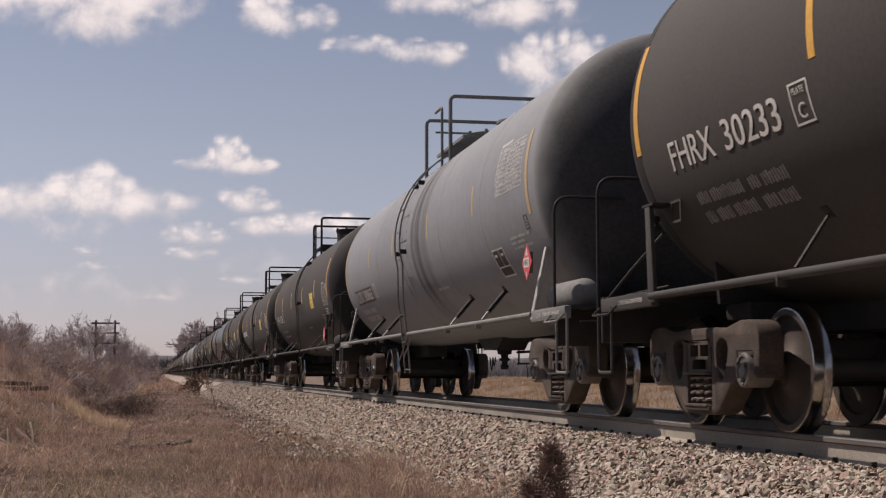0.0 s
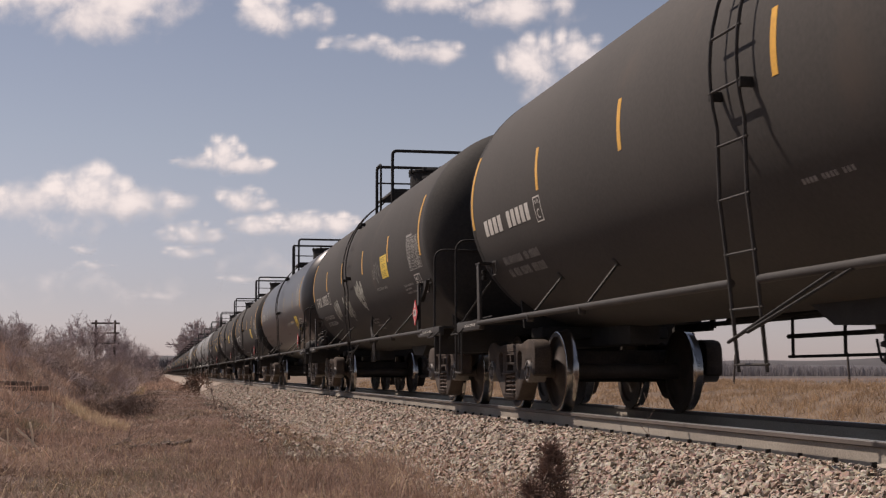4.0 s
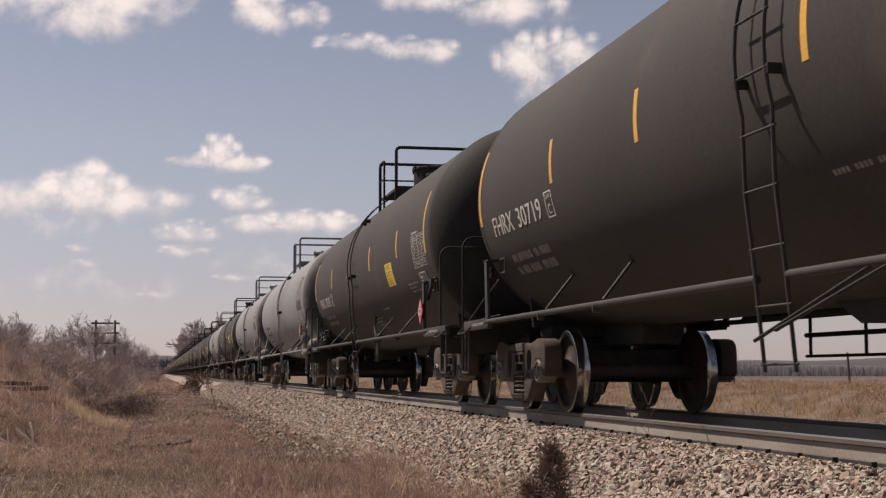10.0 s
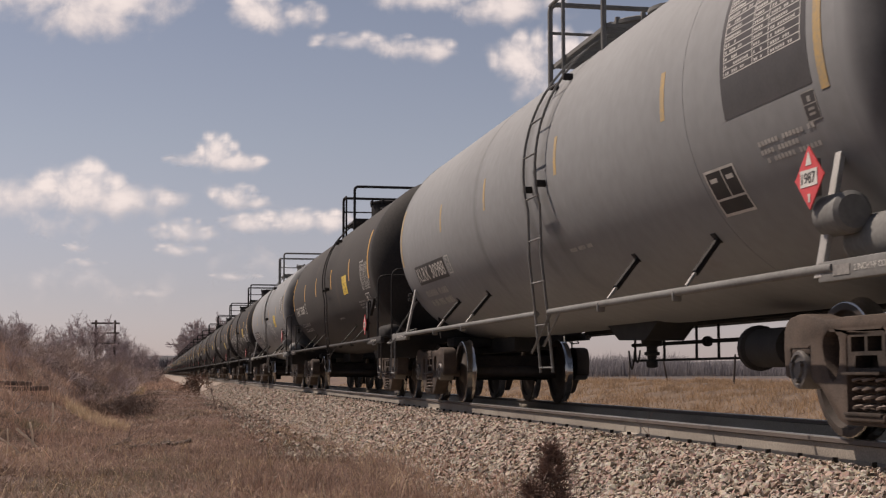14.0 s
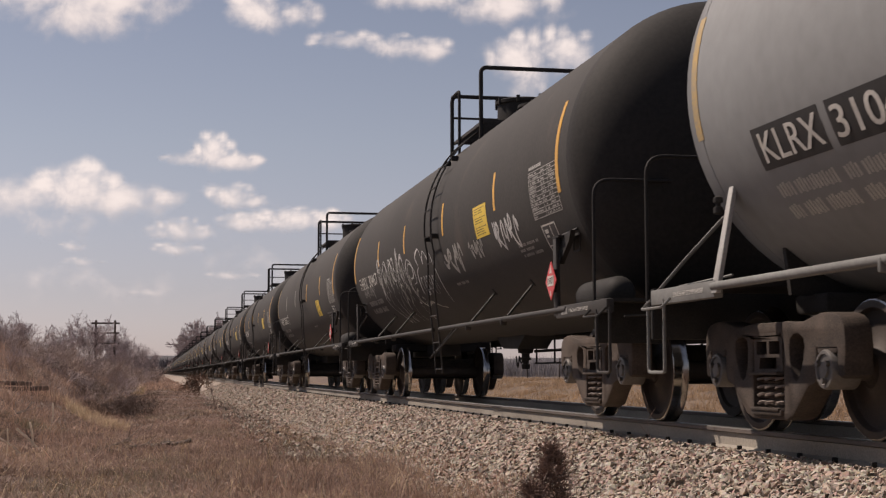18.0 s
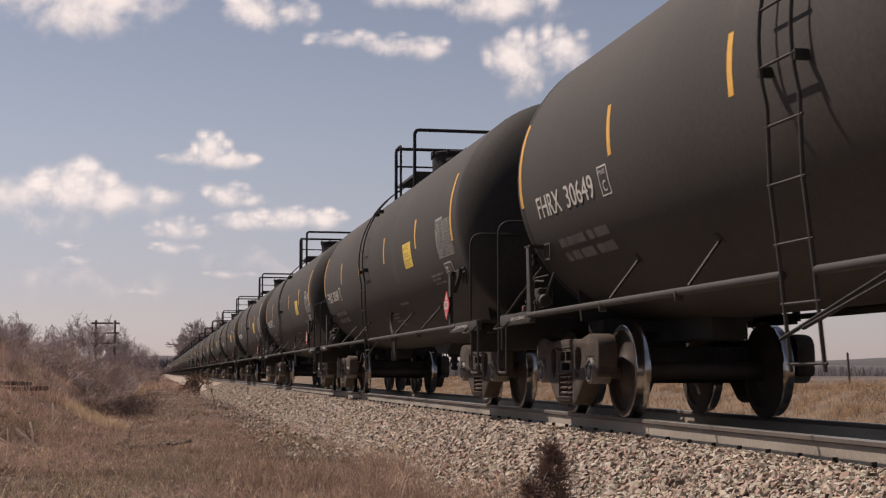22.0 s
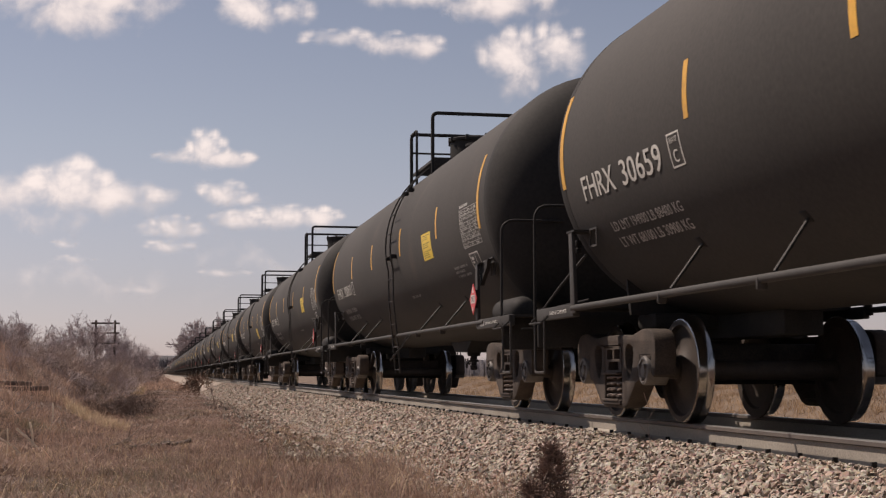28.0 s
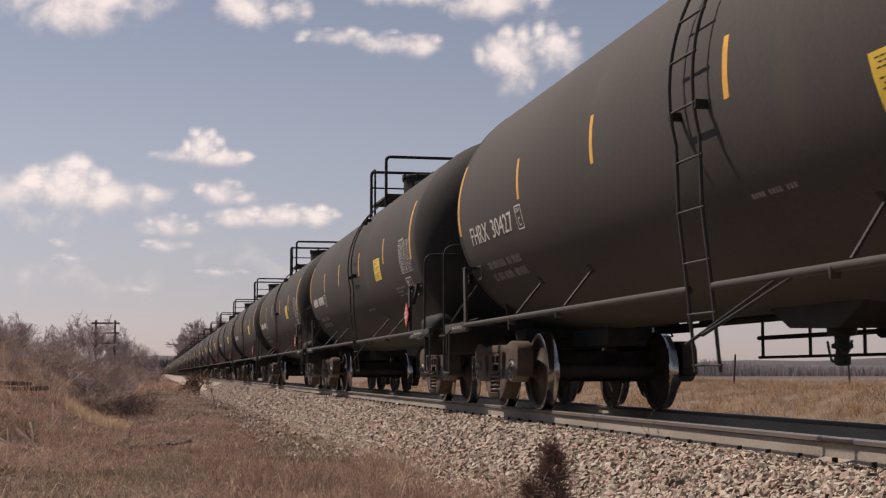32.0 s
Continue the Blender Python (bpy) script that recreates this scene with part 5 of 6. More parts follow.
tie_me = None
for i in range(8, 120):
    y = 0.53 * i
    if tie_me is None:
        tie = obj("tie", boxed((0, 0, 0), (2.6, 0.23, 0.18), 0.012), M_TIE)
        tie_me = tie.data
    else:
        tie = new("tie", tie_me)
    tie.matrix_basis = pose(XC + random.uniform(-0.05, 0.05), y, -0.282 + random.uniform(-0.008, 0.008), 0, 0, random.uniform(-0.8, 0.8))
    tie.parent = bed

anchor_me = None
for i in range(12, 90):
    for dy in (-0.14,):
        if anchor_me is None:
            an = obj("rail_anchor", boxed((0, 0, 0), (0.04, 0.022, 0.045), 0.006), M_STEEL)
            anchor_me = an.data
        else:
            an = new("rail_anchor", anchor_me)
        an.matrix_basis = pose(XC - 0.75 - 0.095, 0.53 * i + dy, -0.150)
        an.parent = bed


# ---- scattered stuff ----
def blades(name, x, y, h, lean, width, mat, label, fn=height, seed=0):
    """Dry grass: each blade a bent three-sided sliver."""
    rs = np.random.RandomState(seed)
    n = len(x)
    z = fn(x, y) - 0.02
    a = rs.uniform(0, 2 * np.pi, n)
    b = rs.uniform(0, 2 * np.pi, n)
    base = np.stack([x, y, z], -1)
    side = np.stack([np.cos(b), np.sin(b), np.zeros(n)], -1) * (width / 2)[:, None]
    tilt = np.stack([np.cos(a), np.sin(a), np.zeros(n)], -1) * (h * lean)[:, None]
    mid = base + tilt * 0.35 + np.array([0, 0, 1]) * (h * 0.6)[:, None]
    tip = base + tilt + np.array([0, 0, 1]) * h[:, None] * (1 - 0.3 * lean)[:, None]
    co = np.stack([base - side, base + side, mid + side * 0.7, mid - side * 0.7, tip], 1).reshape(-1, 3)
    i = np.arange(n) * 5
    me = bpy.data.meshes.new(name)
    quads = np.stack([i, i + 1, i + 2, i + 3], -1).tolist()
    tris = np.stack([i + 3, i + 2, i + 4], -1).tolist()
    me.from_pydata(co.tolist(), [], quads + tris)
    ob = link(name, me, mat, smooth=False)
    return tagged(ob, label, "grass", kind="stuff")


def scatter(n, x0, x1, y0, y1, seed, power=1.0):
    rs = np.random.RandomState(seed)
    return rs.uniform(x0, x1, n), y0 + (y1 - y0) * rs.uniform(0, 1, n) ** power, rs


def clumpy(x, y, rs, s, seed, keep=0.5):
    return lumps(x, y, s, seed) + rs.uniform(-0.6, 0.6, len(x)) > (0.5 - keep) * 2 * 0.8


def stones(name, x, y, size, mat, seed, sink=0.47, up=0.0):
    """Angular crushed stones joined into one mesh."""
    rs = np.random.RandomState(seed)
    base = np.array([(0, 0, 1), (0.9, 0, 0.35), (0.28, 0.85, 0.35), (-0.72, 0.53, 0.35), (-0.72, -0.53, 0.35), (0.28, -0.85, 0.35), (0.72, 0.53, -0.4), (-0.28, 0.85, -0.4), (-0.9, 0, -0.4), (-0.28, -0.85, -0.4), (0.72, -0.53, -0.4)])
    tri = [(0, 1, 2), (0, 2, 3), (0, 3, 4), (0, 4, 5), (0, 5, 1), (1, 6, 2), (2, 6, 7), (2, 7, 3), (3, 7, 8), (3, 8, 4), (4, 8, 9), (4, 9, 5), (5, 9, 10), (5, 10, 1), (1, 10, 6)]
    n = len(x)
    v = base[None] * rs.uniform(0.65, 1.25, (n, 11, 1))
    v = v * rs.uniform((0.7, 0.7, 0.45), (1.25, 1.25, 0.9), (n, 1, 3)) * size[:, None, None] / 2
    q = rs.normal(size=(n, 4))
    q /= np.linalg.norm(q, axis=1)[:, None]
    w, a, b, c = q.T
    R = np.stack([1 - 2 * (b * b + c * c), 2 * (a * b - c * w), 2 * (a * c + b * w), 2 * (a * b + c * w), 1 - 2 * (a * a + c * c), 2 * (b * c - a * w), 2 * (a * c - b * w), 2 * (b * c + a * w), 1 - 2 * (a * a + b * b)], -1).reshape(n, 3, 3)
    v = np.einsum("nij,nkj->nki", R, v)
    z = height(x, y) + 0.02 + up + size * (0.5 - sink) * rs.uniform(0.3, 1.2, n)
    v += np.stack([x, y, z], -1)[:, None]
    f = (np.array(tri)[None] + (np.arange(n) * 11)[:, None, None]).reshape(-1, 3)
    me = bpy.data.meshes.new(name)
    me.from_pydata(v.reshape(-1, 3).tolist(), [], f.tolist())
    return link(name, me, mat, smooth=False)


x, y, rs = scatter(64000, 2.5, 4.44, 6.0, 36, 11, 1.5)
size = 0.030 + 0.064 * rs.uniform(0, 1, len(x)) ** 1.7
keep = (np.abs((y + 0.265) % 0.53 - 0.265) > 0.12) | (x < 4.02) | (rs.uniform(0, 1, len(x)) < 0.35)
x, y, size = x[keep], y[keep], size[keep]
tagged(stones("ballast_stones", x, y, size, M_STONE, 1), "crushed pinkish grey ballast stones heaped beside the rail", "gravel", kind="stuff")
x, y, rs = scatter(4200, 4.36, 4.475, 7, 60, 14, 1.5)
tagged(stones("ballast_stones", x, y, rs.uniform(0.03, 0.06, len(x)), M_STONE, 4, up=0.025), "crushed ballast stones packed against the rail foot", "gravel", kind="stuff")
x, y, rs = scatter(9000, 2.5, 4.42, 34, 90, 12, 1.3)
tagged(stones("ballast_stones", x, y, rs.uniform(0.06, 0.12, len(x)), M_STONE, 2), "crushed ballast stones along the far line", "gravel", kind="stuff")
x, y, rs = scatter(3500, 4.68, 6.5, 8, 50, 13, 1.3)
size = rs.uniform(0.03, 0.07, len(x))
tagged(stones("ballast_stones", x, y, size, M_STONE, 3), "crushed ballast stones between the rails", "gravel", kind="stuff")

# meadow under the tan grass beyond the track
meadow = sheet(np.arange(8.4, 17.1, 0.2), np.concatenate([[-60, -10], np.arange(4, 80, 0.5), np.arange(80, 200, 5), [240, 400, 800, 1500, 2300]]), "ground_meadow", M_MEADOW, dz=0.015)
tagged(meadow, "tan dry meadow thatch beyond the track", "meadow", kind="structure")

far_field = sheet(np.concatenate([np.arange(17.1, 60, 3), [80, 150, 400, 1200, 2400]]), np.concatenate([[-60, -10], np.arange(4, 200, 6), [240, 400, 800, 1500, 2300]]), "ground_field", M_PLOUGH, dz=0.03)
tagged(far_field, "bare brown ploughed field beyond the meadow", "field", kind="structure")

# near grass by the camera, thatch on the bank, tan meadow beyond the track
x, y, rs = scatter(150000, -6, 2.75, 8.5, 60, 21, 1.9)
blades("dry_grass", x, y, rs.uniform(0.03, 0.17, len(x)) * (1 + 0.6 * lumps(x, y, 1.3, 5)), rs.uniform(0.5, 3.2, len(x)), rs.uniform(0.005, 0.013, len(x)), M_GRASS, "low matted brown dead grass on the flat", seed=1)
x, y, rs = scatter(30000, -3.0, 1.6, 16, 30, 33, 1.0)
blades("dry_grass", x, y, rs.uniform(0.05, 0.20, len(x)) * (1 + 0.4 * lumps(x, y, 1.1, 7)), rs.uniform(0.3, 1.8, len(x)), rs.uniform(0.006, 0.014, len(x)), M_GRASS, "brown dead grass on the low swell by the ditch", seed=14)
x, y, rs = scatter(22000, -3.8, 2.6, 8.0, 30, 27, 1.4)
keep = clumpy(x, y, rs, 1.1, 4, 0.4)
x, y = x[keep], y[keep]
blades("straw", x, y, rs.uniform(0.08, 0.24, len(x)), rs.uniform(0.3, 2.0, len(x)), rs.uniform(0.003, 0.007, len(x)), M_TAN, "pale straw stalks among the dead grass", seed=6)
x, y, rs = scatter(34000, -1.5, 2.75, 8.0, 24, 22, 1.1)
keep = rs.uniform(0, 1, len(x)) < smooth(-1.2, 2.6, x) ** 1.5 * (1 - smooth(15, 24, y)) + 0.08
x, y = x[keep], y[keep]
blades("grass_fringe", x, y, rs.uniform(0.12, 0.36, len(x)) * (0.75 + 0.35 * lumps(x, y, 1.7, 9)), rs.uniform(0.1, 0.8, len(x)), rs.uniform(0.003, 0.006, len(x)), M_GRASS, "standing dead grass along the foot of the ballast", seed=2)
x, y, rs = scatter(80000, -16, 0.5, 18, 110, 23, 1.4)
keep = rs.uniform(0, 1, len(x)) < smooth(0.3, -2.8, x) * smooth(16, 32, y)
x, y = x[keep], y[keep]
blades("bank_grass", x, y, rs.uniform(0.08, 0.38, len(x)) * (1 + 0.4 * lumps(x, y, 0.8, 6)), rs.uniform(0.3, 1.6, len(x)), rs.uniform(0.008, 0.02, len(x)), M_BANKGRASS, "brown dead grass covering the bank", seed=3)
x, y, rs = scatter(16000, -15, -1.2, 34, 110, 29, 1.4)
keep = clumpy(x, y, rs, 0.5, 8, 0.5)
x, y = x[keep], y[keep]
blades("tall_grass", x, y, rs.uniform(0.3, 0.85, len(x)), rs.uniform(0.1, 0.6, len(x)), rs.uniform(0.008, 0.02, len(x)), M_BANKGRASS, "tall tan dead grass among the bushes", seed=9)
x, y, rs = scatter(42000, -4.6, 0.2, 29, 50, 26, 1.0)
keep = np.abs(x + 1.55 + 0.19 * (y - 33)) < (0.24 + 0.22 * lumps(x, y, 1.6, 2)) * (0.4 + 0.6 * smooth(46, 36, y))
x, y = x[keep], y[keep]
blades("straw_tuft", x, y, rs.uniform(0.15, 0.38, len(x)), rs.uniform(0.4, 1.5, len(x)), rs.uniform(0.008, 0.016, len(x)), M_STRAW, "pale straw grass hanging over the edge of the bank", seed=7)
x, y, rs = scatter(50000, -3.0, 2.6, 22, 120, 24, 1.5)
keep = rs.uniform(0, 1, len(x)) > 0.75 * smooth(1.3, 2.3, x)
x, y = x[keep], y[keep]
blades("ditch_grass", x, y, rs.uniform(0.04, 0.18, len(x)), rs.uniform(0.4, 2.2, len(x)), rs.uniform(0.012, 0.03, len(x)), M_GRASS, "short brown grass in the ditch", seed=4)
x, y, rs = scatter(14000, -16, 2.2, 95, 420, 31, 1.6)
blades("verge_grass", x, y, rs.uniform(0.12, 0.5, len(x)), rs.uniform(0.2, 1.2, len(x)), rs.uniform(0.05, 0.13, len(x)), M_BANKGRASS, "brown dead grass along the far verge", seed=12)
x, y, rs = scatter(420, -1.6, -0.7, 74, 88, 28, 1.0)
blades("straw_tuft", x, y, rs.uniform(0.2, 0.7, len(x)), rs.uniform(0.2, 0.9, len(x)), rs.uniform(0.02, 0.05, len(x)), M_TAN, "orange-tan grass clump in the ditch", seed=8)
x, y, rs = scatter(120000, 8.0, 16, 12, 80, 25, 1.35)
keep = clumpy(x, y, rs, 4.3, 3, 0.55)
x, y = x[keep], y[keep]
blades("meadow_grass", x, y, rs.uniform(0.04, 0.20, len(x)) * (0.9 + 0.7 * np.clip(lumps(x, y, 4.3, 3), 0, 1) + 0.4 * lumps(x, y, 1.0, 3)), rs.uniform(0.3, 1.6, len(x)), rs.uniform(0.006, 0.014, len(x)), M_FIELD, "tan dry meadow grass on the rise beyond the track", seed=5)

def tussocks(n, per, x0, x1, y0, y1, seed, power, low, high, lean, mat, name, label, keep=0.55, wide=0.10):
    """Clumps of grass that spread from shared roots."""
    cx, cy, rs = scatter(n, x0, x1, y0, y1, seed, power)
    ok = clumpy(cx, cy, rs, 0.8, seed, keep)
    cx, cy = cx[ok], cy[ok]
    n = len(cx)
    big = rs.uniform(0.5, 1.2, n)
    x, y = np.repeat(cx, per) + rs.normal(0, wide, n * per) * np.repeat(big, per), np.repeat(cy, per) + rs.normal(0, wide, n * per) * np.repeat(big, per)
    blades(name, x, y, np.repeat(rs.uniform(low, high, n) * big, per) * rs.uniform(0.4, 1.1, n * per), rs.uniform(0.2, lean, n * per), rs.uniform(0.004, 0.010, n * per), mat, label, seed=seed)


tussocks(620, 40, -4.5, 2.3, 12.5, 34, 41, 1.3, 0.06, 0.20, 2.6, M_GRASS, "grass_tussocks", "brown dead grass tussocks on the flat", 0.5, 0.13)
tussocks(560, 34, -4.5, 2.3, 12.5, 40, 42, 1.2, 0.05, 0.22, 3.0, M_STRAW, "straw_tussocks", "pale bleached straw tussocks in the dead grass", 0.45, 0.14)
tussocks(700, 44, -9.0, -1.0, 24, 70, 43, 1.3, 0.15, 0.45, 1.4, M_BANKGRASS, "bank_tussocks", "brown grass tussocks on the bank", 0.6, 0.16)
tussocks(400, 28, 0.6, 3.1, 9.3, 18.5, 44, 1.0, 0.14, 0.34, 1.2, M_REED, "standing_grass", "standing reddish dead grass at the foot of the ballast", 0.75, 0.13)
tussocks(460, 30, -1.2, 3.0, 9.3, 20, 55, 1.0, 0.08, 0.26, 1.6, M_OLIVE, "green_tussocks", "dull olive grass shooting among the dead stalks", 0.45, 0.17)
tussocks(160, 16, 2.2, 3.3, 9.0, 30, 45, 1.4, 0.12, 0.30, 1.0, M_STRAW, "straw_tussocks", "thin pale stalks growing through the ballast stones", 0.5, 0.10)
tussocks(420, 40, 8.3, 15.0, 12, 60, 49, 1.3, 0.12, 0.30, 1.6, M_STRAW, "meadow_straw", "pale straw tufts in the meadow", 0.45, 0.16)
tussocks(260, 36, 8.3, 15.0, 12, 60, 50, 1.3, 0.10, 0.26, 1.4, M_REED, "meadow_weeds", "reddish dead weeds in the meadow", 0.4, 0.18)
x, y, rs = scatter(1300, -1.8, 3.0, 9.3, 22, 47, 1.0)
blades("long_straw", x, y, rs.uniform(0.12, 0.32, len(x)), rs.uniform(0.5, 2.4, len(x)), rs.uniform(0.005, 0.010, len(x)), M_STRAW, "long bleached straws bent among the dead grass", seed=48)
x, y, rs = scatter(5200, 1.35, 2.6, 18.5, 62, 46, 1.3)
keep = rs.uniform(0, 1, len(x)) < smooth(1.2, 2.5, x) * (0.6 + 0.5 * lumps(x, y, 0.7, 3))
x, y = x[keep], y[keep]
tagged(stones("ballast_stones", x, y, rs.uniform(0.04, 0.10, len(x)), M_STONE, 6, sink=0.30, up=0.03), "stray ballast stones spilled into the dead grass", "gravel", kind="stuff")
cx, cy, rs = scatter(900, 8.4, 15.5, 13, 75, 35, 1.3)
x, y = np.repeat(cx, 45) + rs.normal(0, 0.13, 900 * 45), np.repeat(cy, 45) + rs.normal(0, 0.13, 900 * 45)
blades("meadow_tufts", x, y, np.repeat(rs.uniform(0.10, 0.30, 900), 45) * rs.uniform(0.5, 1.1, 900 * 45), rs.uniform(0.2, 1.2, 900 * 45), rs.uniform(0.006, 0.012, 900 * 45), M_FIELD, "tufts of taller tan grass in the meadow", seed=15)


# ---- bare shrubs and trees ----
def twigs(rs, p, d, length, r, depth, out, wild=0.75):
    """Grows a branching set of tapered segments."""
    n = 3 if depth > 1 else 2
    cur = p
    for i in range(n):
        d2 = (d + Vector(rs.normal(0, 0.16, 3))).normalized()
        d2.z += 0.05
        nxt = cur + d2 * (length / n)
        out.append((cur, nxt, r * (1 - 0.25 * i / n), r * (1 - 0.25 * (i + 1) / n)))
        cur = nxt
        d = d2
        if depth > 0:
            for _ in range(2 if depth > 1 else 3):
                a = Vector(rs.normal(0, 0.75, 3))
                twigs(rs, cur, (d + a * wild).normalized(), length * rs.uniform(0.45, 0.68), r * 0.5, depth - 1, out, wild)


def sticks(segs, mat, name, parent=None, label=""):
    n = len(segs)
    a = np.array([s[0][:] for s in segs])
    b = np.array([s[1][:] for s in segs])
    ra, rb = np.array([s[2] for s in segs]), np.array([s[3] for s in segs])
    d = b - a
    d /= np.linalg.norm(d, axis=1)[:, None] + 1e-9
    u = np.cross(d, np.where(np.abs(d[:, 2:]) < 0.9, [[0, 0, 1]], [[1, 0, 0]]))
    u /= np.linalg.norm(u, axis=1)[:, None] + 1e-9
    w = np.cross(u, d)
    vs = []
    for base, r in ((a, ra), (b, rb)):
        for j in range(3):
            t = 2 * math.pi * j / 3
            vs.append(base + (math.cos(t) * u + math.sin(t) * w) * r[:, None])
    co = np.stack(vs, 1).reshape(-1, 3)
    i = (np.arange(n) * 6)[:, None]
    f = np.concatenate([i + np.array([[j, (j + 1) % 3, 3 + (j + 1) % 3, 3 + j]]) for j in range(3)], 0)
    me = bpy.data.meshes.new(name)
    me.from_pydata(co.tolist(), [], f.tolist())
    return link(name, me, mat, parent, label, smooth=False)


def tree(x, y, h, seed, spread=0.55, mat=None, thick=0.016, least=0.0026):
    rs = np.random.RandomState(seed)
    z = float(height(x, y))
    t = tagged(new("tree"), "bare leafless tree with a twiggy grey-brown crown", "tree", "bare trees")
    t.matrix_basis = pose(x, y, z)
    trunk, crown = [], []
    p = Vector((0, 0, -0.1))
    for i in range(4):
        q = p + Vector((rs.normal(0, 0.04) * h, rs.normal(0, 0.04) * h, 0.13 * h))
        trunk.append((p, q, thick * h * (1 - 0.18 * i), thick * h * (1 - 0.18 * (i + 1))))
        p = q
        for _ in range(3 if i else 1):
            a = rs.uniform(0, 6.28)
            d = Vector((math.cos(a) * spread, math.sin(a) * spread, rs.uniform(0.4, 1.0))).normalized()
            twigs(rs, p, d, h * rs.uniform(0.28, 0.42), thick * h * 0.4, 3, crown)
    crown = [(a, b, max(r0, least * h), max(r1, least * 0.85 * h)) for a, b, r0, r1 in crown]
    sticks(trunk, M_BARK, "trunk", t)
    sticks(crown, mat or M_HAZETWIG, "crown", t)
    return t


def bush_mesh(h, seed, stems=7, mat=None, depth=2, wide=0.45, wild=0.75, least=0.003):
    rs = np.random.RandomState(seed)
    b = []
    for _ in range(stems):
        a = rs.uniform(0, 6.28)
        d = Vector((math.cos(a) * wide, math.sin(a) * wide, 1)).normalized()
        twigs(rs, Vector((rs.normal(0, 0.13) * h, rs.normal(0, 0.13) * h, -0.05)), d, h * rs.uniform(0.45, 0.8), 0.011 * h, depth, b, wild)
    b = [(p, q, max(r0, least * h), max(r1, least * 0.7 * h)) for p, q, r0, r1 in b]
    return sticks(b, mat or M_TWIG, "bush")


rb = random.Random(4)
kinds = [bush_mesh(1.0, 100 + i, 8, M_TWIG if i % 3 else M_HAZETWIG, 2, 0.6) for i in range(9)]
for i, o in enumerate(kinds):
    y = 66 + 7 * i
    o.matrix_basis = pose(-0.055 * y - 0.8, y, float(height(-0.055 * y - 0.8, y)))
    tagged(o, "leafless brown thicket bush on the bank", "bush", "leafless bushes")
for i in range(170):
    y = rb.uniform(62, 155)
    x = -0.11 * y + rb.uniform(0, 0.105) * y - 0.8
    if x > -1.5 and y < 55:
        continue
    o = new("bush", rb.choice(kinds).data)
    s_ = rb.uniform(0.5, 1.3) * (1.6 if y > 110 else 1.0)
    o.matrix_basis = pose(x, y, float(height(x, y)), 0, 0, rb.uniform(0, 360)) @ Matrix.Diagonal((s_ * 1.2, s_ * 1.2, s_, 1))
    tagged(o, "leafless brown thicket bush on the bank", "bush", "leafless bushes")
for i in range(40):
    y = 40 + 44 * (i / 40) + rb.uniform(-1.5, 1.5)
    x = -0.112 * y + rb.uniform(0, 1) ** 0.9 * (0.112 * y - 1.5 - 0.02 * y)
    o = new("bush", rb.choice(kinds).data)
    s_ = rb.uniform(0.35, 0.75)
    o.matrix_basis = pose(x, y, float(height(x, y)), 0, 0, rb.uniform(0, 360)) @ Matrix.Diagonal((s_ * 1.3, s_ * 1.3, s_, 1))
    tagged(o, "leafless brown thicket bush on the bank", "bush", "leafless bushes")
for i in range(34):
    y = rb.uniform(110, 330)
    x = rb.uniform(-0.035, 0.004) * y
    o = new("bush", rb.choice(kinds).data)
    s_ = rb.uniform(1.0, 2.0)
    o.matrix_basis = pose(x, y, float(height(x, y)), 0, 0, rb.uniform(0, 360)) @ Matrix.Diagonal((s_ * 1.4, s_ * 1.4, s_, 1))
    tagged(o, "leafless brown thicket bush on the bank", "bush", "leafless bushes")
dark_bush = bush_mesh(1.0, 140, 14, M_BRAMBLE, 2, 0.8, 0.8, 0.0042)
dark_bush.matrix_basis = pose(-0.8, 40, float(height(-0.8, 40))) @ Matrix.Diagonal((0.8, 0.8, 0.45, 1))
tagged(dark_bush, "low dark bramble in the ditch", "bush", "leafless bushes")
for i in range(46):
    y = rb.uniform(37, 62)
    x = -1.45 - 0.115 * (y - 38) + rb.uniform(-0.1, 1.3) - 0.3 * smooth(50, 62, y)
    o = new("bush", dark_bush.data if i % 4 else rb.choice(kinds).data)
    w_, h_ = rb.uniform(0.6, 1.1), rb.uniform(0.30, 0.62)
    o.matrix_basis = pose(x, y, float(height(x, y)), 0, 0, rb.uniform(0, 360)) @ Matrix.Diagonal((w_, w_, h_, 1))
    tagged(o, "low dark bramble in the ditch", "bush", "leafless bushes")
for i, (u, y, h) in enumerate(((-0.082, 150, 5.6), (-0.104, 140, 4.6), (-0.068, 165, 4.8), (-0.045, 160, 6.4), (-0.036, 185, 6.2), (-0.027, 170, 5.0), (-0.055, 175, 5.6), (-0.018, 190, 4.6), (-0.012, 210, 4.4), (-0.093, 170, 5.4), (-0.115, 160, 5.2), (-0.022, 150, 3.6), (-0.006, 260, 5.0))):
    tree(u * y, y, h * 0.97, 300 + i)
for i in range(7):
    tree(9.0 + 1.9 * i + rb.uniform(-0.5, 0.5), 390 + rb.uniform(-15, 15), rb.uniform(11.5, 14) * (1 - 0.07 * abs(i - 2.5)), 400 + i, thick=0.02, least=0.0055)

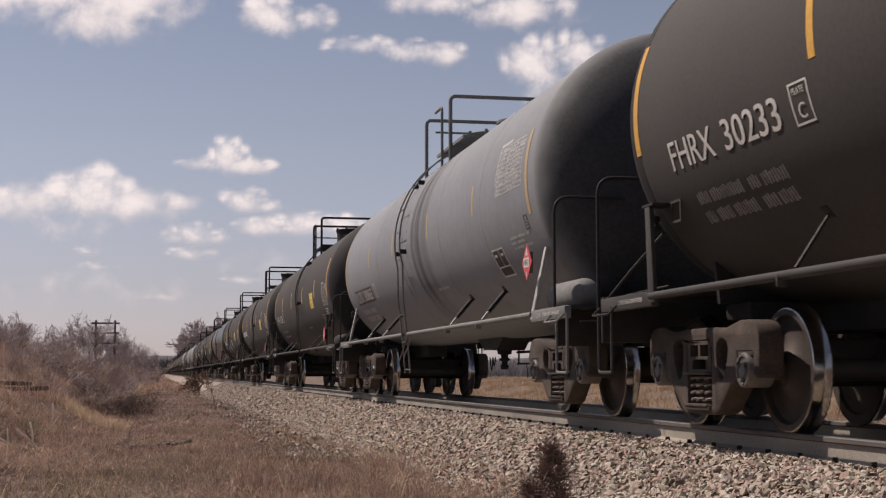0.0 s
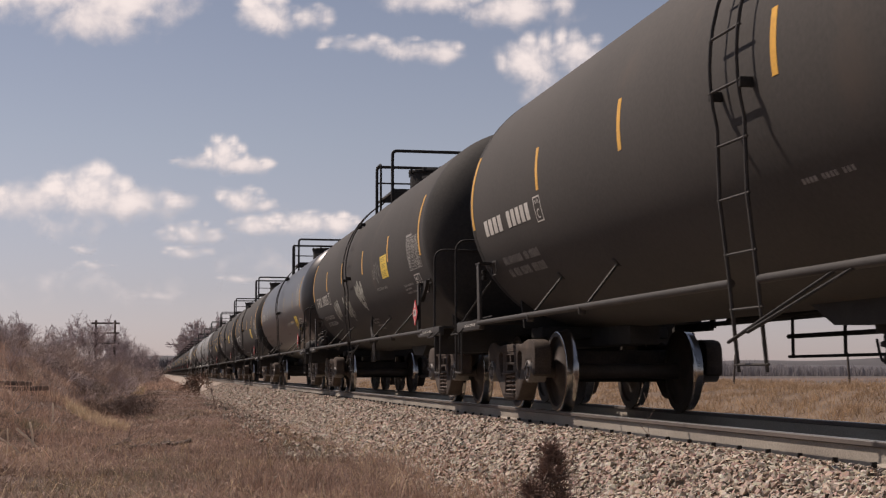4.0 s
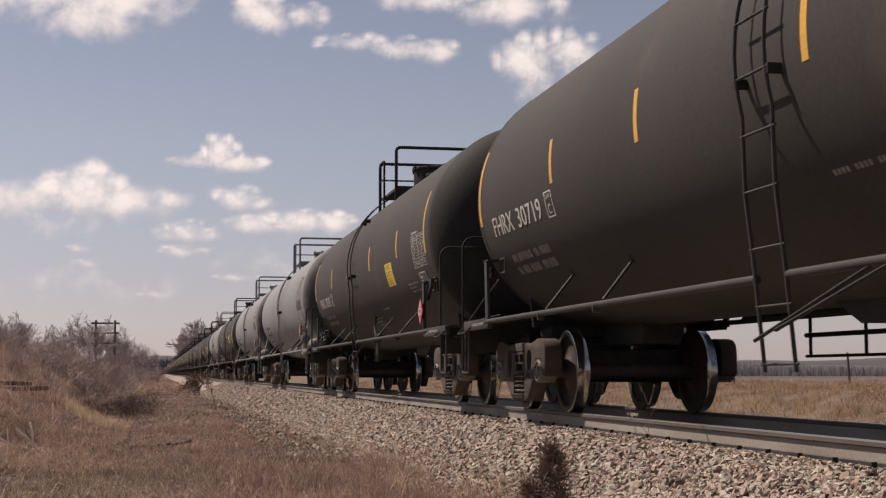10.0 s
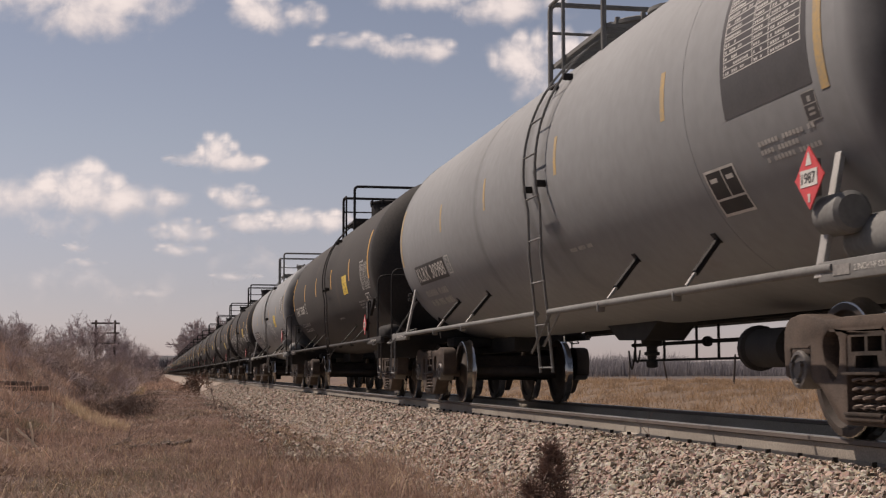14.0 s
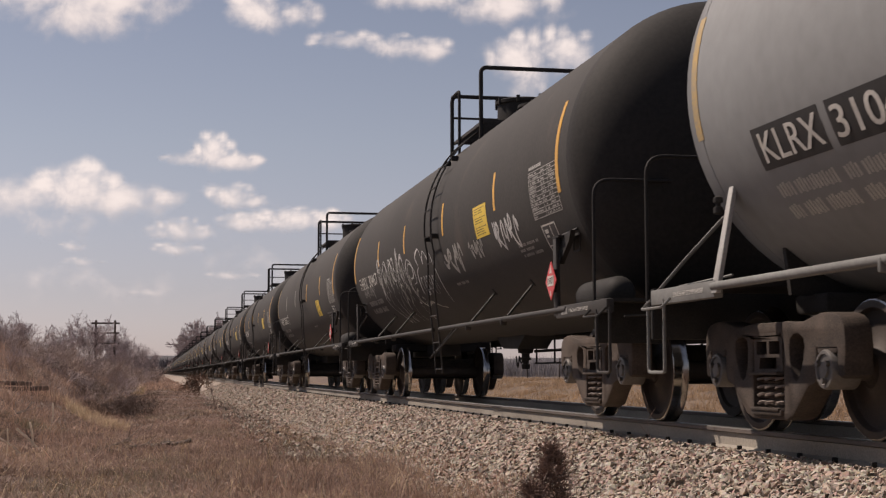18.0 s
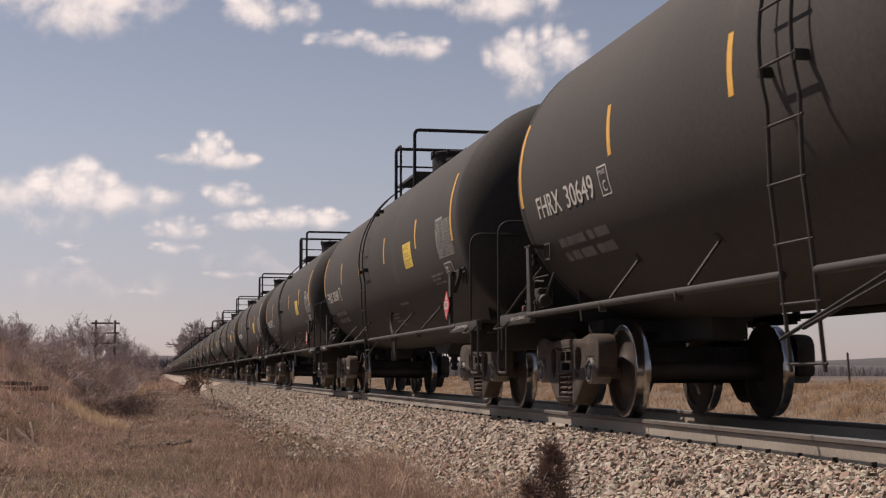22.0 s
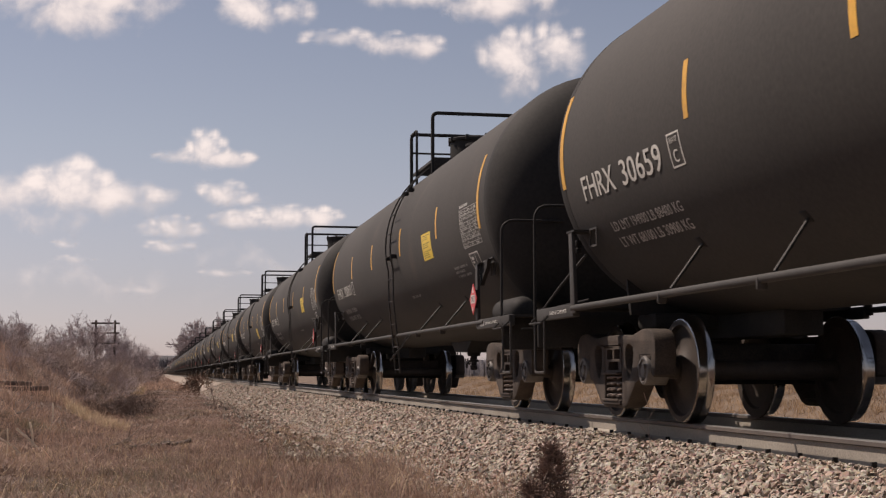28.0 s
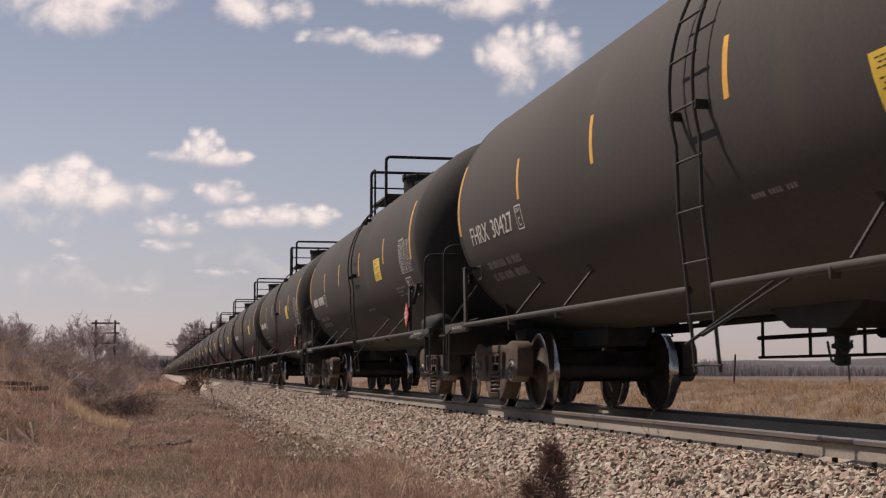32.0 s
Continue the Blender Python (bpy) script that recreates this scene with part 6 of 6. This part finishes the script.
# far woods and hills closing the view
rs = np.random.RandomState(51)
x = rs.uniform(-260, 70, 9000)
y = rs.uniform(800, 1000, 9000)
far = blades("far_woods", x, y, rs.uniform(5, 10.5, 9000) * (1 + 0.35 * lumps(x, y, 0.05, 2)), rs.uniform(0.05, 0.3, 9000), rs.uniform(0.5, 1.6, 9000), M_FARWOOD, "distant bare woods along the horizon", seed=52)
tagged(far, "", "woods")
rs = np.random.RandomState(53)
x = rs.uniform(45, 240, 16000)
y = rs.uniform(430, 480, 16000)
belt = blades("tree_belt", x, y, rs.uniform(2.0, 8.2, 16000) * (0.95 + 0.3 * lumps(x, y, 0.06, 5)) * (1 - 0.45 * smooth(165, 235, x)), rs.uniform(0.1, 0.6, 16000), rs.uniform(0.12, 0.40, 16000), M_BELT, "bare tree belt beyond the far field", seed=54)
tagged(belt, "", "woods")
hx = np.linspace(-1500, 2600, 240)
for dist, base, amp, sd in ((2300, 14, 9, 1.0), (3000, 30, 12, 4.0)):
    prof = base + amp * lumps(hx * 0.006, hx * 0.0021 + sd, 1.0, sd)
    bm = bmesh.new()
    low = [bm.verts.new((a, dist, -6)) for a in hx]
    mid = [bm.verts.new((a, dist + 60, z * 0.7)) for a, z in zip(hx, prof)]
    top = [bm.verts.new((a, dist + 160, z)) for a, z in zip(hx, prof)]
    for r0, r1 in ((low, mid), (mid, top)):
        for i in range(len(hx) - 1):
            bm.faces.new((r0[i], r0[i + 1], r1[i + 1], r1[i]))
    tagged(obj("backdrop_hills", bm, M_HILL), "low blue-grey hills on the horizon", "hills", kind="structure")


# ---- small things by the line ----
def fence_post(x, y, h, lean, turn):
    r = 0.028
    z = float(height(x, y))
    bm = lathe([(-0.2, r), (h * 0.5, r * 0.95), (h - 0.03, r * 0.9), (h, r * 0.6)], "z", 8)
    o = obj("fence_post", bm, M_STAKE)
    o.matrix_basis = pose(x, y, z, lean, 0, turn)
    return tagged(o, "weathered wooden fence post in the meadow", "fence post", "fence posts")


for i, (y, lean) in enumerate(((23, 2), (27.2, -3), (32, 4), (37.5, -14), (41, 12), (47, -3), (53, 5), (60, 2), (68, -6), (77, 3), (88, 2), (100, -2), (115, 2))):
    fence_post(13.8 + 0.3 * math.sin(i * 2.2), y, 0.75 + 0.12 * math.sin(i * 3.1), lean, 40 * i)

h_pole = tagged(new("telegraph_pole"), "old twin-pole telegraph frame with wooden crossarms", "telegraph pole")
h_pole.matrix_basis = pose(-6.0, 170, float(height(-6.0, 170)))
for x in (-1.08, 1.08):
    part("pole", lathe([(-0.3, 0.16), (3.5, 0.15), (6.7, 0.12)], "z", 10), M_BARK, h_pole).matrix_basis = pose(x, 0, 0)
for z in (4.0, 5.2, 6.35):
    part("crossarm", boxed((0, -0.16, z), (3.2, 0.14, 0.20), 0.02), M_BARK, h_pole)

for x, y, z, rz, ry, ln in ((-4.2, 36.0, 0.09, 4, 1.5, 2.4), (-4.0, 35.6, -0.07, -3, -1, 2.9)):
    o = obj("timber", boxed((0, 0, 0), (ln, 0.22, 0.11), 0.015), M_OLDWOOD)
    o.matrix_basis = pose(x, y, z + 0.13, 0, ry, rz)
    tagged(o, "discarded grey railway timber lying on the bank", "timber", "discarded timbers")

# dead juniper and weeds at the foot of the ballast
rs = np.random.RandomState(77)
segs = []
for i in range(3000):
    v = rs.uniform(0, 1) ** 0.85
    a = rs.uniform(0, 6.28)
    cx, top, wide = ((0.05, 0.68, 0.125), (-0.09, 0.44, 0.10), (0.13, 0.34, 0.085))[0 if i % 10 < 6 else 1 if i % 10 < 9 else 2]
    rad = (0.015 + wide * (1 - v) ** 0.7) * (1 + 0.25 * math.sin(3 * a + 6 * v) + 0.2 * math.sin(9 * v + 1.3 * a)) * rs.uniform(0.1, 1) ** 0.5
    p = Vector((math.cos(a) * rad + cx, math.sin(a) * rad, top * v + 0.03 * math.sin(5 * a)))
    d = Vector((math.cos(a) * 0.7 + rs.normal(0, 0.6), math.sin(a) * 0.7 + rs.normal(0, 0.6), rs.uniform(-0.1, 1.1))).normalized()
    segs.append((p, p + d * rs.uniform(0.03, 0.13), 0.0032, 0.0013))
jun = sticks(segs, M_JUNIPER, "dead_shrub")
jun.name = "dead_shrub"
jun.matrix_basis = pose(2.52, 9.15, -0.74)
tagged(jun, "small dead rust-brown shrub at the foot of the ballast", "shrub")


def weed(x, y, h, seed, mat=M_TWIG, r=0.004, label="thin dead weed stalk"):
    rs = np.random.RandomState(seed)
    segs, p = [], Vector((0, 0, -0.03))
    d = Vector((rs.normal(0, 0.06), rs.normal(0, 0.06), 1)).normalized()
    for i in range(7):
        q = p + (d + Vector(rs.normal(0, 0.05, 3))) * h / 7
        segs.append((p, q, r * (1 - i / 9), r * (1 - (i + 1) / 9)))
        p = q
        if i > 2:
            a = rs.uniform(0, 6.28)
            segs.append((p, p + Vector((math.cos(a) * 0.10, math.sin(a) * 0.10, 0.12)) * h, r * 0.5, r * 0.3))
    o = sticks(segs, mat, "weed")
    o.matrix_basis = pose(x, y, float(height(x, y)))
    return tagged(o, label, "weed", "dead weeds")


for i, (x, y, h) in enumerate(((3.35, 9.4, 0.72), (2.75, 9.0, 0.5), (2.95, 9.9, 0.42), (2.6, 10.6, 0.55), (1.9, 17.0, 0.62), (2.1, 21, 0.6), (2.3, 26, 0.7), (2.4, 30, 0.7), (0.3, 16, 0.3), (-1.2, 20.5, 0.5), (-1.0, 19.5, 0.45), (2.7, 8.8, 0.5), (2.42, 8.75, 0.5), (2.5, 8.6, 0.42), (2.58, 8.7, 0.55), (2.36, 8.9, 0.45), (2.2, 9.1, 0.4), (2.05, 9.3, 0.42), (2.66, 9.05, 0.45))):
    weed(x, y, h, 500 + i)
for i, (x, y, h) in enumerate(((-2.1, 26.0, 0.42), (-1.95, 25.6, 0.38), (-2.3, 27.5, 0.45), (-1.5, 24.8, 0.3), (-2.7, 29.0, 0.5), (-1.2, 23.0, 0.32), (-0.6, 20.0, 0.28), (0.4, 18.0, 0.3), (1.2, 15.0, 0.34))):
    weed(x, y, h, 540 + i, M_STRAW, 0.007, "bleached pale dead stalk in the grass")

# the nodding dead weed with a matted head
stem = tagged(new("dead_weed"), "tall dead weed bent under a matted brown seed head", "weed")
stem.matrix_basis = pose(1.68, 44, float(height(1.85, 44)))
part("stem", bar(bend([(0.12, 0, -0.05), (0.02, 0, 0.45), (-0.12, 0, 0.85), (-0.4, 0, 0.98)], 0.3), 0.016, 6), M_TWIG, stem)
part("side_stem", bar(bend([(-0.02, 0, 0.55), (-0.05, 0, 0.8), (-0.16, 0, 1.0)], 0.1), 0.012, 6), M_TWIG, stem)
rs = np.random.RandomState(61)
segs = []
for i in range(95):
    twigs(rs, Vector((-0.48 + rs.normal(0, 0.14), rs.normal(0, 0.14), 0.95 + rs.normal(0, 0.13))), Vector((rs.normal(-0.4, 0.6), rs.normal(0, 0.6), rs.normal(-0.3, 0.6))).normalized(), 0.22, 0.012, 1, segs)
sticks(segs, M_SEED, "seed_head", stem)
# dry branches leaning in the ditch
for i, (x, y, ln, rz) in enumerate(((-1.6, 46, 1.7, 20), (-2.2, 44, 1.3, 35), (-0.4, 33, 0.7, -10), (-1.75, 23.6, 0.3, 120), (-0.2, 29, 0.3, 70), (-0.85, 21.6, 0.5, 5), (-0.45, 21.3, 0.45, -12), (-0.05, 21.5, 0.35, 8), (-2.6, 26.5, 0.6, 60), (0.05, 37.0, 0.5, 20), (0.5, 36.0, 0.4, -10))):
    segs = []
    twigs(np.random.RandomState(70 + i), Vector((0, 0, 0)), Vector((1, 0.2, 0.45 if i < 2 else 0.08)).normalized(), ln, 0.016, 1, segs, 0.35)
    o = sticks(segs, M_OLDWOOD, "branch")
    o.matrix_basis = pose(x, y, float(height(x, y)) + 0.04, 0, 0, rz)
    tagged(o, "fallen bare grey branch in the dead grass", "branch", "fallen branches")

# broken pale sticks standing and leaning in the bank, dark bark lying in the hollow
for x, y, ln, ry, mat, r, label in ((-1.87, 22.9, 0.44, -6, M_PALEWOOD, 0.017, "short bleached dry stick standing in the dead grass"), (-2.0, 28.6, 0.46, 3, M_PALEWOOD, 0.015, "short bleached dry stick standing in the dead grass"), (-1.72, 22.6, 0.52, -45, M_PALEWOOD, 0.02, "bleached broken stick leaning in the dead grass"), (-1.93, 19.5, 0.42, 2, M_PALEWOOD, 0.009, "short bleached dry stick standing in the dead grass"), (-1.80, 20.6, 0.42, -50, M_PALEWOOD, 0.012, "bleached broken stick leaning in the dead grass"),
                                    (-0.42, 21.2, 0.34, 84, M_BARK, 0.035, "dark strip of bark lying in the grass"), (-0.05, 21.4, 0.26, 80, M_BARK, 0.042, "dark strip of bark lying in the grass"), (0.22, 21.7, 0.30, 78, M_BARK, 0.030, "dark strip of bark lying in the grass"), (-0.62, 21.0, 0.22, 86, M_BARK, 0.026, "dark strip of bark lying in the grass")):
    o = obj("stick" if mat is M_PALEWOOD else "bark_strip", bar(bend([(0, 0, -0.04), (0.02, 0.01, ln * 0.5), (0, -0.01, ln)], 0.1), r, 7), mat)
    o.matrix_basis = pose(x, y, float(height(x, y)) + (0.0 if mat is M_PALEWOOD else 0.07), 0, ry, 0)
    tagged(o, label, "stick", "litter in the grass")


# ---- sky clouds ----
def cloud_material():
    m = bpy.data.materials.new("cloud")
    m.use_nodes = True
    N, Lk = m.node_tree.nodes, m.node_tree.links
    N.remove(N["Principled BSDF"])
    at = N.new("ShaderNodeAttribute")
    at.attribute_name = "puff"
    tc = N.new("ShaderNodeTexCoord")
    no = N.new("ShaderNodeTexNoise")
    no.inputs["Scale"].default_value, no.inputs["Detail"].default_value, no.inputs["Roughness"].default_value = 0.012, 5, 0.52
    Lk.new(tc.outputs["Object"], no.inputs["Vector"])
    fine = N.new("ShaderNodeTexNoise")
    fine.inputs["Scale"].default_value, fine.inputs["Detail"].default_value, fine.inputs["Roughness"].default_value = 0.045, 6, 0.62
    Lk.new(tc.outputs["Object"], fine.inputs["Vector"])

    def mad(a, k, c):
        n = N.new("ShaderNodeMath")
        n.operation = "MULTIPLY_ADD"
        Lk.new(a, n.inputs[0])
        n.inputs[1].default_value = k
        if isinstance(c, float):
            n.inputs[2].default_value = c
        else:
            Lk.new(c, n.inputs[2])
        return n.outputs[0]
    dens = mad(fine.outputs["Fac"], 0.17, mad(no.outputs["Fac"], 1.06, at.outputs["Fac"]))
    mr = N.new("ShaderNodeMapRange")
    mr.interpolation_type = "SMOOTHSTEP"
    mr.inputs[1].default_value, mr.inputs[2].default_value, mr.inputs[4].default_value = 0.84, 1.55, 0.90
    Lk.new(dens, mr.inputs[0])
    # sunlit tops over greyer bases
    lit = N.new("ShaderNodeAttribute")
    lit.attribute_name = "lit"
    tone = N.new("ShaderNodeMapRange")
    Lk.new(mad(lit.outputs["Fac"], 0.55, mad(fine.outputs["Fac"], 0.35, mad(no.outputs["Fac"], 0.9, at.outputs["Fac"]))), tone.inputs[0])
    tone.inputs[1].default_value, tone.inputs[2].default_value = 1.05, 1.95
    mix = N.new("ShaderNodeMix")
    mix.data_type = "RGBA"
    mix.inputs[6].default_value, mix.inputs[7].default_value = (0.64, 0.615, 0.61, 1), (0.95, 0.90, 0.85, 1)
    Lk.new(tone.outputs[0], mix.inputs[0])
    em, tr, ms = N.new("ShaderNodeEmission"), N.new("ShaderNodeBsdfTransparent"), N.new("ShaderNodeMixShader")
    Lk.new(mix.outputs[2], em.inputs[0])
    Lk.new(mr.outputs[0], ms.inputs[0])
    Lk.new(tr.outputs[0], ms.inputs[1])
    Lk.new(em.outputs[0], ms.inputs[2])
    Lk.new(ms.outputs[0], N["Material Output"].inputs[0])
    return m


M_CLOUD = cloud_material()
CLOUD_D = 3600.0
PX = CLOUD_D / 2508.69
CLOUDS = []


def cloud(cx, cy, w, h, puffs, drift=(-44, -14)):
    """A drifting cumulus, centred cx right and cy up of the view axis (in units of PX metres); puffs are (x, y, rx, ry, weight) within it."""
    nx, ny = 48, 28
    w, h = w * 1.24, h * 1.2
    me = bpy.data.meshes.new("cloud")
    co, de, li = [], [], []
    rc = random.Random(int(cx * 7 + cy))
    # smaller billows along the upper side of each puff
    puffs = list(puffs) + [(px + rx * 0.85 * math.cos(t), py + ry * 0.75 * math.sin(t), rx * rc.uniform(0.22, 0.45), ry * rc.uniform(0.3, 0.55), wt * rc.uniform(0.75, 1.0)) for px, py, rx, ry, wt in puffs if wt > 0.5 for t in (rc.uniform(-0.2, 3.3) for _ in range(6))]
    for j in range(ny + 1):
        for i in range(nx + 1):
            u, v = (i / nx - 0.5) * w * 1.5, (j / ny - 0.5) * h * 1.7
            d = 0.0
            for px, py, rx, ry, wt in puffs:
                q = ((u - px * w) / (rx * w)) ** 2 + ((v - py * h) / (ry * h)) ** 2
                d = max(d, wt * math.exp(-1.1 * q))
            e = max(abs(i / nx - 0.5), abs(j / ny - 0.5)) * 2
            d = d * min(1, max(0, (1 - e) * 5)) + (-0.5 if e > 0.97 else 0)
            co.append((u * PX, v * PX, 14 * math.sin(u * 0.05) * math.cos(v * 0.07)))
            de.append(d)
            li.append(max(0.0, min(1.0, 0.5 + v / (0.8 * h))))
    faces = [(j * (nx + 1) + i, j * (nx + 1) + i + 1, (j + 1) * (nx + 1) + i + 1, (j + 1) * (nx + 1) + i) for j in range(ny) for i in range(nx)]
    me.from_pydata(co, [], faces)
    a = me.attributes.new("puff", "FLOAT", "POINT")
    a.data.foreach_set("value", de)
    me.attributes.new("lit", "FLOAT", "POINT").data.foreach_set("value", li)
    ob = link("cloud", me, M_CLOUD)
    tagged(ob, "sunlit cream-white cumulus cloud drifting in the sky", "cloud", "clouds")
    ob.visible_shadow = False
    CLOUDS.append((ob, cx, cy, drift))


cloud(-640, 436, 400, 150, [(-0.2, 0.2, 0.35, 0.4, 0.9), (0.15, 0.1, 0.3, 0.38, 0.95), (0.05, -0.2, 0.25, 0.25, 0.8), (-0.4, 0.3, 0.2, 0.3, 0.8)])
cloud(-284, 405, 150, 90, [(-0.1, 0.05, 0.35, 0.35, 0.85), (0.25, 0.05, 0.25, 0.25, 0.7)])
cloud(56, 425, 300, 80, [(-0.2, 0.1, 0.3, 0.3, 0.7), (0.2, 0.0, 0.28, 0.4, 0.85)])
cloud(-72, 352, 210, 56, [(-0.3, 0.1, 0.25, 0.3, 0.6), (0.05, 0.0, 0.3, 0.35, 0.7), (0.28, -0.1, 0.2, 0.35, 0.75)])
cloud(186, 312, 175, 125, [(-0.1, 0.1, 0.3, 0.35, 0.85), (0.25, 0.2, 0.3, 0.3, 0.8), (-0.1, -0.25, 0.2, 0.25, 0.6)])
cloud(-390, 160, 160, 70, [(0.05, 0.1, 0.18, 0.4, 0.95), (0.22, -0.15, 0.25, 0.22, 0.9), (-0.2, -0.12, 0.25, 0.18, 0.70)])
cloud(-640, 90, 300, 100, [(0.05, 0.1, 0.2, 0.4, 0.95), (0.25, -0.08, 0.25, 0.3, 0.85), (-0.25, -0.05, 0.3, 0.3, 0.8), (-0.45, -0.1, 0.2, 0.25, 0.8)])
cloud(-350, 83, 130, 60, [(0, 0.05, 0.3, 0.35, 0.8), (0.25, -0.1, 0.2, 0.2, 0.7)])
cloud(-440, 25, 130, 56, [(0, 0.05, 0.28, 0.35, 0.72), (0.22, -0.05, 0.25, 0.25, 0.6), (-0.25, -0.1, 0.2, 0.22, 0.6)])
cloud(-448, -8, 110, 36, [(0, 0, 0.35, 0.3, 0.65), (0.25, 0.05, 0.2, 0.25, 0.55)])
cloud(-265, 40, 190, 56, [(-0.25, -0.05, 0.25, 0.3, 0.8), (0.1, 0.1, 0.25, 0.35, 0.9), (0.35, 0.05, 0.2, 0.3, 0.8)])
cloud(-632, -2, 60, 28, [(0, 0, 0.35, 0.3, 0.6), (0.2, -0.1, 0.25, 0.25, 0.5)])
cloud(-610, -30, 80, 24, [(0, 0, 0.4, 0.3, 0.55)])
cloud(-350, -55, 100, 24, [(0, 0, 0.4, 0.3, 0.6)])
cloud(-490, -85, 80, 20, [(0, 0, 0.4, 0.3, 0.55)])

cloud(-560, -70, 520, 90, [(-0.1, 0.0, 0.5, 0.45, 0.36)])
cloud(-250, -40, 420, 110, [(0.0, 0.0, 0.45, 0.4, 0.36)])
cloud(-690, 50, 300, 120, [(0.0, 0.0, 0.4, 0.4, 0.4)])


# ---- motion ----
def motions():
    for k, car, sets in MOVING:
        walk(car, [(t, pose(XC, car_y(k, t), 0)) for t in ROW_TIMES])
        for ws in sets:
            home = ws.matrix_basis.translation.copy()
            times = [0.0]
            t = 0.0
            while t < 32.0:
                y = car_y(k, t) + home.y
                t += 0.055 if -4 < y < 38 else 0.5 if y > 50 or y < -10 else 0.1
                times.append(min(round(t * 30) / 30, 32.0))
            rows, turn, last = [], 0.0, None
            for t in sorted(set(times)):
                y = car_y(k, t)
                if last is not None and -4 < y + home.y < 40:
                    turn += math.degrees((last - y) / 0.457)
                last = y
                if len(rows) > 1 and rows[-1][2] == turn and rows[-2][2] == turn and t < 32.0:
                    rows[-1] = (t, rows[-1][1], turn)
                    continue
                rows.append((t, pose(home.x, home.y, home.z, turn, 0, 0), turn))
            walk(ws, [(t, m) for t, m, _ in rows])
    m3 = CAM.to_3x3()
    right, up, fwd = m3 @ Vector((1, 0, 0)), m3 @ Vector((0, 1, 0)), m3 @ Vector((0, 0, -1))
    for ob, cx, cy, (dx, dy) in CLOUDS:
        rows = []
        for t in (0, 16, 32):
            s = t / 32
            p = Vector((0, 0, CAM_H)) + fwd * CLOUD_D + right * (cx + dx * s) * PX + up * (cy - dy * s) * PX
            mm = m3.to_4x4()
            mm.translation = p
            rows.append((t, mm))
        walk(ob, rows)


motions()
